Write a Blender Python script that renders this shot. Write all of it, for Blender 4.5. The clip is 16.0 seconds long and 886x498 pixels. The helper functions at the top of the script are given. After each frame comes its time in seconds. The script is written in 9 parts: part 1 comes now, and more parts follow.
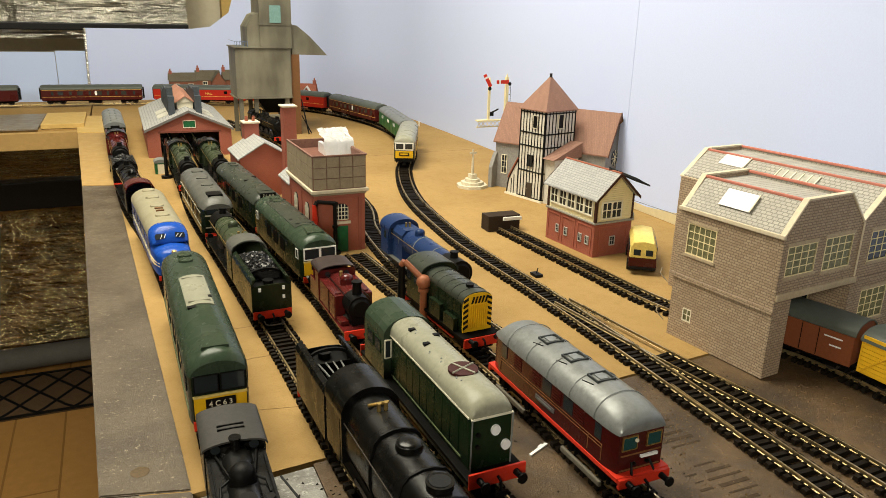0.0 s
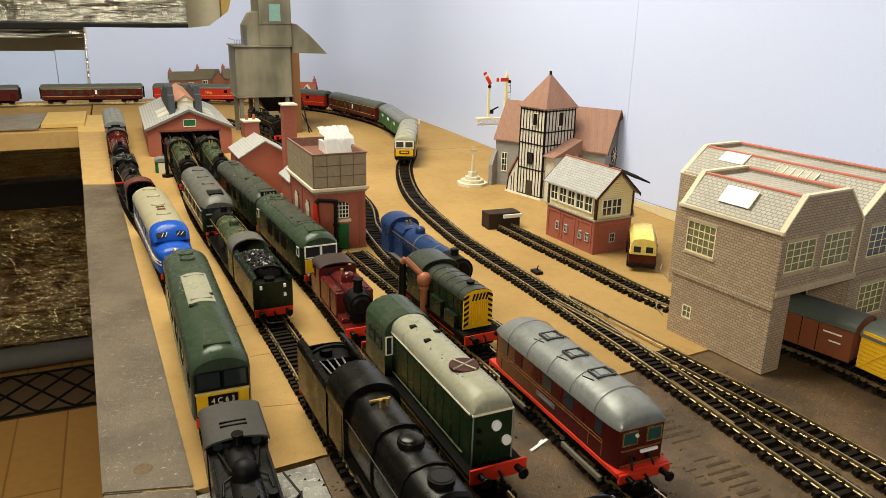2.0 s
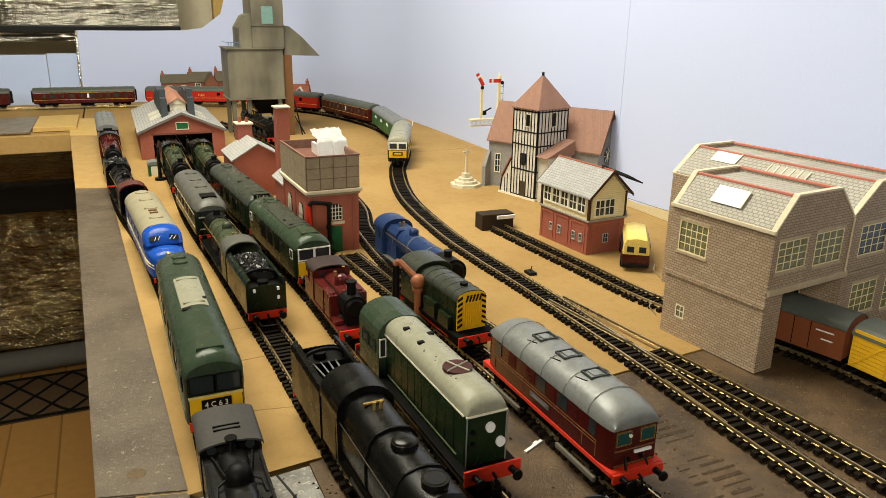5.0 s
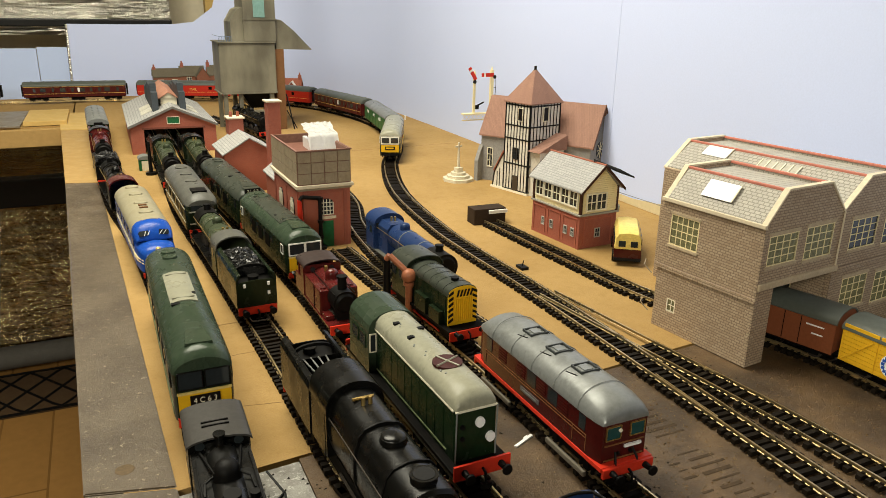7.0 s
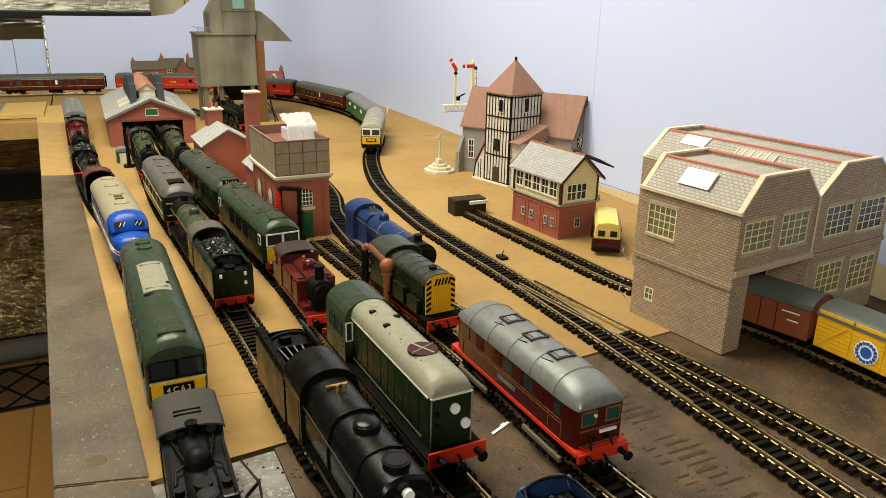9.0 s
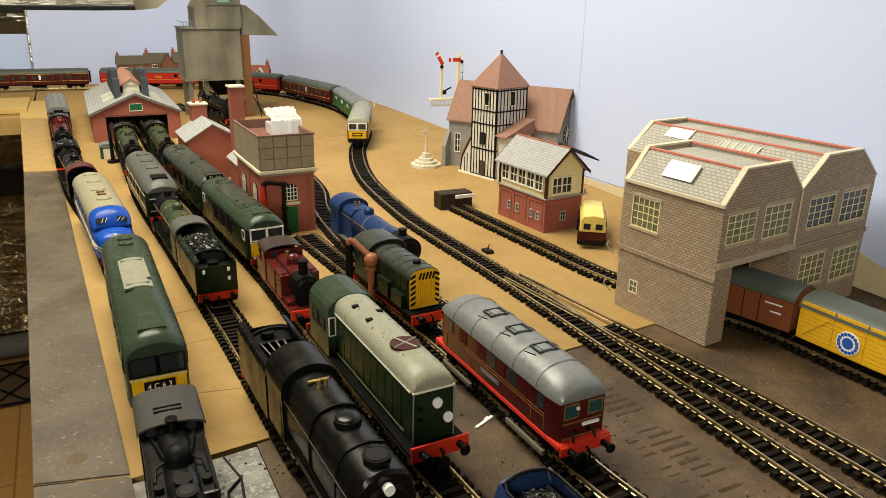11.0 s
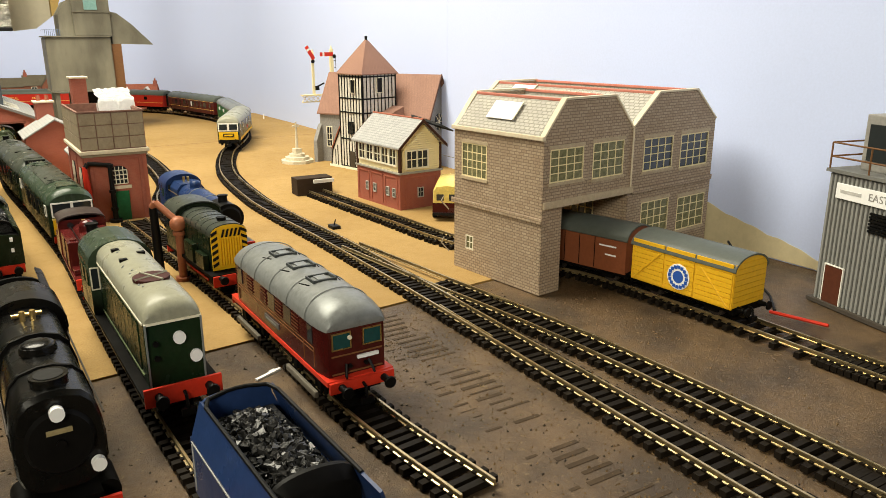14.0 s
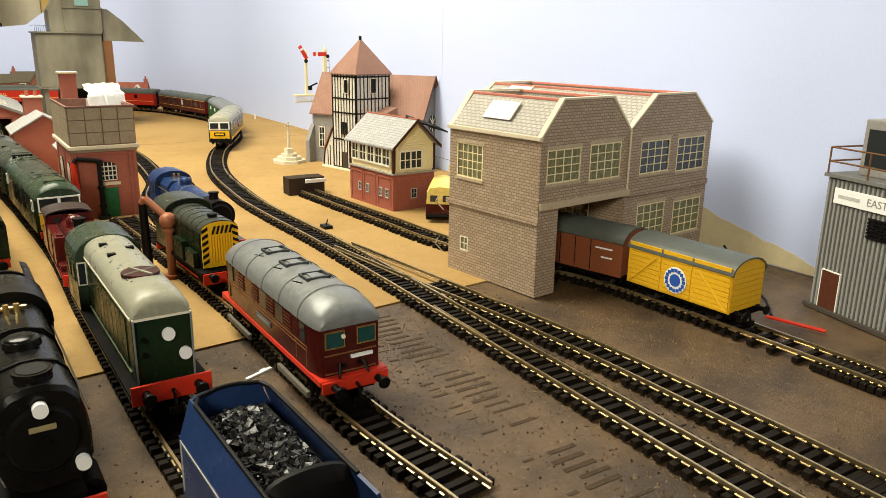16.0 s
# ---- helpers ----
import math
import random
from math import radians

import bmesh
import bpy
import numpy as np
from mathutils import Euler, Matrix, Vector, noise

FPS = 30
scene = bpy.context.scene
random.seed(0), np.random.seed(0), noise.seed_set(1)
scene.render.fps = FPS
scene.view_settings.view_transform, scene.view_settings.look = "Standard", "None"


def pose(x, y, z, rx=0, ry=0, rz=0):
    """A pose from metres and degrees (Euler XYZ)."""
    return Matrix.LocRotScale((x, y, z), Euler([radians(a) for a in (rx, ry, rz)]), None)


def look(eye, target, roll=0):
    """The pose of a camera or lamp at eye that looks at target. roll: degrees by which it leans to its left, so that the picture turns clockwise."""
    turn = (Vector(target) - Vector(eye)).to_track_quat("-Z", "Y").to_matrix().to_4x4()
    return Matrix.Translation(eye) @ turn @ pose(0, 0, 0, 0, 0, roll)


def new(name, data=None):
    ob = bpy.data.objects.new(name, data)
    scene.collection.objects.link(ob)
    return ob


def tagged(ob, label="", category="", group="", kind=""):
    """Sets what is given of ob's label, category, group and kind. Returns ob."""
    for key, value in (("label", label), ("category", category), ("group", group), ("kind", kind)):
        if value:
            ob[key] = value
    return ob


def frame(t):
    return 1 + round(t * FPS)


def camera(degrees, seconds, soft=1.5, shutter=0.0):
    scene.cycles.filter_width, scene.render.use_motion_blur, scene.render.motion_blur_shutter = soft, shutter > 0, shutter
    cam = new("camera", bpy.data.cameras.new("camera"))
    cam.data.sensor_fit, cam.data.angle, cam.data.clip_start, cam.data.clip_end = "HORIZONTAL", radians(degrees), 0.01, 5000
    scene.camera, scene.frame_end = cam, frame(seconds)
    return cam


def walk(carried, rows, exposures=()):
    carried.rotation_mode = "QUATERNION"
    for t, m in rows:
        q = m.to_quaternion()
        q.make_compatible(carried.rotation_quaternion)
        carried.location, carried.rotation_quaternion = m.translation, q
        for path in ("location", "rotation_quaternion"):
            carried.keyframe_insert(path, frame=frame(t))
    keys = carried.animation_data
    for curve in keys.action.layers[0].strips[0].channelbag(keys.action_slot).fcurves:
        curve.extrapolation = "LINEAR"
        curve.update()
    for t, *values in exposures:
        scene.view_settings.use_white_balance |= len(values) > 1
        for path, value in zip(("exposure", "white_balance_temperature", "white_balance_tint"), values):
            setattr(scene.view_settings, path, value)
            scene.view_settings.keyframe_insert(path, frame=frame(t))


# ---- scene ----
cam = camera(61.8, 16.0, 0.5)
PATH = [
    (0, (0.204, 0.135, 0.262), (0.978, 1.875, -0.348), 1.5),
    (0.5, (0.204, 0.134, 0.263), (0.984, 1.871, -0.349), 1.5),
    (1, (0.203, 0.133, 0.264), (0.974, 1.874, -0.348), 1.2),
    (1.5, (0.202, 0.133, 0.264), (0.969, 1.876, -0.347), 1.2),
    (2, (0.203, 0.133, 0.262), (0.976, 1.873, -0.353), 1.3),
    (2.5, (0.204, 0.133, 0.262), (0.989, 1.866, -0.354), 1.5),
    (3, (0.204, 0.133, 0.262), (0.982, 1.869, -0.355), 1.3),
    (3.5, (0.203, 0.131, 0.265), (0.975, 1.872, -0.345), 1.1),
    (4, (0.204, 0.13, 0.264), (0.968, 1.875, -0.345), 0.9),
    (4.5, (0.204, 0.132, 0.263), (0.981, 1.871, -0.346), 1.0),
    (7, (0.207, 0.133, 0.262), (1.006, 1.856, -0.363), 1.1),
    (7.5, (0.21, 0.133, 0.26), (1.022, 1.85, -0.368), 1.2),
    (8, (0.211, 0.133, 0.259), (1.032, 1.844, -0.371), 1.2),
    (8.5, (0.212, 0.131, 0.258), (1.035, 1.841, -0.374), 1.1),
    (9, (0.213, 0.131, 0.257), (1.046, 1.834, -0.381), 1.2),
    (11.3, (0.218, 0.13, 0.256), (1.077, 1.815, -0.395), 1.2),
    (11.5, (0.217, 0.131, 0.254), (1.081, 1.816, -0.39), 1.3),
    (12, (0.218, 0.13, 0.253), (1.086, 1.812, -0.394), 1.3),
    (12.5, (0.23, 0.134, 0.236), (1.131, 1.781, -0.453), 1.3),
    (13, (0.262, 0.129, 0.204), (1.196, 1.751, -0.501), 1.0),
    (13.5, (0.295, 0.115, 0.19), (1.256, 1.757, -0.427), -0.3),
    (14, (0.312, 0.11, 0.18), (1.325, 1.744, -0.37), -0.1),
    (14.5, (0.312, 0.113, 0.177), (1.354, 1.736, -0.351), 0.8),
    (15, (0.313, 0.116, 0.176), (1.357, 1.735, -0.362), 0.9),
    (15.5, (0.312, 0.115, 0.176), (1.354, 1.736, -0.361), 0.8),
    (16, (0.312, 0.117, 0.175), (1.351, 1.738, -0.362), 0.9),
]
walk(cam, [(t, look(eye, target, roll)) for t, eye, target, roll in PATH],
     exposures=[(0, 0.14), (9, 0.09), (12.5, 0.09), (13.5, 0.38), (16, 0.44)])

# ---- light and exposure ----
world = bpy.data.worlds.new("room_air")
scene.world = world
world.use_nodes = True
world.node_tree.nodes["Background"].inputs[0].default_value = (0.9, 0.93, 1.0, 1)
world.node_tree.nodes["Background"].inputs[1].default_value = 0.004
scene.view_settings.exposure = 0.0


def lamp(name, eye, target, size, watts, color):
    d = bpy.data.lights.new(name, "AREA")
    d.shape, d.size, d.energy, d.color = "DISK", size, watts, color
    ob = new(name, d)
    ob.matrix_world = look(eye, target)
    return ob


lamp("ceiling_light", (0.16, 1.12, 1.18), (0.45, 1.15, 0), 0.9, 31.5, (1.0, 0.94, 0.755))
# added fill from behind the camera for fronts and foil; no such lamp is seen
lamp("fill_light", (-0.85, -0.90, 0.95), (0.45, 1.0, 0), 0.6, 18.5, (1.0, 0.94, 0.755))


# ---- materials ----
def nodes_of(name):
    m = bpy.data.materials.new(name)
    m.use_nodes = True
    nt = m.node_tree
    return m, nt, nt.nodes["Principled BSDF"]


def link(nt, a, b):
    nt.links.new(a, b)


def noise_node(nt, vec, scale, detail=4, rough=0.6):
    n = nt.nodes.new("ShaderNodeTexNoise")
    n.inputs["Scale"].default_value, n.inputs["Detail"].default_value, n.inputs["Roughness"].default_value = scale, detail, rough
    link(nt, vec, n.inputs["Vector"])
    return n.outputs["Fac"]


def ramp(nt, fac, a, b, lo=0.3, hi=0.7):
    r = nt.nodes.new("ShaderNodeMapRange")
    r.inputs["From Min"].default_value, r.inputs["From Max"].default_value = lo, hi
    r.inputs["To Min"].default_value, r.inputs["To Max"].default_value = a, b
    link(nt, fac, r.inputs["Value"])
    return r.outputs["Result"]


def mixc(nt, fac, a, b, mode="MIX"):
    n = nt.nodes.new("ShaderNodeMix")
    n.data_type, n.blend_type = "RGBA", mode
    for sock, v in ((n.inputs["Factor"], fac), (n.inputs[6], a), (n.inputs[7], b)):
        if isinstance(v, (int, float)):
            sock.default_value = v
        elif isinstance(v, tuple):
            sock.default_value = (*v, 1)
        else:
            link(nt, v, sock)
    return n.outputs[2]


def shade(c, k):
    return tuple(min(1, v * k) for v in c)


def mat(name, col, rough=0.5, metal=0.0, var=0.18, scale=350, bump=0.1, dirt_or_light=None, patch_amount=0.5, specular=0.2, blotch=40):
    m, nt, p = nodes_of(name)
    tc = nt.nodes.new("ShaderNodeTexCoord").outputs["Object"]
    fine, broad = noise_node(nt, tc, scale), noise_node(nt, tc, blotch)
    c = mixc(nt, ramp(nt, fine, 0, 1), shade(col, 1 - var), shade(col, 1 + var))
    c = mixc(nt, ramp(nt, broad, 0, 0.55, 0.35, 0.7), c, shade(col, 1 - var * 0.9))
    if dirt_or_light:
        c = mixc(nt, ramp(nt, noise_node(nt, tc, blotch * 2.3, 8, 0.7), 0, patch_amount, 0.52, 0.66), c, dirt_or_light)
    link(nt, c, p.inputs["Base Color"])
    link(nt, ramp(nt, broad, max(0.05, rough - 0.08), min(1, rough + 0.1)), p.inputs["Roughness"])
    p.inputs["Metallic"].default_value = metal
    p.inputs["Specular IOR Level"].default_value = specular
    if bump:
        b = nt.nodes.new("ShaderNodeBump")
        b.inputs["Strength"].default_value, b.inputs["Distance"].default_value = bump, 0.0006
        link(nt, fine, b.inputs["Height"])
        link(nt, b.outputs["Normal"], p.inputs["Normal"])
    return m


def courses(name, c1, c2, joint, w, h, across="sum", k=1.0, rough=0.75, gap=0.06, bump=0.5):
    """Printed or moulded bricks, stones or slates: w by h metres each."""
    m, nt, p = nodes_of(name)
    tc = nt.nodes.new("ShaderNodeTexCoord").outputs["Object"]
    sep, com = nt.nodes.new("ShaderNodeSeparateXYZ"), nt.nodes.new("ShaderNodeCombineXYZ")
    link(nt, tc, sep.inputs[0])
    if across == "sum":
        add = nt.nodes.new("ShaderNodeMath")
        link(nt, sep.outputs[0], add.inputs[0]), link(nt, sep.outputs[1], add.inputs[1])
        u = add.outputs[0]
    else:
        u = sep.outputs["xy".index(across)]
    mul = nt.nodes.new("ShaderNodeMath")
    mul.operation = "MULTIPLY"
    mul.inputs[1].default_value = k
    link(nt, sep.outputs[2], mul.inputs[0])
    link(nt, u, com.inputs[0]), link(nt, mul.outputs[0], com.inputs[1])
    br = nt.nodes.new("ShaderNodeTexBrick")
    link(nt, com.outputs[0], br.inputs["Vector"])
    for key, v in (("Color1", c1), ("Color2", c2), ("Mortar", joint)):
        br.inputs[key].default_value = (*v, 1)
    br.inputs["Scale"].default_value = 1
    br.inputs["Brick Width"].default_value, br.inputs["Row Height"].default_value = w, h
    br.inputs["Mortar Size"].default_value, br.inputs["Bias"].default_value = h * gap * 2, 0.0
    br.inputs["Mortar Smooth"].default_value = 0.2
    c = mixc(nt, ramp(nt, noise_node(nt, tc, 900), 0, 0.5), br.outputs["Color"], shade(c1, 0.6))
    c = mixc(nt, ramp(nt, noise_node(nt, tc, 45), 0, 0.3), c, shade(c2, 0.62))
    link(nt, c, p.inputs["Base Color"])
    p.inputs["Roughness"].default_value = rough
    b = nt.nodes.new("ShaderNodeBump")
    b.invert = True
    b.inputs["Strength"].default_value, b.inputs["Distance"].default_value = bump, 0.0003
    link(nt, br.outputs["Fac"], b.inputs["Height"])
    link(nt, b.outputs["Normal"], p.inputs["Normal"])
    return m


def ground_mat(name, col, spots, chips, rough, chip_at=0.66, bump=0.6, gloss=0.3, patch=9):
    m, nt, p = nodes_of(name)
    tc = nt.nodes.new("ShaderNodeTexCoord").outputs["Object"]
    grain, mid, broad = noise_node(nt, tc, 900, 3), noise_node(nt, tc, 90, 8, 0.75), noise_node(nt, tc, patch, 6, 0.6)
    c = mixc(nt, ramp(nt, grain, 0, 1), shade(col, 0.84), shade(col, 1.16))
    c = mixc(nt, ramp(nt, broad, 0, 0.9, 0.42, 0.62), c, spots)
    c = mixc(nt, ramp(nt, mid, 0, 0.45, 0.5, 0.7), c, shade(spots, 0.8))
    c = mixc(nt, ramp(nt, noise_node(nt, tc, 330, 6, 0.7), 0, 0.8, chip_at, chip_at + 0.05), c, chips)
    link(nt, c, p.inputs["Base Color"])
    link(nt, ramp(nt, mid, rough - 0.12, rough + 0.12), p.inputs["Roughness"])
    p.inputs["Specular IOR Level"].default_value = gloss
    b = nt.nodes.new("ShaderNodeBump")
    b.inputs["Strength"].default_value, b.inputs["Distance"].default_value = bump, 0.0009
    link(nt, noise_node(nt, tc, 420, 8, 0.75), b.inputs["Height"])
    link(nt, b.outputs["Normal"], p.inputs["Normal"])
    return m


SAND = ground_mat("sand_paint", (0.37, 0.235, 0.085), (0.305, 0.188, 0.064), (0.45, 0.31, 0.14), 0.8, 0.66, 0.6, 0.2, 7)
MUD = ground_mat("mud_paint", (0.115, 0.069, 0.031), (0.040, 0.024, 0.011), (0.20, 0.135, 0.065), 0.45, 0.6, 1.0, 0.45, 22)
PLANK = ground_mat("worn_grey_paint", (0.118, 0.090, 0.058), (0.070, 0.050, 0.030), (0.42, 0.35, 0.25), 0.42, 0.61, 0.9, 0.5, 16)
FLAKED = ground_mat("flaked_grey_paint", (0.33, 0.32, 0.29), (0.16, 0.15, 0.13), (0.55, 0.54, 0.5), 0.45, 0.56, 1.0, 0.45, 60)
TANWOOD = mat("varnished_board", (0.40, 0.255, 0.095), 0.5, var=0.1, scale=120, bump=0.05)
PALEWOOD = mat("bare_plywood", (0.54, 0.365, 0.125), 0.55, var=0.08, scale=90, bump=0.05)
BOARDEDGE = mat("board_edge", (0.30, 0.19, 0.08), 0.8)
BLUEWALL = mat("pale_blue_paint", (0.56, 0.635, 0.90), 0.62, var=0.025, scale=500, bump=0.12, blotch=3, specular=0.25)
BLUEWALL2 = mat("pale_blue_paint_far", (0.52, 0.63, 0.92), 0.6, var=0.03, scale=400, bump=0.1, blotch=4, specular=0.25)
CREAMWALL = mat("cream_plaster", (0.66, 0.60, 0.46), 0.8, var=0.06, scale=60, blotch=5)
SANDWALL = mat("painted_dune", (0.62, 0.53, 0.33), 0.75, var=0.08, scale=150, blotch=18)
# for room sides out of view: tones chosen for how much light they bounce
UNSEENTAN = mat("unseen_wall_tan", (0.26, 0.21, 0.135), 0.8, var=0.15, scale=40, blotch=3)
UNSEENDARK = mat("unseen_ceiling_dark", (0.10, 0.085, 0.065), 0.9, var=0.15, scale=40, blotch=3)
BLACKBAR = mat("black_steel", (0.012, 0.012, 0.012), 0.4)
DARKWOOD = mat("dark_timber", (0.06, 0.045, 0.03), 0.8)
RAILM = mat("nickel_rail", (0.52, 0.41, 0.22), 0.3, 0.9, var=0.2, scale=200, bump=0.02)
SLEEPER = mat("black_sleeper_plastic", (0.010, 0.0072, 0.0046), 0.6, var=0.3, scale=500, specular=0.1)
BALLAST = ground_mat("track_underlay", (0.10, 0.085, 0.06), (0.07, 0.06, 0.045), (0.2, 0.16, 0.1), 0.85, 0.6, 0.9)
REDBRICK = courses("red_brick", (0.36, 0.095, 0.055), (0.31, 0.08, 0.05), (0.38, 0.15, 0.10), 0.0034, 0.0011, gap=0.05, bump=0.15)
REDCARD = courses("red_brick_paper", (0.43, 0.115, 0.065), (0.36, 0.092, 0.055), (0.40, 0.17, 0.11), 0.0032, 0.00105, gap=0.05, bump=0.15)
DARKBRICK = courses("house_brick", (0.30, 0.085, 0.04), (0.22, 0.07, 0.035), (0.24, 0.15, 0.09), 0.003, 0.001, gap=0.06)
STONE = courses("printed_stone", (0.50, 0.39, 0.27), (0.36, 0.255, 0.165), (0.19, 0.13, 0.085), 0.0046, 0.0021, gap=0.08, bump=0.3)
STONETRIM = mat("dressed_stone_card", (0.46, 0.37, 0.25), 0.75, var=0.16, scale=400, blotch=80)
SLATES = courses("printed_slate", (0.50, 0.47, 0.40), (0.40, 0.375, 0.33), (0.22, 0.20, 0.17), 0.0046, 0.0030, "y", 1.5, gap=0.07, bump=0.3)
GREYSLATE = courses("grey_slate", (0.47, 0.46, 0.44), (0.36, 0.36, 0.35), (0.2, 0.2, 0.2), 0.004, 0.003, "y", 1.4, gap=0.05)
GREYSLATE_X = courses("grey_slate_across", (0.44, 0.42, 0.39), (0.36, 0.34, 0.32), (0.2, 0.19, 0.18), 0.004, 0.003, "x", 1.4, gap=0.05)
ROOFTILE = courses("brown_tile", (0.36, 0.19, 0.13), (0.29, 0.15, 0.105), (0.20, 0.10, 0.07), 0.0024, 0.0016, "sum", 1.3, gap=0.07, bump=0.3)
REDTILE = courses("red_tile", (0.42, 0.12, 0.06), (0.35, 0.10, 0.05), (0.2, 0.06, 0.04), 0.0026, 0.002, "sum", 1.3)
CREAMTRIM = mat("cream_card", (0.66, 0.57, 0.42), 0.75, var=0.1, scale=400)
PINKTRIM = mat("red_ridge_card", (0.52, 0.19, 0.14), 0.75, var=0.12, scale=400)
WHITE = mat("white_paint", (0.78, 0.76, 0.70), 0.6, var=0.05)
PAPER = mat("white_paper", (0.85, 0.85, 0.84), 0.5, var=0.04)
PLASTIC = mat("white_plastic_film", (0.80, 0.80, 0.79), 0.16, var=0.04, specular=0.6)
CREAM = mat("cream_paint", (0.78, 0.68, 0.40), 0.55, var=0.06)
PALECREAM = mat("pale_cream_paint", (0.76, 0.71, 0.56), 0.6, var=0.06)
BLACK = mat("black_paint", (0.004, 0.004, 0.004), 0.45, var=0.3, specular=0.2)
LOCOBLACK = mat("satin_black", (0.004, 0.004, 0.0036), 0.26, var=0.25, dirt_or_light=(0.016, 0.013, 0.010), patch_amount=0.35, specular=0.25)
SOOT = mat("sooty_black", (0.004, 0.0037, 0.0034), 0.5, var=0.3, specular=0.12)
FRAMEBLACK = mat("dirty_underframe", (0.0025, 0.0021, 0.0016), 0.7, var=0.3, dirt_or_light=(0.010, 0.007, 0.005), specular=0.08)
WHEELM = mat("wheel_steel", (0.06, 0.05, 0.042), 0.45, 0.5)
GREEN = mat("brunswick_green", (0.010, 0.023, 0.009), 0.24, var=0.2, dirt_or_light=(0.022, 0.028, 0.016))
GREEN2 = mat("dark_loco_green", (0.0095, 0.0165, 0.0075), 0.24, var=0.2, dirt_or_light=(0.022, 0.027, 0.017))
# light mottling the boilers is put into the colour as paler patches
OLIVE = mat("lit_boiler_green", (0.045, 0.058, 0.030), 0.3, var=0.25, dirt_or_light=(0.11, 0.11, 0.08), blotch=70)
DULLROOF = mat("dull_green_grey_roof", (0.040, 0.046, 0.036), 0.3, var=0.2, dirt_or_light=(0.075, 0.08, 0.066), blotch=60)
CABGREY = mat("dull_grey_roof", (0.10, 0.10, 0.088), 0.34, var=0.16, dirt_or_light=(0.055, 0.055, 0.05), blotch=50)
ROOFGREEN = mat("green_roof", (0.034, 0.052, 0.032), 0.25, var=0.2, dirt_or_light=(0.060, 0.076, 0.052), blotch=45)
LIMEGREEN = mat("light_green_band", (0.16, 0.20, 0.10), 0.4)
ROOFGREY = mat("grey_roof", (0.19, 0.20, 0.19), 0.38, var=0.1)
COACHROOF = mat("coach_roof_grey", (0.085, 0.095, 0.082), 0.4, var=0.12)
LIGHTROOF = mat("pale_grey_roof", (0.28, 0.275, 0.205), 0.3, var=0.12, dirt_or_light=(0.20, 0.195, 0.15), blotch=45)
SILVERROOF = mat("silver_roof", (0.21, 0.22, 0.215), 0.37, 0.25, var=0.14, dirt_or_light=(0.12, 0.125, 0.12), blotch=55)
CREAMROOF = mat("cream_grey_roof", (0.30, 0.27, 0.18), 0.4, var=0.1)
BLUE = mat("bright_blue", (0.012, 0.07, 0.38), 0.25, var=0.12)
DARKBLUE = mat("express_blue", (0.016, 0.036, 0.11), 0.3, var=0.15)
MAROON = mat("maroon_paint", (0.055, 0.0065, 0.0055), 0.22, var=0.18, specular=0.35)
CRIMSON = mat("tank_crimson", (0.082, 0.010, 0.009), 0.2, var=0.2, dirt_or_light=(0.05, 0.012, 0.010), specular=0.4)
COACHRED = mat("coach_maroon", (0.062, 0.008, 0.007), 0.3, var=0.15)
MAILRED = mat("mail_red", (0.40, 0.022, 0.012), 0.35, var=0.1)
BEAMRED = mat("buffer_beam_red", (0.60, 0.035, 0.015), 0.4, var=0.12)
YELLOW = mat("warning_yellow", (0.72, 0.42, 0.012), 0.45, var=0.08)
VANYELLOW = mat("van_yellow", (0.74, 0.42, 0.02), 0.4, var=0.08)
VANBROWN = mat("bauxite_brown", (0.22, 0.068, 0.028), 0.5, var=0.12)
COACHYELLOW = mat("coach_cream", (0.74, 0.52, 0.10), 0.4, var=0.06)
COPPER = mat("copper_brown", (0.30, 0.11, 0.055), 0.4, 0.1, var=0.15)
BRASS = mat("brass", (0.6, 0.42, 0.15), 0.3, 0.9)
GLASS = mat("dark_window_glass", (0.02, 0.025, 0.028), 0.08, var=0.1, bump=0, specular=0.6)
LITGLASS = mat("tinted_film_window", (0.20, 0.19, 0.10), 0.15, var=0.4, bump=0, blotch=120)
SKYLIGHT = mat("frosted_rooflight", (0.82, 0.82, 0.80), 0.25, var=0.04, bump=0)
COAL = mat("coal", (0.028, 0.0275, 0.027), 0.27, var=0.75, scale=900, bump=0.3, specular=0.35)


def weathered_mat(name, pale, dark):
    """Sprayed weathering: soft broad clouds, drawn out downwards, over a fine grain."""
    m, nt, p = nodes_of(name)
    tc = nt.nodes.new("ShaderNodeTexCoord").outputs["Object"]
    mp = nt.nodes.new("ShaderNodeMapping")
    mp.inputs["Scale"].default_value = (1, 1, 0.4)
    link(nt, tc, mp.inputs["Vector"])
    c = mixc(nt, ramp(nt, noise_node(nt, mp.outputs[0], 17, 3, 0.5), 0, 1, 0.36, 0.62), dark, pale)
    c = mixc(nt, ramp(nt, noise_node(nt, mp.outputs[0], 120, 5, 0.7), 0, 0.35, 0.5, 0.75), c, shade(dark, 0.8))
    c = mixc(nt, ramp(nt, noise_node(nt, tc, 700), 0, 0.25), c, shade(pale, 1.2))
    link(nt, c, p.inputs["Base Color"])
    p.inputs["Roughness"].default_value, p.inputs["Specular IOR Level"].default_value = 0.55, 0.25
    b = nt.nodes.new("ShaderNodeBump")
    b.inputs["Strength"].default_value, b.inputs["Distance"].default_value = 0.2, 0.0006
    link(nt, noise_node(nt, tc, 300), b.inputs["Height"])
    link(nt, b.outputs["Normal"], p.inputs["Normal"])
    return m


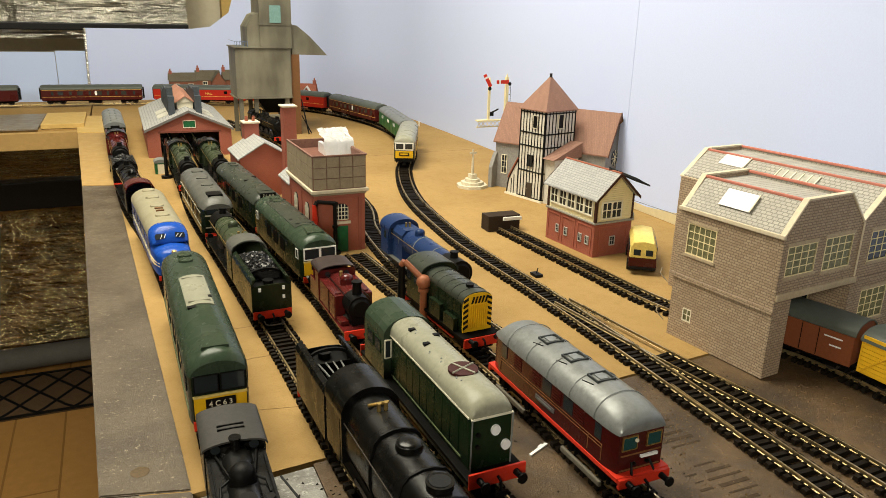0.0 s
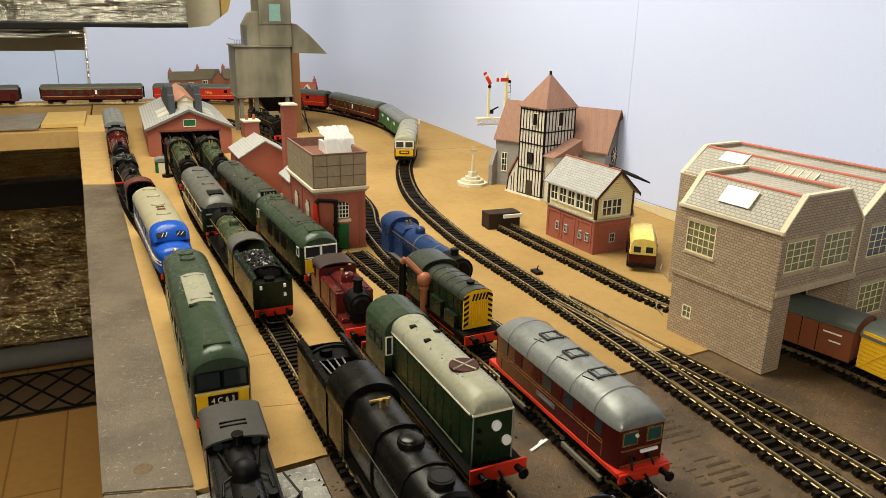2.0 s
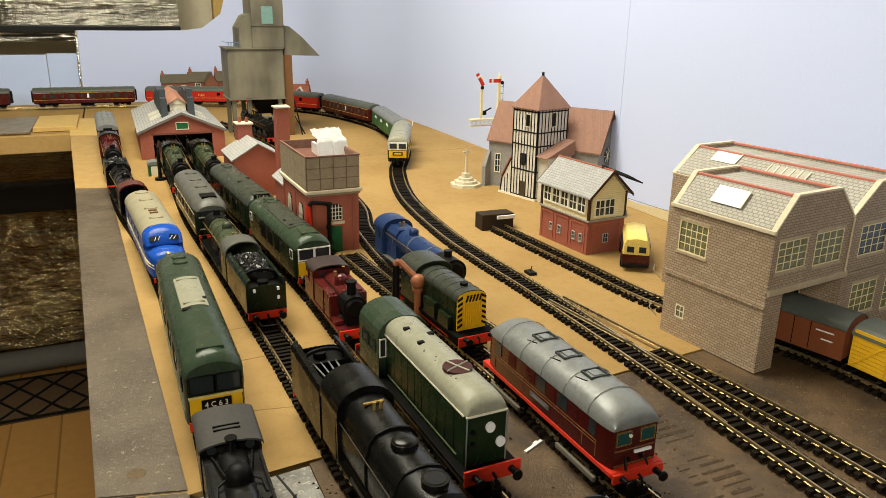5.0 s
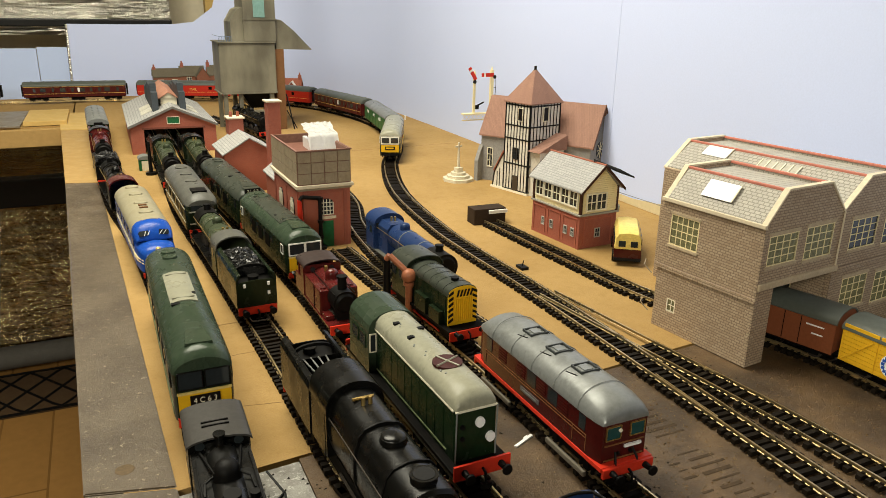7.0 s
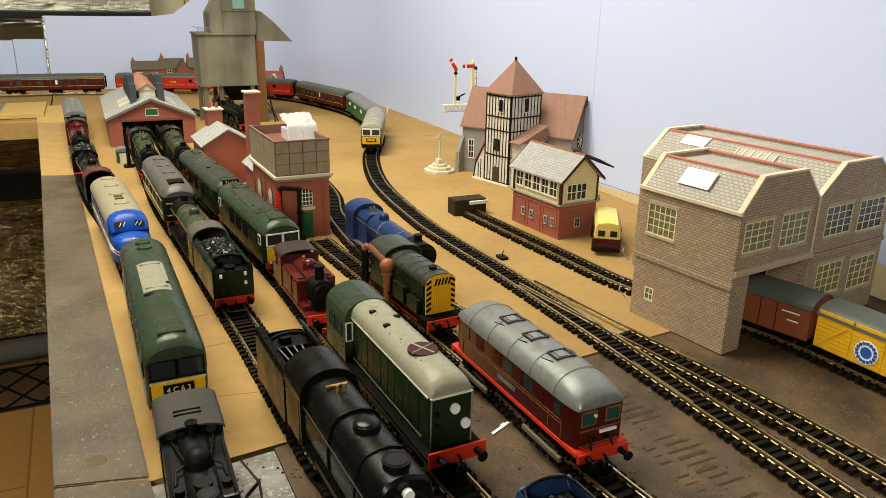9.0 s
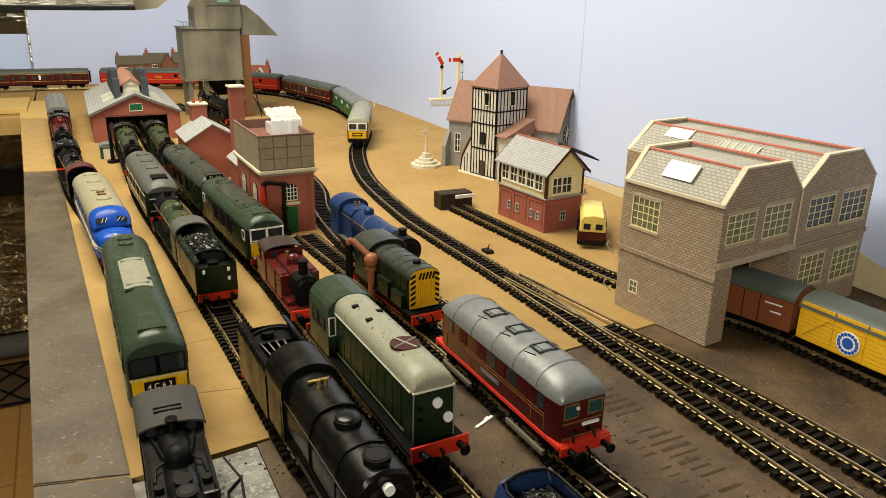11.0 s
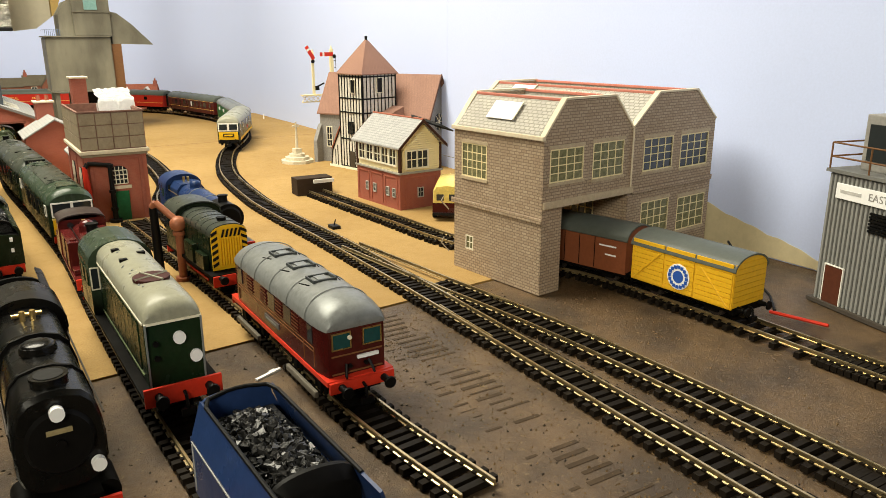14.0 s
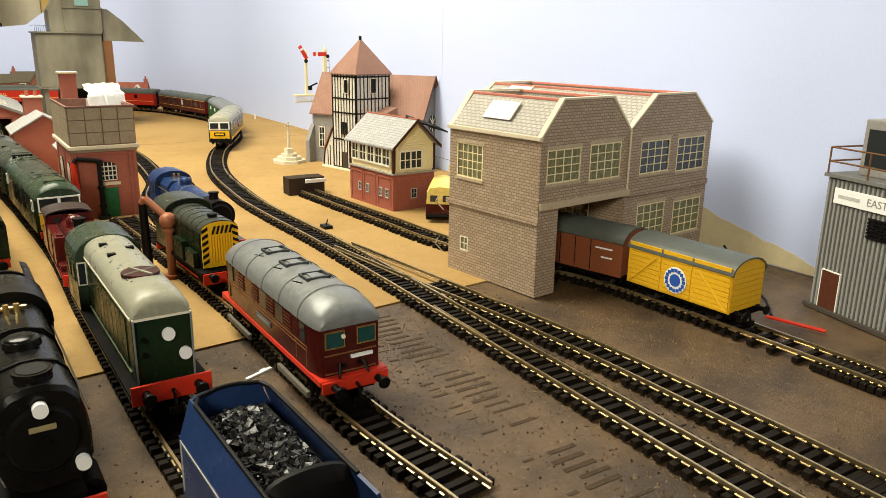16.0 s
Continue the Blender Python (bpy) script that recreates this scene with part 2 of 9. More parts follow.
CONCRETE = weathered_mat("stained_concrete", (0.20, 0.185, 0.135), (0.075, 0.068, 0.05))
TANKGREY = mat("tank_panel_grey", (0.30, 0.24, 0.16), 0.65, var=0.12, scale=300, dirt_or_light=(0.2, 0.15, 0.1))
TANKRIB = mat("tank_rib", (0.22, 0.12, 0.09), 0.7)
RUST = mat("brown_steel", (0.16, 0.075, 0.03), 0.7)
DOORGREEN = mat("door_green", (0.02, 0.13, 0.05), 0.45)
GREYSHEET = mat("grey_corrugated_sheet", (0.25, 0.25, 0.235), 0.55, var=0.08)
STONEGREY = mat("grey_rubble", (0.26, 0.25, 0.235), 0.8, var=0.3, scale=600)
TEXTM = mat("gold_lettering", (0.75, 0.5, 0.12), 0.4, bump=0)


def foil_mat(name, tint, metal=1.0, rough=0.3):
    m, nt, p = nodes_of(name)
    tc = nt.nodes.new("ShaderNodeTexCoord").outputs["Object"]
    p.inputs["Metallic"].default_value, p.inputs["Roughness"].default_value = metal, rough
    link(nt, mixc(nt, ramp(nt, noise_node(nt, tc, 12), 0, 1), tint, shade(tint, 0.6)), p.inputs["Base Color"])
    mp = nt.nodes.new("ShaderNodeMapping")
    mp.inputs["Scale"].default_value = (4, 4, 70)
    link(nt, tc, mp.inputs["Vector"])
    b = nt.nodes.new("ShaderNodeBump")
    b.inputs["Strength"].default_value, b.inputs["Distance"].default_value = 1.0, 0.014
    add = nt.nodes.new("ShaderNodeMath")
    link(nt, noise_node(nt, mp.outputs[0], 1.0, 3), add.inputs[0]), link(nt, noise_node(nt, tc, 22, 5), add.inputs[1])
    link(nt, add.outputs[0], b.inputs["Height"])
    link(nt, b.outputs["Normal"], p.inputs["Normal"])
    return m


FOIL = foil_mat("foil_insulation", (0.88, 0.84, 0.74))
# the wood floor's warm reflection is put into this silver foil's tint
FLOORTINTFOIL = foil_mat("foil_insulation_floor_glow", (0.95, 0.76, 0.42), 1.0, 0.10)


# ---- mesh helpers ----
def box(bm, x0, x1, y0, y1, z0, z1, bev=0.0):
    vs = [bm.verts.new((x, y, z)) for z in (z0, z1) for y in (y0, y1) for x in (x0, x1)]
    fs = [bm.faces.new([vs[i] for i in q]) for q in ((0, 2, 3, 1), (4, 5, 7, 6), (0, 1, 5, 4), (2, 6, 7, 3), (0, 4, 6, 2), (1, 3, 7, 5))]
    if bev:
        bmesh.ops.bevel(bm, geom=list({e for f in fs for e in f.edges}), offset=bev, segments=2, affect="EDGES", profile=0.6)
    return bm


def rod(bm, a, b, r0, r1=None, n=12, caps=True):
    a, b = Vector(a), Vector(b)
    r1 = r0 if r1 is None else r1
    q = (b - a).to_track_quat("Z", "Y")
    rings = [[bm.verts.new(p + q @ Vector((r * math.cos(2 * math.pi * i / n), r * math.sin(2 * math.pi * i / n), 0))) for i in range(n)]
             for p, r in ((a, r0), (b, r1))]
    for i in range(n):
        bm.faces.new((rings[0][i], rings[0][(i + 1) % n], rings[1][(i + 1) % n], rings[1][i]))
    if caps:
        bm.faces.new(rings[0][::-1]), bm.faces.new(rings[1])
    return bm


def loft(bm, secs, caps=True):
    """Sections of 3D points, joined one to the next."""
    rings = [[bm.verts.new(p) for p in s] for s in secs]
    n = len(rings[0])
    for a, b in zip(rings, rings[1:]):
        for i in range(n):
            bm.faces.new((a[i], a[(i + 1) % n], b[(i + 1) % n], b[i]))
    if caps:
        bm.faces.new(rings[0][::-1]), bm.faces.new(rings[-1])
    bmesh.ops.recalc_face_normals(bm, faces=bm.faces[:])
    return bm


def prism(bm, pts, axis, a, b):
    put = {"x": lambda v, p: (v, p[0], p[1]), "y": lambda v, p: (p[0], v, p[1]), "z": lambda v, p: (p[0], p[1], v)}[axis]
    return loft(bm, [[put(a, p) for p in pts], [put(b, p) for p in pts]])


def dome(bm, c, r, squash=1.0, n=14, m=6, low=0.0):
    """A half ball on c; low: how far below the middle it starts, in radii."""
    secs = []
    for j in range(m + 1):
        a = -math.asin(low) + (math.pi / 2 + math.asin(low)) * j / m
        rr = max(r * math.cos(a), r * 0.02)
        secs.append([(c[0] + rr * math.cos(2 * math.pi * i / n), c[1] + rr * math.sin(2 * math.pi * i / n), c[2] + r * squash * math.sin(a)) for i in range(n)])
    return loft(bm, secs)


def tube(bm, pts, r, n=6):
    for a, b in zip(pts, pts[1:]):
        rod(bm, a, b, r, n=n)
    return bm


def bb(*args, **kw):
    return box(bmesh.new(), *args, **kw)


def part(name, bm, material, parent=None, label="", smooth=False):
    me = bpy.data.meshes.new(name)
    bmesh.ops.recalc_face_normals(bm, faces=bm.faces[:])
    bm.to_mesh(me)
    bm.free()
    me.materials.append(material)
    if smooth:
        me.shade_smooth()
        me.set_sharp_from_angle(angle=radians(38))
    ob = new(name, me)
    ob.parent = parent
    if label:
        tagged(ob, label)
    return ob


def thing(name, x, y, z=0.0, rz=0.0, label="", category="", group="", kind=""):
    ob = new(name)
    ob.empty_display_size = 0.01
    ob.matrix_world = pose(x, y, z, 0, 0, rz)
    return tagged(ob, label, category, group, kind)


# the plan was drawn on a grid a little small for the layout: this sets it to size
PLAN = Matrix(((1.0452, 0.0113, 0, -0.0198), (0.0152, 1.0704, 0, -0.0303), (0, 0, 1, 0), (0, 0, 0, 1)))


def at_plan(x, y):
    p = PLAN @ Vector((x, y, 0))
    return p.x, p.y


def site(name, x, y, z=0.0, rz=0.0, label="", category="", group="", kind=""):
    ob = thing(name, *at_plan(x, y), z, rz, label, category, group, kind)
    ob.scale = (1.045, 1.07, 1.0 + 0.18 * max(0.0, x - 0.4))
    return ob


def stand(name, x, y, rz, size, label, category):
    ob = thing(name, x, y, 0, rz, label, category)
    ob.scale = size
    return ob


def to_plan(ob):
    ob.data.transform(PLAN)
    return ob


def solid(name, bm, material, label="", category="", kind="structure", smooth=False):
    return tagged(part(name, bm, material, None, "", smooth), label, category, "", kind)


def writing(text, size, material, parent, m, name="lettering", depth=0.00008):
    cu = bpy.data.curves.new(name, "FONT")
    cu.body, cu.size, cu.extrude, cu.align_x, cu.align_y = text, size, depth, "CENTER", "CENTER"
    tmp = bpy.data.objects.new(name, cu)
    me = bpy.data.meshes.new_from_object(tmp)
    bpy.data.objects.remove(tmp)
    me.materials.clear()
    me.materials.append(material)
    ob = new(name, me)
    ob.parent = parent
    ob.matrix_local = m
    return ob


# ---- room and boards ----
def build_room():
    floor_m = courses("laminate_floor", (0.36, 0.19, 0.058), (0.31, 0.16, 0.046), (0.17, 0.085, 0.025), 0.9, 0.12, "y", 1, rough=0.25, gap=0.012)
    nt = floor_m.node_tree
    for l in list(nt.links):
        if l.to_node.type == "COMBXYZ" and l.to_socket == l.to_node.inputs[1]:
            sep = next(n for n in nt.nodes if n.type == "SEPXYZ")
            nt.links.new(sep.outputs[0], l.to_socket)
            break
    solid("floor", bb(-2.2, 1.2, -1.6, 2.8, -0.85, -0.8), floor_m, "warm brown laminate floor boards", "floor")
    # ceiling is never seen; added dark to keep bounced light low
    solid("ceiling", bb(-2.2, 1.2, -1.6, 2.8, 1.35, 1.4), UNSEENDARK, "unseen dark ceiling, its tone set to hold bounce down", "ceiling")
    solid("wall_right", bb(1.0, 1.1, -1.6, 2.8, -0.8, 1.35), CREAMWALL, "pale plaster wall", "wall")
    # left and back walls are unseen too, added in tan for side fill
    solid("wall_left", bb(-2.2, -2.1, -1.6, 2.8, -0.8, 1.35), UNSEENTAN, "unseen tan wall, its tone set for bounced light", "wall")
    solid("wall_back", bb(-2.1, 1.0, -1.6, -1.5, -0.8, 1.35), UNSEENTAN, "unseen tan wall, its tone set for bounced light", "wall")
    solid("wall_far", bb(-2.1, 1.0, 2.75, 2.8, -0.8, 1.35), CREAMWALL, "pale plaster wall with timber post", "wall")
    # foil sheets on the far wall
    def sheet(name, x0, x1, z0, z1, y, lean, m, label, seed):
        bm = bmesh.new()
        nx, nz = 150, 64
        rows = []
        for j in range(nz + 1):
            rows.append([])
            for i in range(nx + 1):
                u, v = x0 + (x1 - x0) * i / nx, z0 + (z1 - z0) * j / nz
                d = noise.noise(Vector((u * 6 + seed, v * 5, seed))) * 0.02 + noise.noise(Vector((u * 14, v * 34, seed))) * 0.012 + noise.noise(Vector((u * 40, v * 60, seed + 4))) * 0.005
                rows[-1].append(bm.verts.new((u, y + d + lean * (v - z0), v)))
        for a, b in zip(rows, rows[1:]):
            for i in range(nx):
                bm.faces.new((a[i], a[i + 1], b[i + 1], b[i]))
        bmesh.ops.solidify(bm, geom=bm.faces[:], thickness=0.003)
        return tagged(part(name, bm, m, None, "", True), label, "insulation", "", "structure")
    sheet("foil_lining", -1.6, 0.35, -0.76, -0.02, 2.38, 0.34, FLOORTINTFOIL, "crinkled foil insulation sheet under the layout", 3.1)
    sheet("foil_lining", -1.6, 0.40, 0.205, 0.95, 2.40, 0.1, FOIL, "crinkled silver foil insulation on the loft wall", 7.7)
    solid("rail_beam", bb(-1.6, 0.40, 2.36, 2.40, 0.188, 0.208, bev=0.003), BLACKBAR, "black rail along the insulated wall", "rail")
    sheet("foil_lining", -1.6, 0.14, 0.165, 0.188, 2.38, 0.0, FOIL, "narrow strip of silver foil", 1.3)
    solid("rail_beam", bb(-1.6, 0.30, 2.36, 2.42, -0.31, -0.23, bev=0.004), BLACKBAR, "black shelf edge under the layout", "rail")
    solid("timber_post", bb(0.50, 0.53, 2.42, 2.46, -0.8, 1.3, bev=0.002), PALEWOOD, "pale timber post against the wall", "post")
    roll = bmesh.new()
    rod(roll, (-1.4, 2.34, -0.765), (0.3, 2.36, -0.765), 0.034, n=20)
    rollo = part("carpet_roll", roll, mat("grey_felt", (0.16, 0.155, 0.14), 0.85), None, "", True)
    tagged(rollo, "grey roll lying on the floor by the wall", "roll")
    rug = thing("rug", -0.25, 2.30, -0.8, 0, "dark brown rug with a black diamond lattice", "rug")
    part("carpet", bb(-0.8, 0.5, -0.13, 0.13, 0, 0.006, bev=0.002), mat("brown_rug", (0.075, 0.045, 0.022), 0.95, scale=200, bump=0.5), rug)
    lat = bmesh.new()
    for i in range(-9, 7):
        for s in (1, -1):
            cx = i * 0.09
            pts = [(cx, -0.12 * s), (cx + 0.018, -0.10 * s), (cx + 0.16, 0.10 * s), (cx + 0.18, 0.12 * s)]
            for (ax, ay), (bx, by) in zip(pts, pts[1:]):
                rod(lat, (ax, ay, 0.0062), (bx, by, 0.0062), 0.0045, n=4)
    for y in (-0.125, 0.125):
        box(lat, -0.79, 0.49, y - 0.006, y + 0.006, 0.0055, 0.0078)
    part("lattice", lat, BLACK, rug)

    # boards
    def slab(name, pts, z0, z1, m, label):
        bm = bmesh.new()
        prism(bm, pts, "z", z0, z1)
        return solid(name, bm, m, label, "board")
    slab("baseboard", [(0.195, 0.5115), (0.95, 0.583), (0.95, 2.62), (0.15, 2.62), (0.15, 2.1), (0.165, 1.34)], -0.018, 0.0, SAND, "sand-painted layout board")
    slab("baseboard", [(0.2925, -0.7), (0.95, -0.7), (0.95, 0.581), (0.2925, 0.519)], -0.019, -0.0008, MUD, "muddy brown painted layout board")
    slab("baseboard", [(0.20, -0.7), (0.292, -0.7), (0.292, 0.517), (0.20, 0.508)], -0.019, -0.0012, FLAKED, "flaked pale grey painted board strip")
    crack = bmesh.new()
    tube(crack, [(0.272, 0.514, -0.0009), (0.277, 0.49, -0.0007), (0.274, 0.465, -0.0007), (0.281, 0.43, -0.0007), (0.285, 0.38, -0.0007), (0.283, 0.30, -0.0007)], 0.0008, 5)
    tube(crack, [(0.277, 0.49, -0.0007), (0.268, 0.48, -0.0007), (0.264, 0.45, -0.0007)], 0.0009, 5)
    solid("board_crack", crack, BLACK, "dark crack between the board strips", "crack")
    joint = bmesh.new()
    tube(joint, [(0.46, 1.447, 0.0), (0.62, 1.452, 0.0), (0.78, 1.462, 0.0), (0.88, 1.468, 0.0)], 0.0007, 4)
    tube(joint, [(0.27, 0.735, 0.0), (0.30, 0.737, 0.0), (0.33, 0.736, 0.0)], 0.0004, 4)
    tube(joint, [(0.270, 0.672, -0.0001), (0.284, 0.674, -0.0001), (0.2975, 0.674, -0.0001)], 0.0004, 4)
    tube(joint, [(0.268, 0.594, -0.0001), (0.284, 0.591, -0.0001), (0.300, 0.588, -0.0001)], 0.0004, 4)
    solid("board_joint", joint, BOARDEDGE, "thin dark joint between the layout boards", "joint")
    def strip(name, y0, y1, w0, w1, m, label, z=0.0):
        xa, xb = 0.1916 - 0.0332 * y0 - 0.006 * max(0, y0 - 1.34), 0.1916 - 0.0332 * y1 - 0.006 * max(0, y1 - 1.34)
        bm = bmesh.new()
        prism(bm, [(xa, y0), (xa + w0, y0 - 0.012), (xb + w1, y1 - 0.012), (xb, y1)], "z", z - 0.02, z)
        bmesh.ops.bevel(bm, geom=bm.edges[:], offset=0.0008, segments=2, affect="EDGES")
        return solid(name, bm, m, label, "board")
    strip("edge_plank", -0.7, 0.5275, 0.05, 0.048, PLANK, "worn grey painted edge plank", 0.001)
    strip("edge_plank", 0.529, 1.340, 0.048, 0.046, PLANK, "worn grey painted edge plank with knots", 0.001)
    strip("edge_plank", 1.3415, 1.86, 0.046, 0.062, TANWOOD, "plain tan varnished edge board", 0.001)
    strip("edge_plank", 1.8615, 2.13, 0.062, 0.062, PALEWOOD, "plain tan varnished edge board", 0.002)
    slab("side_fascia", [(0.222, -0.7), (0.234, -0.7), (0.167, 1.34), (0.155, 1.34)], -0.10, -0.021, BOARDEDGE, "wooden fascia of the board")
    slab("side_fascia", [(0.155, 1.341), (0.167, 1.341), (0.139, 2.1), (0.127, 2.1)], -0.10, -0.021, TANWOOD, "tan wooden fascia of the board")
    solid("side_baseboard", bb(-1.6, 0.136, 1.835, 2.40, -0.018, -0.001), SAND, "tan side board of the layout", "board")
    solid("side_baseboard", bb(-1.6, 0.132, 1.815, 1.84, -0.040, -0.004, bev=0.001), TANWOOD, "tan wooden front rail of the side board", "board")
    solid("board_sheet", bb(-1.6, 0.045, 1.83, 2.06, 0.0, 0.003), mat("grey_board_sheet", (0.20, 0.17, 0.13), 0.4, dirt_or_light=(0.32, 0.28, 0.2)), "grey stained board sheet", "board")
    ply = part("plywood_offcut", bb(0.05, 0.131, 1.84, 2.02, 0.0, 0.010, bev=0.001), PALEWOOD)
    tagged(ply, "bare yellow plywood offcut lying on the board", "offcut")
    knot = bmesh.new()
    dome(knot, (0.196, 0.545, 0.0011), 0.0055, 0.05)
    solid("knot", knot, mat("knot_wood", (0.13, 0.088, 0.045), 0.6, var=0.4, scale=500), "round knot in the plank", "knot")
    # the painted backdrop
    path = [(0.842, -0.7), (0.84, 0.3), (0.845, 0.9), (0.856, 1.35), (0.858, 1.6)]
    for i in range(1, 15):
        a = math.pi / 2 * i / 14
        path.append((0.40 + 0.458 * math.cos(a), 1.75 + 0.56 * math.sin(a)))
    path += [(0.30, 2.315), (0.136, 2.32)]
    def top(i, p):
        if p[0] > 0.56 or p[1] < 2.0:
            return 0.62
        return 0.196 + max(0, p[0] - 0.36) ** 2 * 1.0 + max(0, p[0] - 0.47) ** 2 * 28
    def backdrop(pts, m, label, fn):
        bm = bmesh.new()
        secs = []
        for i, p in enumerate(pts):
            a, b = Vector(pts[max(0, i - 1)]), Vector(pts[min(len(pts) - 1, i + 1)])
            d = (b - a).normalized()
            nrm = Vector((d.y, -d.x)) * 0.004
            z = fn(i, p)
            secs.append([(p[0], p[1], -0.01), (p[0], p[1], z), (p[0] + nrm.x, p[1] + nrm.y, z), (p[0] + nrm.x, p[1] + nrm.y, -0.01)])
        loft(bm, secs)
        return solid("backdrop", bm, m, label, "backdrop", smooth=True)
    backdrop([(0.842, -0.7), (0.84, 0.3), (0.846, 0.955)], BLUEWALL, "pale lavender-blue painted backdrop board", lambda i, p: 0.62)
    backdrop([(0.8465, 0.9562), *path[3:]], BLUEWALL, "pale lavender-blue painted backdrop board, curved at the corner", top)
    backdrop([(0.132, 2.325), (0.06, 2.33)], BLUEWALL2, "low pale blue backdrop panel", lambda i, p: 0.135)
    backdrop([(0.0585, 2.33), (-1.5, 2.35)], BLUEWALL2, "low pale blue backdrop panel", lambda i, p: 0.132)
    # sand painted foot of the backdrop
    def dune(y0, y1, fn, seed, x):
        bm = bmesh.new()
        n = 60
        pts = [(y0 + (y1 - y0) * i / n) for i in range(n + 1)]
        poly = [(y, 0.0005) for y in (y0, y1)] + [(y, max(0.001, fn(y) + 0.006 * noise.noise(Vector((y * 14, seed, 0))) + 0.002 * noise.noise(Vector((y * 70, seed, 0))))) for y in reversed(pts)]
        prism(bm, poly, "x", x - 0.0006, x)
        return solid("backdrop", bm, SANDWALL, "sand colour painted along the foot of the backdrop", "backdrop")
    dune(0.36, 0.66, lambda y: 0.004 + 0.036 * max(0, min(1, (y - 0.40) / 0.15)), 2.0, 0.8405)
    dune(0.66, 0.93, lambda y: 0.022 - 0.05 * (y - 0.7), 5.0, 0.8425)
    tape = bmesh.new()
    rod(tape, (0.131, 2.316, 0.0), (0.136, 2.314, 0.195), 0.003, n=6)
    solid("foil_tape", tape, FOIL, "strip of silver tape on the panel joint", "tape")


before = set(bpy.data.objects)
build_room()
for ob in set(bpy.data.objects) - before:
    if ob.type == "MESH" and ob.parent is None and ob.name.split(".")[0] in ("foil_lining", "rail_beam", "timber_post", "carpet_roll", "side_baseboard", "board_sheet", "plywood_offcut", "backdrop", "foil_tape"):
        to_plan(ob)


# ---- tracks ----
def smooth_path(pts, step=0.004):
    """A curve through the points, resampled evenly: (x, y, heading) rows."""
    P = [Vector(p) for p in pts]
    P = [P[0] * 2 - P[1], *P, P[-1] * 2 - P[-2]]
    fine = []
    for a, b, c, d in zip(P, P[1:], P[2:], P[3:]):
        n = max(2, int((c - b).length / 0.003))
        for i in range(n):
            t = i / n
            fine.append(0.5 * (2 * b + (c - a) * t + (2 * a - 5 * b + 4 * c - d) * t * t + (3 * b - a - 3 * c + d) * t ** 3))
    fine.append(P[-2])
    out, acc = [fine[0]], 0.0
    for a, b in zip(fine, fine[1:]):
        acc += (b - a).length
        if acc >= step:
            out.append(b)
            acc -= step
    rows = []
    for i, p in enumerate(out):
        d = out[min(i + 1, len(out) - 1)] - out[max(i - 1, 0)]
        rows.append((p.x, p.y, math.atan2(d.y, d.x)))
    return rows


MAIN = [at_plan(*p) for p in [(0.551, -0.6), (0.551, 0.1), (0.552, 0.30), (0.5535, 0.43), (0.555, 0.56), (0.554, 0.69), (0.550, 0.79), (0.551, 0.889), (0.570, 1.055), (0.620, 1.226),
        (0.700, 1.41), (0.738, 1.62), (0.705, 1.86), (0.60, 2.05), (0.42, 2.17), (0.21, 2.205), (-0.1, 2.22), (-1.5, 2.24)]]
BRANCH = [at_plan(*p) for p in [(0.594, -0.6), (0.594, 0.1), (0.594, 0.30), (0.588, 0.43), (0.573, 0.55), (0.560, 0.66)]]
GOODS = [(0.640, 0.925), (0.646, 0.83), (0.652, 0.745), (0.658, 0.66), (0.676, 0.58), (0.700, 0.51), (0.708, 0.43), (0.710, 0.33), (0.712, -0.2)]
SIDING_A = [(0.240, -0.3), (0.240, 0.3), (0.2445, 0.5), (0.2445, 0.76), (0.232, 1.0), (0.209, 1.25), (0.194, 1.85)]
SIDING_B = [(0.316, -0.3), (0.320, 0.38), (0.316, 0.50), (0.312, 0.65), (0.308, 0.74), (0.301, 0.90), (0.291, 1.10), (0.292, 1.35), (0.290, 1.80)]
SIDING_C = [(0.386, 0.05), (0.381, 0.30), (0.3735, 0.45), (0.369, 0.62), (0.367, 0.78), (0.355, 0.96), (0.340, 1.15), (0.338, 1.35), (0.338, 1.80)]
SIDING_D = [at_plan(*p) for p in [(0.4565, 0.324), (0.447, 0.41), (0.444, 0.56), (0.434, 0.70), (0.422, 0.85)]]
SIDING_E = [at_plan(*p) for p in [(0.470, 0.62), (0.462, 0.70), (0.456, 0.80), (0.466, 0.93), (0.492, 1.05), (0.50, 1.30), (0.47, 1.60), (0.42, 1.85)]]
SLEEP_Z, RAIL_Z = 0.0032, 0.0062


def sleeper_mesh():
    bm = bmesh.new()
    box(bm, -0.0145, 0.0145, -0.0017, 0.0017, 0, SLEEP_Z)
    for s in (-1, 1):
        box(bm, s * 0.0088 - 0.0019, s * 0.0088 + 0.0019, -0.001, 0.001, SLEEP_Z, SLEEP_Z + 0.0009)
    me = bpy.data.meshes.new("sleeper")
    bm.to_mesh(me)
    bm.free()
    me.materials.append(SLEEPER)
    return me


SLEEPER_MESH = sleeper_mesh()


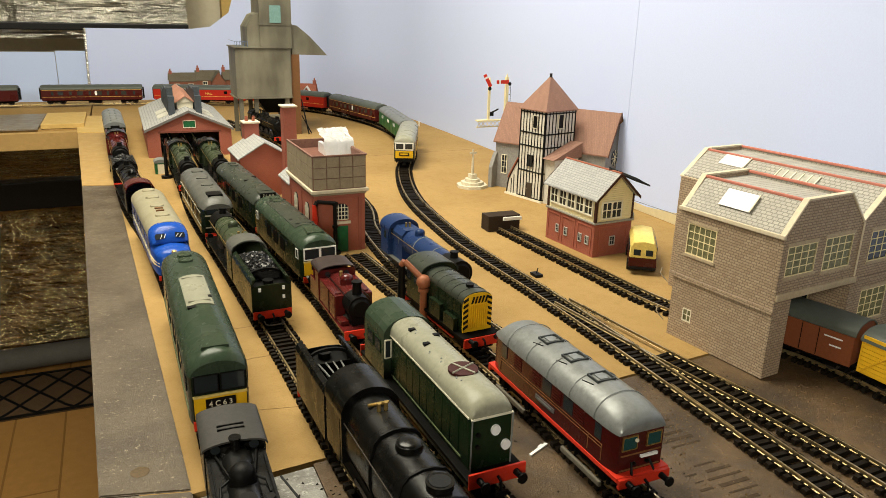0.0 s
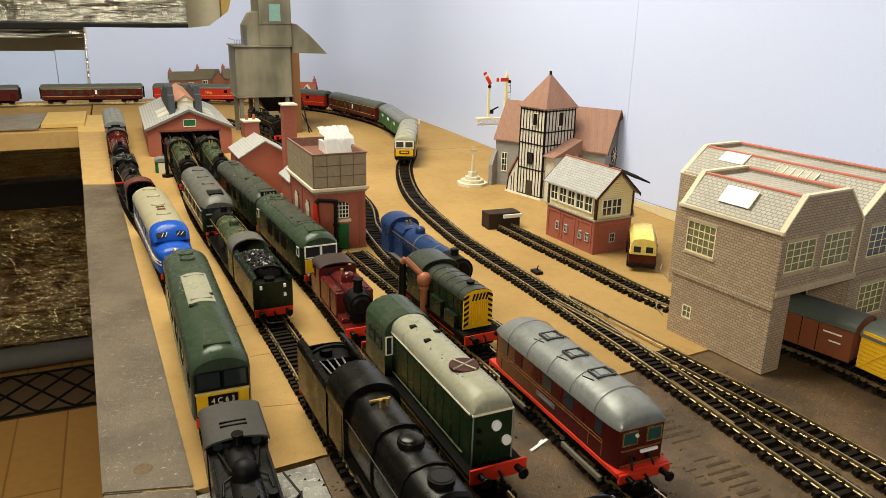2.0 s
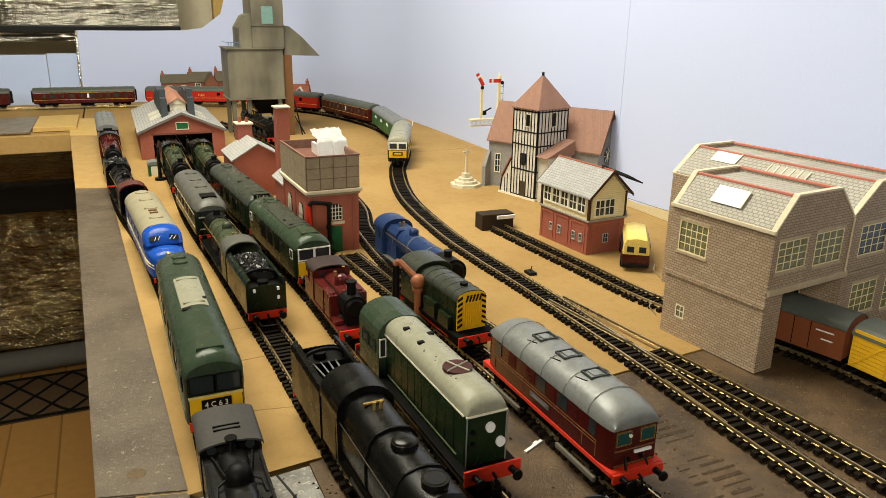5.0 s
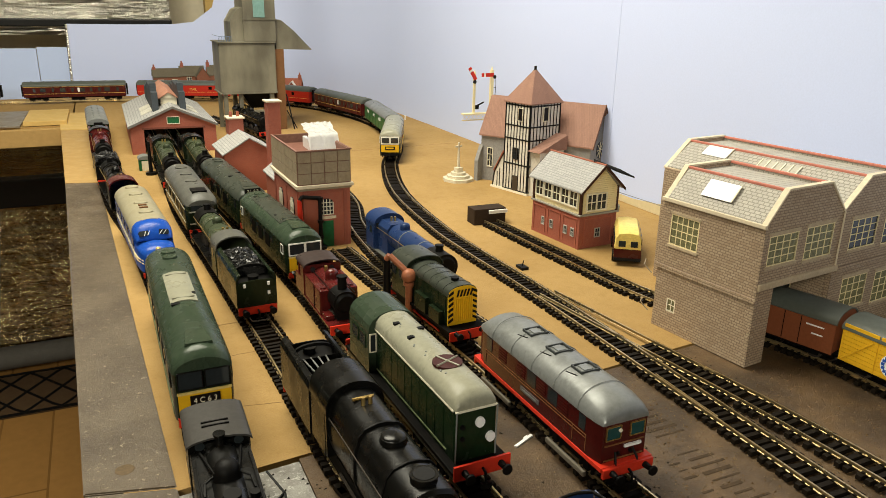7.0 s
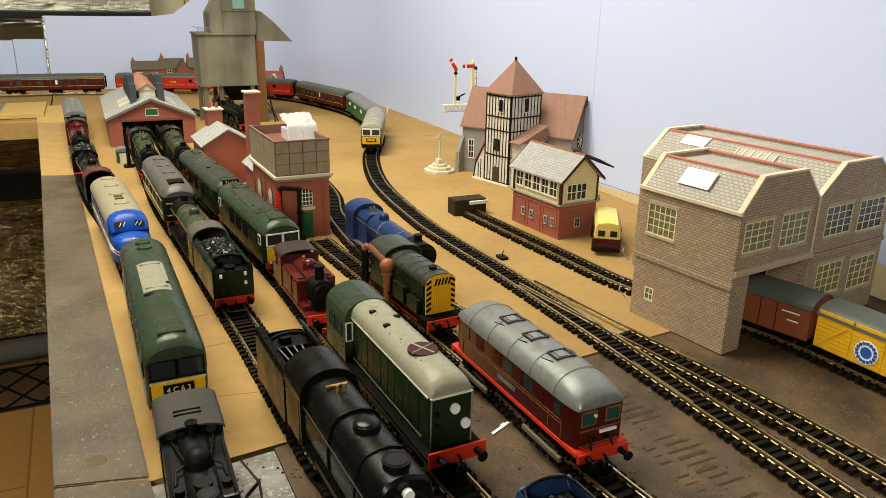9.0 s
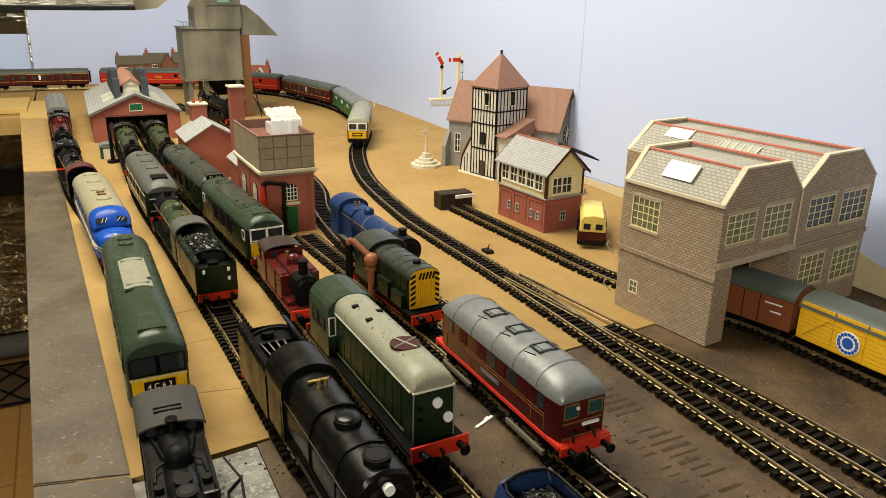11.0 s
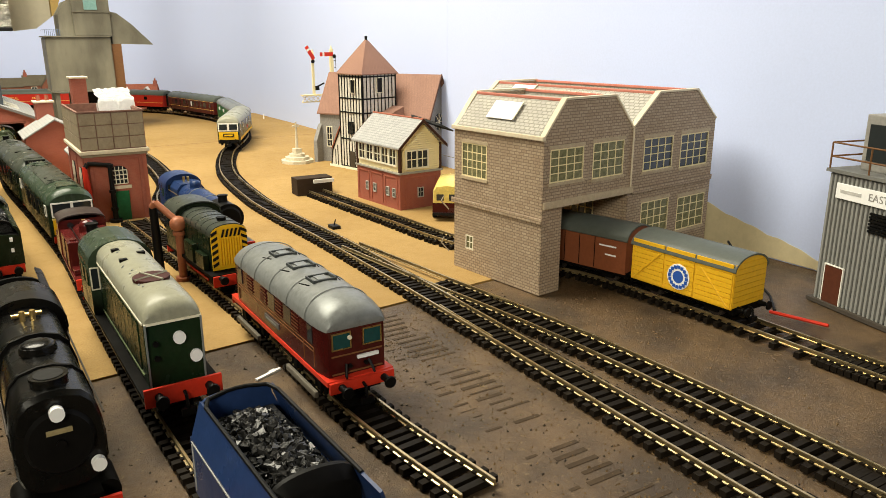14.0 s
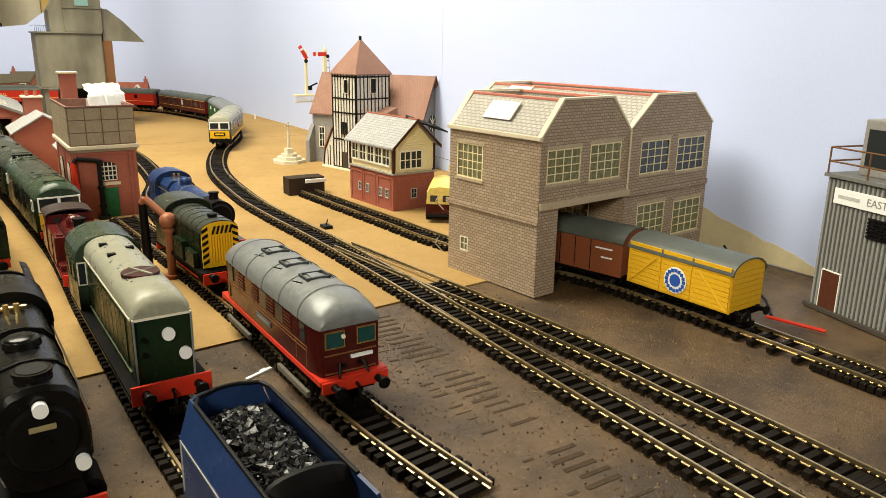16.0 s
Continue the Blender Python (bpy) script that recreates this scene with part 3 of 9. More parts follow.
def track(name, pts, label, skip=lambda x, y: False, bed=False, rails=(1, 1)):
    rows = smooth_path(pts, 0.0035)
    t = tagged(new(name), label, "track", "", "structure")
    if bed:
        bm = bmesh.new()
        secs = []
        for x, y, h in rows[::3]:
            nx, ny = -math.sin(h), math.cos(h)
            secs.append([(x + nx * w, y + ny * w, z) for w, z in ((-0.019, 0.0003), (-0.016, 0.0012), (0.016, 0.0012), (0.019, 0.0003))])
        loft(bm, secs)
        part("underlay", bm, BALLAST, t)
    for s in (-1, 1):
        if not rails[(s + 1) // 2]:
            continue
        bm = bmesh.new()
        secs = []
        for x, y, h in rows:
            nx, ny = -math.sin(h), math.cos(h)
            prof = [(-0.0011, SLEEP_Z), (-0.0011, SLEEP_Z + 0.0005), (-0.0004, SLEEP_Z + 0.0008), (-0.0004, RAIL_Z - 0.0009), (-0.0007, RAIL_Z - 0.0006), (-0.0006, RAIL_Z),
                    (0.0006, RAIL_Z), (0.0007, RAIL_Z - 0.0006), (0.0004, RAIL_Z - 0.0009), (0.0004, SLEEP_Z + 0.0008), (0.0011, SLEEP_Z + 0.0005), (0.0011, SLEEP_Z)]
            secs.append([(x + nx * (s * 0.0088 + u), y + ny * (s * 0.0088 + u), z) for u, z in prof])
        loft(bm, secs)
        part("rail", bm, RAILM, t)
    n = 0
    for x, y, h in rows[1::2]:
        if skip(x, y) or n >= 330:
            continue
        ob = new("sleeper", SLEEPER_MESH)
        ob.parent = t
        ob.matrix_local = pose(x, y, 0.0002, 0, 0, math.degrees(h) - 90 + random.uniform(-0.6, 0.6))
        n += 1
    return t


track("track_main", MAIN, "curved main line track with bright rails", lambda x, y: x < -0.25 or y < -0.05, bed=False)
track("track_branch", BRANCH, "second track joining the main line at a turnout", lambda x, y: y > 0.56 or y < -0.05)
track("track_goods", GOODS, "goods spur with a buffer stop, running through the warehouse", lambda x, y: y < 0.05)
track("track_siding", SIDING_A, "shed siding along the board edge", lambda x, y: y < 0.1)
track("track_siding", SIDING_B, "shed siding leading into the engine shed", lambda x, y: y < 0.1)
track("track_siding", SIDING_C, "shed siding leading into the engine shed")
track("track_siding", SIDING_D, "short siding with an open rail end")
track("track_siding", SIDING_E, "siding beside the water tower")
LINES = {k: smooth_path(v, 0.001) for k, v in (("main", MAIN), ("goods", GOODS), ("a", SIDING_A), ("b", SIDING_B), ("c", SIDING_C), ("d", SIDING_D), ("e", SIDING_E))}


def on_line(line, y0, y1):
    """Where a vehicle stands whose ends lie at y0 (towards the open end of the layout) and y1: place of its near end, turn and length."""
    rows = LINES[line]
    a = min(rows, key=lambda r: abs(r[1] - y0))
    b = min(rows, key=lambda r: abs(r[1] - y1))
    d = Vector((b[0] - a[0], b[1] - a[1]))
    return a[0], a[1], math.degrees(math.atan2(d.y, d.x)) - 90, d.length


# turnout details on the main line
def build_turnout():
    t = tagged(new("turnout"), "check rails and frog of the turnout", "turnout", "", "structure")
    for pts in ([(0.5475, 0.44), (0.5478, 0.47), (0.5485, 0.50)], [(0.597, 0.44), (0.592, 0.475), (0.587, 0.50)], [(0.564, 0.50), (0.5645, 0.56), (0.5642, 0.64)]):
        bm = bmesh.new()
        tube(bm, [(*at_plan(x, y), RAIL_Z - 0.0008) for x, y in pts], 0.0006)
        part("rail", bm, RAILM, t)
    lever = site("point_lever", 0.578, 0.735, 0, 0, "small black point motor beside the track", "lever")
    bm = bb(-0.004, 0.004, -0.006, 0.006, 0, 0.003, bev=0.0005)
    rod(bm, (0, 0, 0.003), (0.002, 0.001, 0.008), 0.0006, n=6)
    part("body", bm, BLACK, lever)


build_turnout()


# ---- buildings ----
def window(parent, u0, u1, z0, z1, cols, rows, frame_m=CREAM, glass_m=LITGLASS, face="x", at=0.0, proud=0.0006, bar=0.0006, name="window"):
    """A window on a wall that faces -y (face 'x': u runs along x) or -x (face 'y': u runs along y) at the plane at."""
    def bx(bm, a, b, c, d, n0, n1):
        return box(bm, a, b, at + n0, at + n1, c, d) if face == "x" else box(bm, at + n0, at + n1, a, b, c, d)
    w = part(name, bx(bmesh.new(), u0, u1, z0, z1, -proud * 0.3, proud), glass_m, parent)
    bm = bmesh.new()
    e = bar * 1.5
    for a, b, c, d in ((u0 - e, u1 + e, z1, z1 + e), (u0 - e, u1 + e, z0 - e * 1.4, z0), (u0 - e, u0, z0, z1), (u1, u1 + e, z0, z1)):
        bx(bm, a, b, c, d, -proud * 1.6, proud * 0.5)
    part("window_frame", bm, frame_m, w)
    for i in range(1, cols):
        u = u0 + (u1 - u0) * i / cols
        part("glazing_bar", bx(bmesh.new(), u - bar / 2, u + bar / 2, z0, z1, -proud, -proud * 0.3), frame_m, w)
    for j in range(1, rows):
        z = z0 + (z1 - z0) * j / rows
        part("glazing_bar", bx(bmesh.new(), u0, u1, z - bar / 2, z + bar / 2, -proud * 0.9, -proud * 0.28), frame_m, w)
    return w


def wall_with_holes(bm, u0, u1, z0, z1, holes, face, at, thick):
    """A wall slab cut into boxes round rectangular holes (a, b, c, d)."""
    us = sorted({u0, u1, *[h for a in holes for h in a[:2]]})
    zs = sorted({z0, z1, *[h for a in holes for h in a[2:]]})
    for a, b in zip(us, us[1:]):
        for c, d in zip(zs, zs[1:]):
            if any(h[0] <= a and b <= h[1] and h[2] <= c and d <= h[3] for h in holes):
                continue
            if face == "x":
                box(bm, a, b, at, at + thick, c, d)
            else:
                box(bm, at, at + thick, a, b, c, d)
    bmesh.ops.remove_doubles(bm, verts=bm.verts[:], dist=1e-6)
    return bm


def build_warehouse():
    w = stand("warehouse", 0.637, 0.503, 6.5, (0.995, 1.05, 1.05), "two-bay stone card warehouse with slate roofs and red ridges", "warehouse")
    E, A, T = 0.1085, 0.1314, 0.003
    bays = [(0.0, 0.0965, 0.092, 0.0207, 0.0735), (0.0965, 0.2075, 0.178, 0.127, 0.177)]
    fw = [(0.0075, 0.0405, 0.0785, 0.0992), (0.0525, 0.0860, 0.0765, 0.1000), (0.1125, 0.1485, 0.0755, 0.0982), (0.1610, 0.1985, 0.0735, 0.0978),
          (0.1140, 0.1485, 0.0255, 0.0500), (0.1630, 0.2005, 0.0225, 0.0478)]
    opening = (0.0205, 0.0945, 0.0, 0.0600)
    # gabled front
    bm = bmesh.new()
    wall_with_holes(bm, 0, 0.2075, 0, E, [opening, *fw], "x", 0, T)
    part("front_wall", bm, STONE, w)
    for u0, u1, depth, a0, a1 in bays:
        for y, nm in ((0.0, "gable"), (depth - T, "rear_gable")):
            bm = bmesh.new()
            prism(bm, [(u0, E), (u1, E), (a1, A), (a0, A)], "y", y, y + T)
            part(nm, bm, STONE, w)
        bm = bmesh.new()
        prism(bm, [(u0, 0), (u1, 0), (u1, E), (u0, E)], "y", depth - T, depth)
        if u0 > 0:
            part("rear_wall", bm, STONE, w)
        else:
            bm.free()
            part("rear_wall", wall_with_holes(bmesh.new(), u0, u1, 0, E, [(0.0205, 0.0785, 0, 0.058)], "x", depth - T, T), STONE, w)
        # roof slopes, flat top set low between red ridges
        for a, b, nm in (((u0, E), (a0, A - 0.0015), "roof_slope"), ((u1, E), (a1, A - 0.0015), "roof_slope")):
            d = Vector((b[0] - a[0], b[1] - a[1])).normalized()
            nrm = Vector((-d.y, d.x)) * (0.0014 if d.x > 0 else -0.0014)
            bm = bmesh.new()
            prism(bm, [a, b, (b[0] + nrm.x, b[1] + nrm.y), (a[0] + nrm.x, a[1] + nrm.y)], "y", T + 0.0005, depth - T - 0.0005)
            part(nm, bm, SLATES, w)
        part("roof_flat", bb(a0 + 0.0006, a1 - 0.0006, T, depth - T, A - 0.0042, A - 0.003), SLATES, w)
        for x in (a0, a1):
            part("inner_slope", bb(x - 0.0005, x + 0.0005, T, depth - T, A - 0.003, A - 0.001), SLATES, w)
            part("ridge", bb(x - 0.0015, x + 0.0015, T + 0.0005, depth - T - 0.0005, A - 0.0008, A + 0.0012, bev=0.0005), PINKTRIM, w)
        # coping along the gables
        for y in (-0.0008, depth - T - 0.0006):
            bm = bmesh.new()
            pts = [(u0 - 0.0012, E), (a0 - 0.0006, A + 0.0018), (a1 + 0.0006, A + 0.0018), (u1 + 0.0012, E)]
            low = [(u1 - 0.0006, E), (a1 - 0.0002, A + 0.0004), (a0 + 0.0002, A + 0.0004), (u0 + 0.0006, E)]
            for i in range(3):
                prism(bm, [pts[i], pts[i + 1], low[2 - i], low[3 - i]], "y", y, y + T + 0.0014)
            part("coping", bm, CREAMTRIM, w)
    # long wall towards the tracks
    lw = (0.0565, 0.0825, 0.0735, 0.0965)
    sw = (0.0705, 0.0775, 0.0180, 0.0270)
    part("track_wall", wall_with_holes(bmesh.new(), T, 0.092 - T, 0, E, [lw, sw], "y", 0, T), STONE, w)
    part("far_wall", bb(0.2075 - T, 0.2075, T, 0.178 - T, 0, E), STONE, w)
    part("bay_wall", bb(0.0965 - T, 0.0965, 0.092, 0.178 - T, 0, E), STONE, w)
    part("floor_deck", bb(T, 0.2045, T, 0.089, 0.066, 0.068), mat("card_floor", (0.3, 0.25, 0.18), 0.9), w)
    window(w, *lw, 5, 4, face="y", at=0.0008, frame_m=CREAM)
    window(w, *sw, 2, 2, face="y", at=0.0008, frame_m=PALECREAM)
    for i, f in enumerate(fw):
        window(w, *f, 4, 4, at=0.0008, glass_m=GLASS if i in (2, 3) else LITGLASS, frame_m=CREAM)
        part("lintel", bb(f[0] - 0.002, f[1] + 0.002, -0.0006, 0.0, f[3] + 0.001, f[3] + 0.0035), STONETRIM, w)
        part("sill", bb(f[0] - 0.002, f[1] + 0.002, -0.0009, 0.0, f[2] - 0.003, f[2] - 0.0009), STONETRIM, w)
    part("lintel", bb(-0.0006, 0, lw[0] - 0.002, lw[1] + 0.002, lw[3] + 0.001, lw[3] + 0.003), STONETRIM, w)
    part("sill", bb(-0.0009, 0, lw[0] - 0.002, lw[1] + 0.002, lw[2] - 0.003, lw[2] - 0.0009), STONETRIM, w)
    part("string_course", bb(-0.0016, 0.0, -0.0012, 0.0945, 0.0505, 0.0545, bev=0.0005), STONE, w)
    part("string_course", bb(0.0, 0.099, -0.0022, 0.0, 0.0605, 0.0655, bev=0.0006), STONETRIM, w)
    part("string_course", bb(0.0992, 0.2075, -0.0016, 0.0, 0.0590, 0.0630, bev=0.0005), STONE, w)
    part("eaves_course", bb(-0.0022, 0.0008, -0.001, 0.0935, E - 0.0022, E + 0.0008, bev=0.0005), CREAMTRIM, w)
    part("valley_gutter", bb(0.0950, 0.0980, 0.002, 0.178, E - 0.001, E + 0.0005), CREAMTRIM, w)
    part("downpipe", rod(bmesh.new(), (0.0965, -0.001, 0.063), (0.0965, -0.001, E), 0.0007, n=8), CREAMTRIM, w)
    # quoins at the near corner and at the opening
    for j in range(26):
        z = 0.0005 + j * 0.0041
        l = 0.0052 if j % 2 else 0.0034
        part("quoin", bb(-0.0005, l, -0.0005, 0.0002, z, z + 0.0037), STONE, w)
        part("quoin", bb(-0.0005, 0.0002, 0.0, 0.0086 - l, z, z + 0.0037), STONE, w)
        if z < 0.055:
            part("quoin", bb(0.0945, 0.0965 + l * 0.5, -0.0005, 0.0002, z, z + 0.0037), STONE, w)
    # rooflights
    def slope_panel(u0, u1, e0, e1, y0, y1, m, name, bars=0):
        bm = bmesh.new()
        pts = [(u0 + (u1 - u0) * e, E + (A - 0.0015 - E) * e) for e in (e0, e1)]
        lift = [(p[0] - 0.0016, p[1] + 0.0017) for p in pts]
        up = [(p[0] - 0.0021, p[1] + 0.0022) for p in pts]
        prism(bm, [lift[0], lift[1], up[1], up[0]], "y", y0, y1)
        o = part(name, bm, m, w)
        for i in range(bars + 1):
            y = y0 + (y1 - y0) * i / max(1, bars)
            b2 = bmesh.new()
            prism(b2, [up[0], up[1], (up[1][0] - 0.0005, up[1][1] + 0.0006), (up[0][0] - 0.0005, up[0][1] + 0.0006)], "y", y - 0.0005, y + 0.0005)
            part("glazing_bar", b2, PALECREAM, o)
    slope_panel(0.0, 0.0207, 0.30, 0.82, 0.034, 0.062, SKYLIGHT, "rooflight")
    slope_panel(0.0965, 0.129, 0.62, 0.98, 0.125, 0.152, SKYLIGHT, "rooflight")
    slope_panel(0.0965, 0.129, 0.55, 0.85, 0.055, 0.092, mat("dull_glazing", (0.45, 0.43, 0.36), 0.3), "rooflight", 5)
    # inner wall with a window behind the opening, steps at the rear corner
    part("inner_wall", bb(0.093, 0.0965, 0.0031, 0.089, 0, 0.0655), STONE, w)
    iw = part("window", bb(0.0922, 0.0935, 0.030, 0.052, 0.028, 0.052), GLASS, w)
    for y in (0.030, 0.0373, 0.0447, 0.052):
        part("glazing_bar", bb(0.0914, 0.0922, y - 0.0004, y + 0.0004, 0.028, 0.052), CREAM, iw)
    for z in (0.028, 0.036, 0.044, 0.052):
        part("glazing_bar", bb(0.0915, 0.0921, 0.030, 0.052, z - 0.0004, z + 0.0004), CREAM, iw)
    for z in (0.012, 0.045):
        bm = bmesh.new()
        tube(bm, [(-0.004, 0.094, z), (-0.007, 0.10, z + 0.006), (0.0, 0.105, z + 0.008)], 0.0005)
        part("bracket", bm, TANKGREY, w)


build_warehouse()


def build_signal_box():
    s = stand("signal_box", 0.684, 0.797, 5, (1.04, 1.06, 1.03), "signal box with brick base, cream upper floor and slate roof", "signal box")
    W, L, B, E, R = 0.052, 0.084, 0.0385, 0.0675, 0.0925
    part("brick_base", bb(0, W, 0, L, 0, B - 0.001), REDBRICK, s)
    for x0, x1, y0, y1 in ((0.0, 0.0, 0.004, 0.028), (0, 0, 0.032, 0.055), (0, 0, 0.059, 0.081)):
        bm = bmesh.new()
        for a, b, c, d in ((y0, y1, 0.033, 0.0345), (y0, y0 + 0.0012, 0.004, 0.033), (y1 - 0.0012, y1, 0.004, 0.033)):
            box(bm, -0.0008, 0.0, a, b, c, d)
        part("brick_panel", bm, REDCARD, s)
    bm = bmesh.new()
    for a, b, c, d in ((0.006, 0.046, 0.033, 0.0345), (0.006, 0.0072, 0.004, 0.033), (0.0448, 0.046, 0.004, 0.033)):
        box(bm, a, b, -0.0008, 0, c, d)
    part("brick_panel", bm, REDCARD, s)
    grey_frame = mat("grey_window_frame", (0.42, 0.40, 0.36), 0.6)
    for y in (0.0085, 0.0205, 0.0455, 0.0605):
        window(s, y, y + 0.0042, 0.0135, 0.0215, 2, 2, grey_frame, GLASS, "y", -0.0002, bar=0.0005)
    window(s, 0.0225, 0.0285, 0.0125, 0.0215, 2, 2, grey_frame, GLASS, "x", -0.0002, bar=0.0005)
    part("floor_band", bb(-0.0018, W + 0.0018, -0.0018, L + 0.0018, B - 0.001, B + 0.001, bev=0.0004), mat("weathered_band", (0.3, 0.28, 0.24), 0.7), s)
    # upper floor
    part("upper_wall", bb(0.001, W - 0.001, 0.001, L - 0.001, B + 0.001, E), CREAM, s)
    for z in np.arange(B + 0.0025, E - 0.001, 0.0022):
        part("weatherboard", bb(0.0035, W - 0.002, -0.0002, 0.001, float(z), float(z) + 0.0019), CREAM, s)
    for z in np.arange(E, R - 0.003, 0.0022):
        h = (W / 2 - 0.001) * (1 - (float(z) - E) / (R - E))
        part("weatherboard", bb(W / 2 - h + 0.0015, W / 2 + h - 0.0015, -0.0002, 0.001, float(z), float(z) + 0.0019), CREAM, s)
    bm = bmesh.new()
    prism(bm, [(0.001, E), (W - 0.001, E), (W / 2, R - 0.0012)], "y", 0.001, L - 0.001)
    part("gable", bm, CREAM, s)
    for y0 in (0.006, 0.0205, 0.0355, 0.0505, 0.066):
        window(s, y0, y0 + 0.012, 0.047, 0.063, 2, 2, PALECREAM, GLASS, "y", 0.0002, proud=0.0009, bar=0.0008)
    window(s, 0.008, 0.020, 0.044, 0.061, 2, 2, PALECREAM, GLASS, "x", -0.0006, proud=0.0009, bar=0.0008)
    window(s, 0.0215, 0.034, 0.044, 0.061, 2, 2, PALECREAM, GLASS, "x", -0.0006, proud=0.0009, bar=0.0008)
    for x, y in ((0.0, 0.0), (W - 0.0015, 0.0), (0, L - 0.0015)):
        part("corner_post", bb(x - 0.0006, x + 0.0021, y - 0.0006, y + 0.0021, B + 0.001, E), mat("dark_brown_paint", (0.05, 0.02, 0.012), 0.6), s)
    for sx in (-1, 1):
        bm = bmesh.new()
        a, b = (W / 2 + sx * (W / 2 + 0.0045), E - 0.003), (W / 2, R)
        prism(bm, [a, b, (b[0], b[1] + 0.0016), (a[0], a[1] + 0.0016)], "y", -0.0055, L + 0.0045)
        part("roof_slope", bm, GREYSLATE, s)
        for y in (-0.0063, L + 0.0046):
            bm = bmesh.new()
            prism(bm, [(a[0], a[1] - 0.0016), (b[0], b[1] - 0.0018), (b[0], b[1] + 0.0018), (a[0], a[1] + 0.0018)], "y", y, y + 0.0008)
            part("bargeboard", bm, mat("dark_barge", (0.05, 0.02, 0.012), 0.6), s)
    part("ridge", rod(bmesh.new(), (W / 2, -0.006, R + 0.001), (W / 2, L + 0.005, R + 0.001), 0.0013, n=8), REDTILE, s)
    bm = bmesh.new()
    for i in range(8):
        box(bm, 0.018 + 0.0, 0.028, L + 0.0185 - i * 0.0022, L + 0.021 - i * 0.0022, 0.0035 + i * 0.0042, 0.0045 + i * 0.0042)
    part("steps", bm, mat("step_wood", (0.35, 0.3, 0.22), 0.7), s)
    for x in (0.017, 0.029):
        bm = bmesh.new()
        tube(bm, [(x, L + 0.021, 0.0), (x, L + 0.003, 0.038)], 0.0009)
        tube(bm, [(x, L + 0.021, 0.0), (x, L + 0.021, 0.012), (x, L + 0.003, 0.050)], 0.0006)
        part("handrail", bm, REDCARD if x < 0.02 else WHITE, s)


build_signal_box()


def build_church():
    c = stand("timbered_church", 0.758, 1.036, 14, (1.05, 1.06, 1.07), "church with timbered tower, tiled spire roof and stone nave", "church")
    S, E, A = 0.058, 0.1225, 0.166
    plaster = mat("old_plaster", (0.62, 0.59, 0.52), 0.75, dirt_or_light=(0.4, 0.37, 0.3))
    # tower: bottom broad, upper stages straight
    part("tower_wall", bb(0, S, 0, 0.048, 0.0, E), plaster, c)
    bm = bmesh.new()
    prism(bm, [(0.047, 0.0), (0.070, 0.0), (0.066, 0.022), (0.047, 0.052)], "x", 0.0, 0.02)
    part("buttress_wing", bm, plaster, c)
    part("plinth", bb(-0.0015, S, -0.0015, 0.072, 0, 0.003), PALECREAM, c)
    def timber(u0, u1, z0, z1, face):
        if face == "l":
            part("timber", bb(-0.0007, 0.0, u0, u1, z0, z1), BLACK, c)
        else:
            part("timber", bb(u0, u1, -0.0007, 0.0, z0, z1), BLACK, c)
    for face, wide in (("l", 0.048), ("f", S)):
        n = 8 if face == "l" else 9
        for z in (0.0035, 0.040, 0.0745, 0.0925, E - 0.0025):
            timber(0, wide, z - 0.0009, z + 0.0009, face)
        for i in range(n + 1):
            u = 0.0008 + (wide - 0.0016) * i / n
            wd = 0.0011 if 0 < i < n else 0.0018
            timber(u - wd / 2, u + wd / 2, 0.0935, E, face)
            if i % 1 == 0:
                timber(u - wd / 2, u + wd / 2, 0.0754, 0.0916, face)
            timber(u - wd / 2, u + wd / 2, 0.041, 0.0736, face)
            timber(u - wd / 2, u + wd / 2, 0.0044, 0.039, face)
    bm = bmesh.new()
    tube(bm, [(-0.0006, 0.048, 0.052), (-0.0006, 0.058, 0.036), (-0.0006, 0.066, 0.022), (-0.0006, 0.069, 0.003)], 0.0009, 5)
    part("timber", bm, BLACK, c)
    for u, z in ((0.055, 0.018), (0.060, 0.012)):
        part("timber", bb(-0.0007, 0, u - 0.0005, u + 0.0005, 0.003, z + 0.012), BLACK, c)
    bm = bmesh.new()
    tube(bm, [(-0.001, 0.0475, 0.055), (-0.001, 0.0665, 0.0245)], 0.0013, 5)
    part("bargeboard", bm, REDTILE, c)
    window(c, 0.014, 0.022, 0.100, 0.116, 1, 1, PALECREAM, BLACK, "y", -0.0009, bar=0.0003)
    window(c, 0.024, 0.033, 0.100, 0.118, 1, 1, PALECREAM, BLACK, "x", -0.0009, bar=0.0003)
    window(c, 0.020, 0.029, 0.048, 0.062, 2, 3, BLACK, GLASS, "y", -0.0009, bar=0.0005)
    door = part("door", bb(-0.0012, 0, 0.018, 0.028, 0.003, 0.024), DARKWOOD, c)
    # pyramid roof
    o = 0.0025
    bm = bmesh.new()
    base = [(-o, -o), (S + o, -o), (S + o, 0.048 + o), (-o, 0.048 + o)]
    cx, cy = S / 2, 0.024
    loft(bm, [[(x, y, E) for x, y in base], [(x, y, E + 0.0012) for x, y in base], [(cx + (x - cx) * 0.03, cy + (y - cy) * 0.03, A) for x, y in base]])
    part("spire_roof", bm, ROOFTILE, c)
    bm = bmesh.new()
    rod(bm, (cx, cy, A - 0.001), (cx, cy, A + 0.004), 0.0018, n=10)
    part("finial", bm, BLACK, c)
    # porch roof at the tower foot on the track side
    bm = bmesh.new()
    prism(bm, [(-0.003, 0.062), (0.052, 0.062), (0.052, 0.082)], "y", -0.022, -0.0008)
    part("porch_roof", bm, ROOFTILE, c)
    part("porch_wall", bb(0.004, 0.050, -0.018, -0.0012, 0, 0.062), plaster, c)
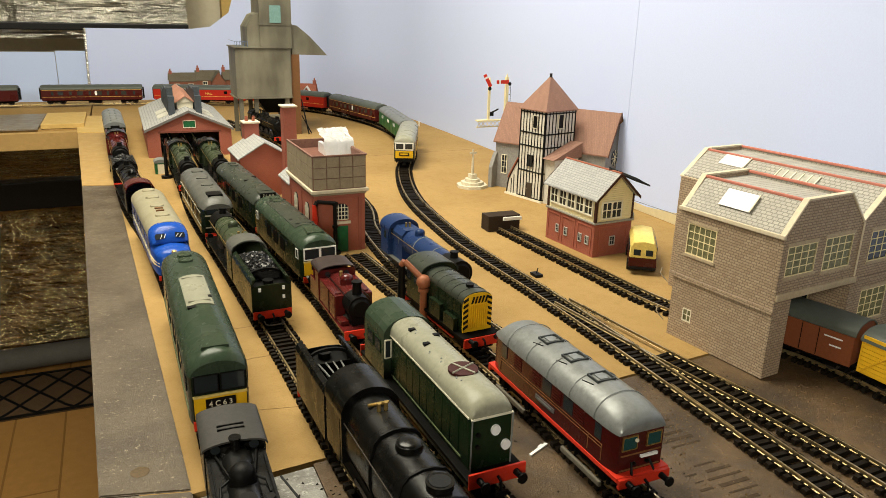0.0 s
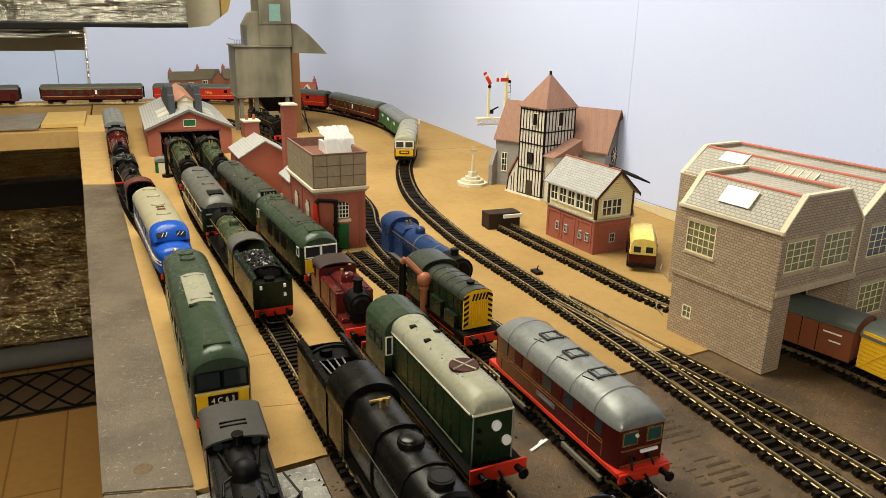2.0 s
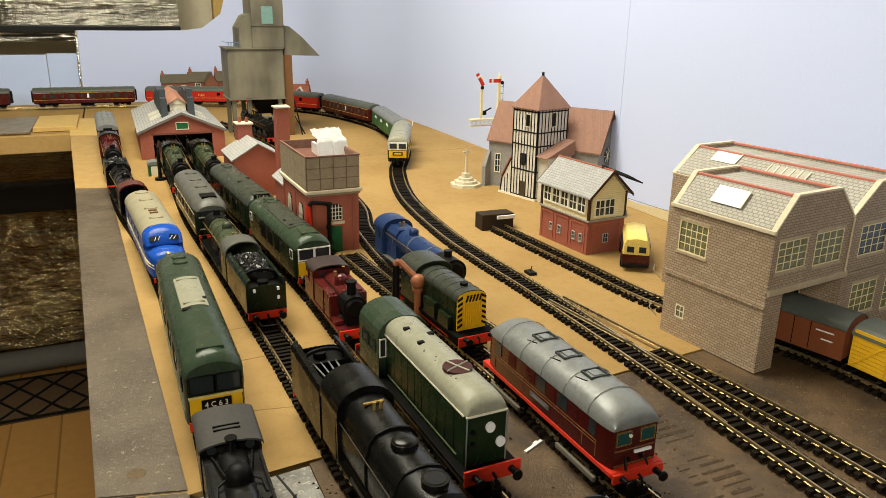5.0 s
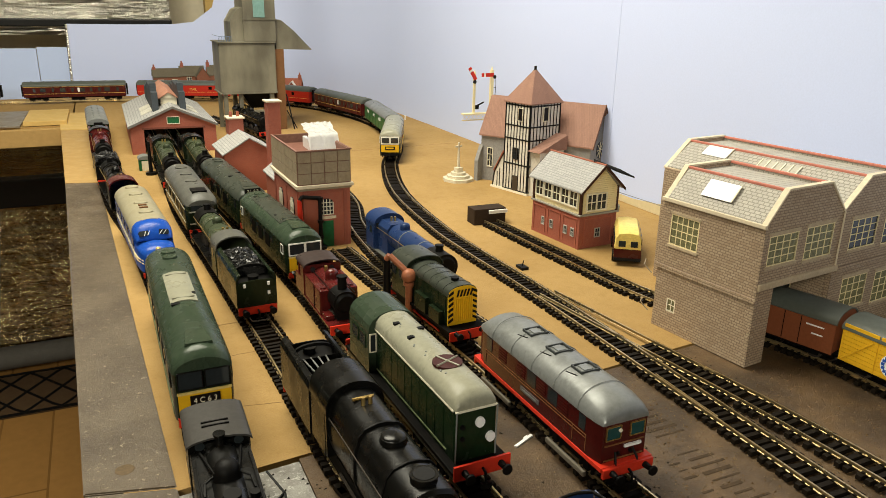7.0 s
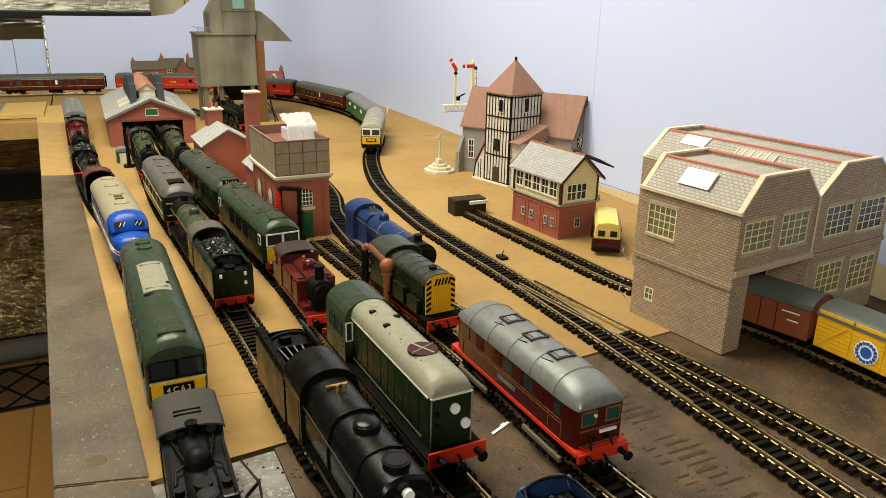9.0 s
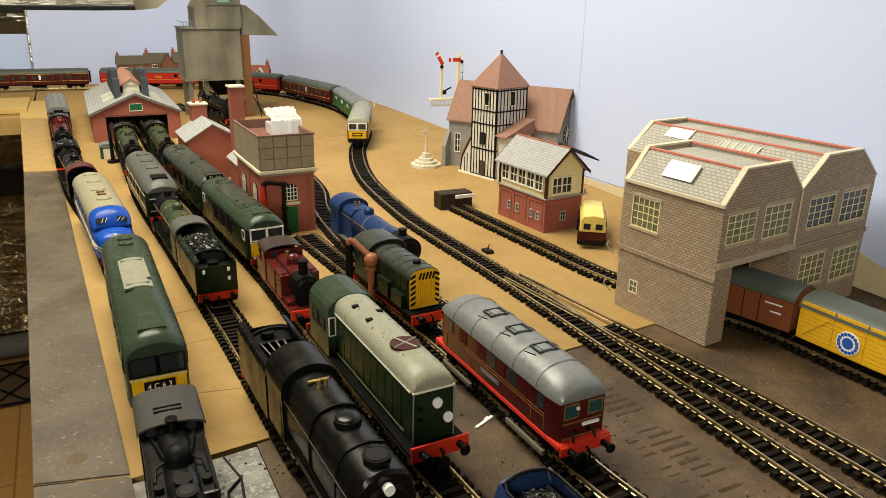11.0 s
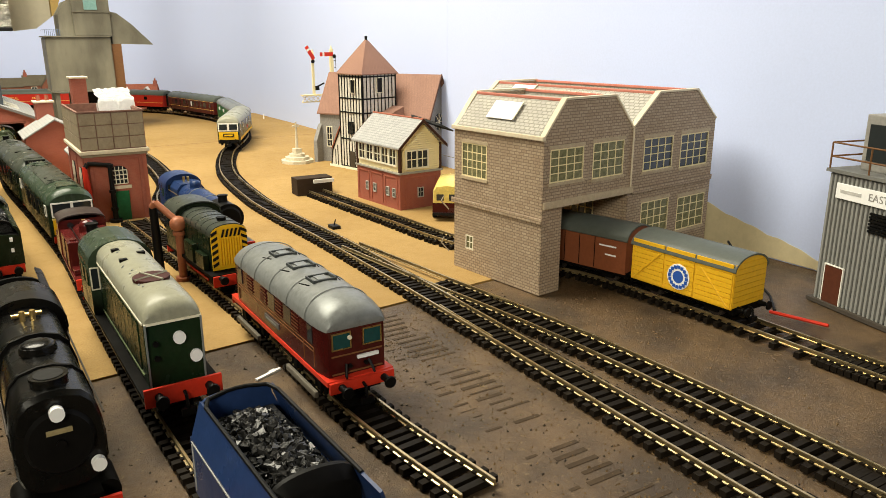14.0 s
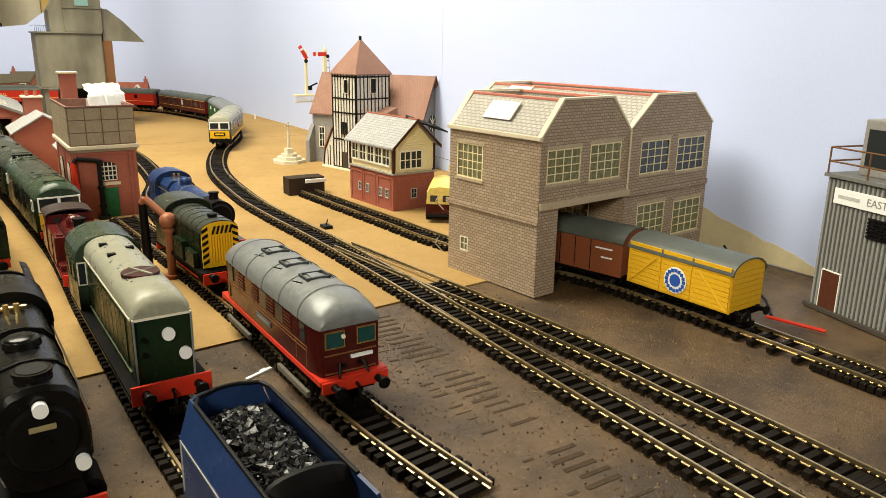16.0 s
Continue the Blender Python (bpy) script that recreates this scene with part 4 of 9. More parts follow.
    # nave, its ridge running down the hillside past the tower
    built = set(c.children)
    n = part("nave_wall", bb(0.042, 0.102, -0.050, 0.124, 0.0, 0.070), STONEGREY, c, "grey rubble stone nave")
    for y, m in ((-0.050, STONEGREY), (0.122, STONEGREY)):
        bm = bmesh.new()
        prism(bm, [(0.042, 0.070), (0.102, 0.070), (0.072, 0.117)], "y", y, y + 0.002)
        part("nave_gable", bm, m, c)
    for s in (-1, 1):
        bm = bmesh.new()
        a, b = (0.072 + s * 0.0335, 0.0655), (0.072, 0.1195)
        prism(bm, [a, b, (b[0], b[1] + 0.0018), (a[0], a[1] + 0.0018)], "y", -0.0545, 0.1265)
        part("nave_roof", bm, ROOFTILE, c)
        bm = bmesh.new()
        prism(bm, [(a[0], a[1] - 0.001), (b[0], b[1] - 0.001), (b[0], b[1] + 0.0026), (a[0], a[1] + 0.0026)], "y", -0.0556, -0.0546)
        part("bargeboard", bm, mat("dark_brown_barge", (0.10, 0.045, 0.03), 0.7), c)
    for y in (-0.035, 0.104):
        window(c, y, y + 0.008, 0.022, 0.048, 2, 3, PALECREAM, GLASS, "y", 0.0418, bar=0.0006)
    bm = bmesh.new()
    rod(bm, (0.072, -0.0508, 0.060), (0.072, -0.0495, 0.060), 0.011, n=18)
    part("rose_window", bm, GLASS, c)
    for i in range(4):
        bm = bmesh.new()
        a = math.pi * i / 4
        rod(bm, (0.072 + 0.011 * math.cos(a), -0.051, 0.060 + 0.011 * math.sin(a)), (0.072 - 0.011 * math.cos(a), -0.051, 0.060 - 0.011 * math.sin(a)), 0.0005, n=5)
        part("tracery", bm, PALECREAM, c)
    for y in (0.1205,):
        bm = bmesh.new()
        prism(bm, [(0.028, 0), (0.042, 0), (0.042, 0.052), (0.037, 0.046), (0.028, 0.030)], "y", y, y + 0.006)
        part("buttress", bm, STONEGREY, c)
    hinge = Vector((0.055, 0.040, 0))
    turn = Matrix.Translation(hinge) @ pose(0, 0, 0, 0, 0, 17) @ Matrix.Translation(-hinge)
    for ob in set(c.children) - built:
        ob.matrix_local = turn


build_church()


def build_water_tower():
    w = stand("water_tower", 0.3935, 0.911, 1, (1.02, 1.06, 1.04), "red brick water tower with grey panelled tank", "water tower")
    W, D, B, T = 0.057, 0.108, 0.0695, 0.106
    part("brick_base", bb(0, W, 0, D, 0, B - 0.002), REDCARD, w)
    bm = bmesh.new()
    for a, b, c, d in ((0.004, W - 0.004, 0.060, 0.0625), (0.004, 0.0075, 0.0, 0.060), (W - 0.0075, W - 0.004, 0, 0.060)):
        box(bm, a, b, -0.001, 0, c, d)
    part("pilaster", bm, REDBRICK, w)
    bm = bmesh.new()
    for a, b, c, d in ((0.004, 0.104, 0.060, 0.0625), (0.004, 0.008, 0.0, 0.060), (0.050, 0.054, 0, 0.060), (0.100, 0.104, 0, 0.06)):
        box(bm, -0.001, 0, a, b, c, d)
    part("pilaster", bm, REDBRICK, w)
    part("cornice", bb(-0.0035, W + 0.0035, -0.0035, D + 0.0035, B - 0.003, B + 0.0005, bev=0.0006), CREAMTRIM, w)
    part("cornice", bb(-0.0015, W + 0.0015, -0.0015, D + 0.0015, B - 0.0055, B - 0.003), TANKGREY, w)
    # tank walls
    bm = bmesh.new()
    for a, b, c, d in ((-0.001, W + 0.001, -0.001, 0.001), (-0.001, W + 0.001, D - 0.001, D + 0.001), (-0.001, 0.001, 0.001, D - 0.001), (W - 0.001, W + 0.001, 0.001, D - 0.001)):
        box(bm, a, b, c, d, B + 0.0005, T)
    part("tank_wall", bm, TANKRIB, w)
    part("tank_floor", bb(0.001, W - 0.001, 0.001, D - 0.001, B + 0.0005, T - 0.010), mat("tank_inside", (0.16, 0.07, 0.05), 0.8), w)
    rows, z0, dz = 3, B + 0.0012, (T - B - 0.002) / 3
    for j in range(rows):
        for i in range(4):
            u0 = -0.0008 + i * (W + 0.0016) / 4
            u1 = u0 + (W + 0.0016) / 4
            part("panel", bb(u0 + 0.0004, u1 - 0.0004, -0.0018, -0.001, z0 + j * dz + 0.0003, z0 + (j + 1) * dz - 0.0004, bev=0.0003), TANKGREY, w)
        for i in range(7):
            u0 = -0.0008 + i * (D + 0.0016) / 7
            u1 = u0 + (D + 0.0016) / 7
            part("panel", bb(-0.0018, -0.001, u0 + 0.0004, u1 - 0.0004, z0 + j * dz + 0.0003, z0 + (j + 1) * dz - 0.0004, bev=0.0003), TANKGREY, w)
    part("rim", bb(-0.0022, W + 0.0022, -0.0022, 0.0, T - 0.0005, T + 0.0008), TANKRIB, w)
    part("rim", bb(-0.0022, 0.0, 0.0, D, T - 0.0005, T + 0.0008), TANKRIB, w)
    part("rim", bb(W, W + 0.0022, 0.0, D, T - 0.0005, T + 0.0008), TANKRIB, w)
    # door and arched windows
    d = part("door", bb(0.0245, 0.037, -0.0012, 0, 0.0005, 0.029), DOORGREEN, w, "bright green door")
    part("lintel", bb(0.021, 0.040, -0.0016, 0, 0.0315, 0.0345), CREAMTRIM, w)
    def arched(face, u, z, ww, h):
        bm = bmesh.new()
        pts = [(u, z), (u + ww, z), (u + ww, z + h * 0.75)] + [(u + ww / 2 + ww / 2 * math.cos(a), z + h * 0.75 + h * 0.25 * math.sin(a)) for a in np.linspace(0.3, math.pi - 0.3, 7)] + [(u, z + h * 0.75)]
        prism(bm, pts, "y" if face == "x" else "x", -0.0012, -0.0002)
        o = part("window", bm, GLASS, w)
        for i in range(5):
            bm = bmesh.new()
            v = u + ww * i / 4
            top = z + h * (0.76 if i in (0, 4) else 0.96)
            box(bm, v - 0.0004, v + 0.0004, -0.0018, -0.0012, z, top) if face == "x" else box(bm, -0.0018, -0.0012, v - 0.0004, v + 0.0004, z, top)
            part("glazing_bar", bm, PALECREAM, o)
        for j in range(4):
            bm = bmesh.new()
            v = z + h * 0.75 * j / 3
            box(bm, u, u + ww, -0.0017, -0.0012, v - 0.0004, v + 0.0004) if face == "x" else box(bm, -0.0017, -0.0012, u, u + ww, v - 0.0004, v + 0.0004)
            part("glazing_bar", bm, PALECREAM, o)
    arched("x", 0.0225, 0.0365, 0.0145, 0.0175)
    arched("y", 0.020, 0.030, 0.013, 0.022)
    arched("y", 0.068, 0.030, 0.013, 0.022)
    # crumpled white plastic over the tank
    bm = bmesh.new()
    n = 26
    grid = []
    for j in range(n + 1):
        grid.append([])
        for i in range(n + 1):
            u, v = i / n, j / n
            z = 0.009 + 0.014 * v - 0.016 * max(0, 0.25 - v) * 4 + 0.0022 * (0.5 - abs(noise.noise(Vector((u * 5, v * 5, 1.5))))) + 0.0013 * (0.5 - abs(noise.noise(Vector((u * 11, v * 11, 4)))))
            grid[-1].append(bm.verts.new((0.410 + 0.034 * u + 0.004 * noise.noise(Vector((u * 4, v * 4, 9))), 0.912 + 0.040 * v, T - 0.002 + z)))
    for a, b in zip(grid, grid[1:]):
        for i in range(n):
            bm.faces.new((a[i], a[i + 1], b[i + 1], b[i]))
    bmesh.ops.solidify(bm, geom=bm.faces[:], thickness=0.0003)
    box(bm, 0.412, 0.416, 0.922, 0.955, T - 0.0105, T + 0.006)
    tagged(to_plan(part("plastic_bag", bm, PLASTIC, None)), "crumpled white plastic bag stuffed in the tank top", "bag")
    # brick huts and chimneys behind
    def hut(name, x, y, W2, D2, e, r, label):
        h = site(name, x, y, 0, 1, label, "hut")
        part("brick_wall", bb(0, W2, 0, D2, 0, e), REDCARD, h)
        bm = bmesh.new()
        prism(bm, [(0, e), (W2, e), (W2 / 2, r)], "y", 0, D2)
        part("gable", bm, REDCARD, h)
        for s in (-1, 1):
            bm = bmesh.new()
            a, b = (W2 / 2 + s * (W2 / 2 + 0.003), e - 0.002), (W2 / 2, r)
            prism(bm, [a, b, (b[0], b[1] + 0.0018), (a[0], a[1] + 0.0018)], "y", -0.003, D2 + 0.003)
            part("roof_slope", bm, GREYSLATE, h)
        return h
    hut("brick_hut", 0.350, 1.145, 0.068, 0.08, 0.056, 0.077, "red brick hut with grey slate gable roof")
    hut("lean_to", 0.388, 1.0, 0.034, 0.05, 0.052, 0.066, "small red brick lean-to with slate roof")
    def chimney(x, y, w2, z, label):
        c = site("chimney", x, y, 0, 2, label, "chimney")
        part("shaft", bb(-w2, w2, -w2, w2, 0, z), REDBRICK, c)
        part("cap", bb(-w2 - 0.002, w2 + 0.002, -w2 - 0.002, w2 + 0.002, z, z + 0.0025, bev=0.0006), CREAMTRIM, c)
        return c
    chimney(0.414, 1.125, 0.0085, 0.130, "tall square red brick chimney with pale cap")
    c = chimney(0.379, 1.228, 0.0105, 0.094, "square red brick chimney with two pots")
    for s in (-1, 1):
        part("chimney_pot", rod(bmesh.new(), (s * 0.005, 0, 0.0965), (s * 0.005, 0, 0.104), 0.0026, 0.002), REDTILE, c, "", True)


build_water_tower()


def build_coaling_tower():
    c = site("coaling_tower", 0.421, 1.64, 0, 0, "tall stained grey concrete coaling tower on legs", "coaling tower")
    W, D = 0.110, 0.085
    bm = bmesh.new()
    loft(bm, [[(x, y, z) for x, y in ((0.0, 0), (W, 0), (W, D), (0.0, D))] for z in (0.080, 0.181)])
    bmesh.ops.bevel(bm, geom=bm.edges[:], offset=0.0015, segments=2, affect="EDGES")
    part("bunker", bm, CONCRETE, c)
    part("ledge", bb(-0.002, W + 0.001, -0.002, D, 0.0785, 0.081), CONCRETE, c)
    part("ledge", bb(-0.003, W + 0.001, -0.003, D, 0.1805, 0.183), CONCRETE, c)
    bm = bmesh.new()
    prism(bm, [(0.026, 0.183), (0.050, 0.183), (0.050, 0.250), (0.040, 0.246), (0.026, 0.222)], "y", 0.004, D - 0.004)
    part("hoist_house", bm, CONCRETE, c)
    part("hoist_house", bb(0.050, 0.113, 0.0, D, 0.183, 0.40, bev=0.001), CONCRETE, c)
    part("belt", bb(0.049, 0.114, -0.0012, D + 0.001, 0.226, 0.229), CONCRETE, c)
    part("window", bb(0.070, 0.092, -0.0012, 0.0, 0.231, 0.265), mat("green_tinted_window", (0.16, 0.28, 0.26), 0.25), c)
    bm = bmesh.new()
    prism(bm, [(0.1132, 0.168), (0.186, 0.166), (0.150, 0.205), (0.125, 0.226), (0.1132, 0.228)], "y", 0.006, D - 0.010)
    part("tipping_hood", bm, CONCRETE, c)
    part("hoist_column", bb(0.1105, 0.128, 0.006, D - 0.01, 0, 0.168), RUST, c)
    for x in (0.004, 0.034, 0.096):
        for y in (0.003, D - 0.012):
            part("leg", bb(x, x + 0.008, y, y + 0.008, 0, 0.080), CONCRETE, c)
    bm = bmesh.new()
    loft(bm, [[(x, y, 0.0788) for x, y in ((0.040, 0.008), (W - 0.004, 0.008), (W - 0.004, D - 0.008), (0.040, D - 0.008))], [(x, y, 0.045) for x, y in ((0.062, 0.03), (0.088, 0.03), (0.088, 0.055), (0.062, 0.055))]])
    part("hopper", bm, SOOT, c)
    part("cross_beam", bb(0.034, W, 0.002, 0.008, 0.036, 0.044), CONCRETE, c)
    bm = bmesh.new()
    tube(bm, [(0.130, 0.01, 0.075), (0.142, 0.0, 0.0)], 0.0014)
    tube(bm, [(0.130, 0.01, 0.04), (0.150, 0.01, 0.0)], 0.0012)
    part("stay", bm, BLACK, c)
    bm = bmesh.new()
    for i in range(9):
        rod(bm, (0.001 + 0.003 * i, -0.001, 0.183), (0.001 + 0.003 * i, -0.001, 0.194), 0.0004, n=5)
    tube(bm, [(0.0, -0.001, 0.194), (0.026, -0.001, 0.194)], 0.0005)
    tube(bm, [(0.0, -0.001, 0.194), (0.0, 0.07, 0.194)], 0.0005)
    part("railing", bm, mat("blue_grey_rail", (0.1, 0.15, 0.25), 0.5), c)


build_coaling_tower()


def build_engine_shed():
    s = site("engine_shed", 0.243, 1.465, 0, -0.5, "red brick two-road engine shed with grey roof and smoke vents", "engine shed")
    W, D, E, R = 0.139, 0.30, 0.050, 0.081
    part("side_wall", bb(0, 0.004, 0.004, D, 0, E), REDCARD, s)
    part("side_wall", bb(W - 0.004, W, 0.004, D, 0, E), REDCARD, s)
    part("rear_wall", bb(0.004, W - 0.004, D - 0.004, D, 0, E), REDCARD, s)
    for x in (0, W - 0.021):
        part("front_pier", bb(x, x + 0.021, 0, 0.004, 0, 0.0445), REDBRICK, s)
    bm = bmesh.new()
    prism(bm, [(0, 0.0445), (W, 0.0445), (W, E), (W / 2, R), (0, E)], "y", 0, 0.004)
    part("front_gable", bm, REDBRICK, s)
    part("lintel", bb(0.018, W - 0.018, -0.001, 0.0, 0.0435, 0.0465), mat("dark_lintel", (0.18, 0.06, 0.04), 0.8), s)
    window(s, 0.060, 0.079, 0.053, 0.064, 1, 1, PALECREAM, DOORGREEN, "x", -0.0002)
    inside = mat("shed_inside", (0.05, 0.04, 0.035), 0.9)
    for sx in (-1, 1):
        a, b = (W / 2 + sx * (W / 2 + 0.004), E - 0.0025), (W / 2, R)
        bm = bmesh.new()
        prism(bm, [a, b, (b[0], b[1] + 0.0018), (a[0], a[1] + 0.0018)], "y", -0.004, D + 0.003)
        part("roof_slope", bm, GREYSLATE, s)
        bm = bmesh.new()
        prism(bm, [(a[0], a[1] - 0.002), (b[0], b[1] - 0.002), (b[0], b[1] + 0.0024), (a[0], a[1] + 0.0024)], "y", -0.0052, -0.004)
        part("bargeboard", bm, mat("grey_barge", (0.16, 0.15, 0.14), 0.6), s)
        # glazed panels
        for y in (0.05, 0.10):
            f0, f1 = 0.35, 0.75
            p = [(a[0] + (b[0] - a[0]) * f, a[1] + (b[1] - a[1]) * f + 0.0019) for f in (f0, f1)]
            bm = bmesh.new()
            prism(bm, [p[0], p[1], (p[1][0], p[1][1] + 0.0008), (p[0][0], p[0][1] + 0.0008)], "y", y, y + 0.042)
            part("rooflight", bm, mat("dusty_rooflight", (0.52, 0.50, 0.42), 0.5), s)
    for k, x in enumerate((0.040, 0.085)):
        bm = bmesh.new()
        prism(bm, [(0.03, 0.060), (0.26, 0.060), (0.26, 0.094), (0.21, 0.094), (0.21, 0.103), (0.16, 0.103), (0.16, 0.112), (0.07, 0.112), (0.07, 0.118), (0.05, 0.118), (0.05, 0.104), (0.03, 0.104)], "x", x, x + 0.010)
        part("smoke_vent", bm, mat("slate_blue_vent", (0.055, 0.065, 0.075), 0.6), s)
    part("clerestory", bb(0.056, 0.083, 0.06, 0.27, 0.074, 0.090), PALECREAM, s)
    for sx in (-1, 1):
        a, b = (W / 2 + sx * 0.0175, 0.0885), (W / 2, 0.1005)
        bm = bmesh.new()
        prism(bm, [a, b, (b[0], b[1] + 0.0015), (a[0], a[1] + 0.0015)], "y", 0.055, 0.275)
        part("clerestory_roof", bm, mat("pink_card_roof", (0.45, 0.22, 0.15), 0.7), s)
    bm = bmesh.new()
    prism(bm, [(0.056, 0.090), (0.083, 0.090), (W / 2, 0.0995)], "y", 0.058, 0.27)
    part("clerestory_gable", bm, PALECREAM, s)
    # lamp hut and post beside the door
    h = site("lamp_hut", 0.247, 1.33, 0, 0, "small green lamp hut with curved grey roof", "hut")
    part("wall", bb(0, 0.018, 0, 0.02, 0, 0.018), DOORGREEN, h)
    bm = bmesh.new()
    prism(bm, [(-0.001, 0.018), (0.019, 0.018)] + [(0.009 + 0.010 * math.cos(a), 0.018 + 0.006 * math.sin(a)) for a in np.linspace(0, math.pi, 9)], "y", -0.001, 0.021)
    part("roof", bm, ROOFGREY, h)
    part("door_frame", bb(0.004, 0.014, -0.0006, 0, 0, 0.016), PALECREAM, h)
    crane = site("water_crane", 0.262, 1.30, 0, 0, "black water crane with round base", "water crane")
    bm = bmesh.new()
    rod(bm, (0, 0, 0.0), (0, 0, 0.004), 0.008, n=16)
    part("base", bm, BLACK, crane)
    bm = bmesh.new()
    rod(bm, (0, 0, 0.004), (0, 0, 0.052), 0.0028, 0.0022)
    part("post", bm, BLACK, crane)


build_engine_shed()


def build_houses():
    def house(x, y, rz, W, D, e, r, label, wall=DARKBRICK, roof=None, ridge="x", wins=(), chims=()):
        h = site("house", x, y, 0, rz, label, "house", "far houses")
        part("wall", bb(0, W, 0, D, 0, e), wall, h)
        roof = roof or mat("brown_slate", (0.13, 0.11, 0.075), 0.75, var=0.25, scale=600)
        if ridge == "x":
            for x2 in (0, W - 0.002):
                bm = bmesh.new()
                prism(bm, [(0, e), (D, e), (D / 2, r)], "x", x2, x2 + 0.002)
                part("gable", bm, wall, h)
            for s in (-1, 1):
                a, b = (D / 2 + s * (D / 2 + 0.002), e - 0.001), (D / 2, r)
                bm = bmesh.new()
                prism(bm, [a, b, (b[0], b[1] + 0.0015), (a[0], a[1] + 0.0015)], "x", -0.002, W + 0.002)
                part("roof", bm, roof, h)
        else:
            bm = bmesh.new()
            prism(bm, [(0, e), (W, e), (W / 2, r)], "y", 0, D)
            part("gable", bm, wall, h)
            for s in (-1, 1):
                a, b = (W / 2 + s * (W / 2 + 0.002), e - 0.001), (W / 2, r)
                bm = bmesh.new()
                prism(bm, [a, b, (b[0], b[1] + 0.0015), (a[0], a[1] + 0.0015)], "y", -0.002, D)
                part("roof", bm, roof, h)
        for u, z, w2, h2 in wins:
            window(h, u, u + w2, z, z + h2, 2, 2, PALECREAM, GLASS, "x", -0.0004, bar=0.0008)
        for cx, cz in chims:
            part("chimney", bb(cx - 0.004, cx + 0.004, D / 2 - 0.004, D / 2 + 0.004, e, cz), REDBRICK, h)
            part("chimney_pot", rod(bmesh.new(), (cx, D / 2, cz), (cx, D / 2, cz + 0.006), 0.002), REDTILE, h)
        return h
    brown = DARKBRICK
    house(0.332, 2.262, 0, 0.070, 0.04, 0.056, 0.077, "brown brick terraced house with slate roof", wins=((0.012, 0.036, 0.012, 0.012), (0.048, 0.036, 0.012, 0.012)), chims=((0.004, 0.083),))
    house(0.402, 2.258, 0, 0.062, 0.045, 0.058, 0.083, "brown brick terraced house with slate roof", wins=((0.016, 0.040, 0.011, 0.014),), chims=((0.006, 0.092),))
    house(0.440, 2.235, 0, 0.034, 0.05, 0.056, 0.082, "red brick gabled house front", ridge="y", wins=(), chims=())
    house(0.474, 2.258, 0, 0.065, 0.04, 0.058, 0.083, "brown brick terraced house with slate roof", wins=((0.02, 0.038, 0.012, 0.012),), chims=((0.002, 0.092), (0.030, 0.094)))
    h = house(0.595, 2.085, -24, 0.090, 0.045, 0.032, 0.060, "low red brick cottage with red tiled roof", REDBRICK, REDTILE, wins=((0.008, 0.006, 0.014, 0.013), (0.060, 0.008, 0.012, 0.014), (0.03, 0.018, 0.008, 0.008)), chims=((0.010, 0.066), (0.086, 0.070)))
    part("door", bb(0.040, 0.048, -0.0008, 0, 0, 0.018), DOORGREEN, h)
    bm = bmesh.new()
    prism(bm, [(0.052, 0.031), (0.086, 0.031), (0.069, 0.052)], "y", -0.006, 0.02)
    part("dormer_gable", bm, REDBRICK, h)
    for s in (-1, 1):
        bm = bmesh.new()
        a, b = (0.069 + s * 0.019, 0.0305), (0.069, 0.054)
        prism(bm, [a, b, (b[0], b[1] + 0.0022), (a[0], a[1] + 0.0022)], "y", -0.008, 0.02)
        part("bargeboard", bm, WHITE, h)
    window(h, 0.064, 0.074, 0.034, 0.042, 2, 2, WHITE, GLASS, "x", -0.0063)
    bush = bmesh.new()
    for i in range(240):
        p = Vector((random.gauss(0, 1), random.gauss(0, 1), random.gauss(0, 1))).normalized() * random.uniform(0.4, 1)
        c = (0.508 + p.x * 0.010, 2.246 + p.y * 0.006, 0.050 + p.z * 0.014)
        vs = [bush.verts.new((c[0] + random.uniform(-1, 1) * 0.002, c[1] + random.uniform(-1, 1) * 0.002, c[2] + random.uniform(-1, 1) * 0.002)) for _ in range(3)]
        bush.faces.new(vs)
    rod(bush, (0.508, 2.247, 0), (0.508, 2.247, 0.045), 0.0015)
    tagged(to_plan(part("bush", bush, mat("pale_foliage", (0.16, 0.17, 0.07), 0.8), None)), "small pale flowering bush by the house", "bush")


build_houses()


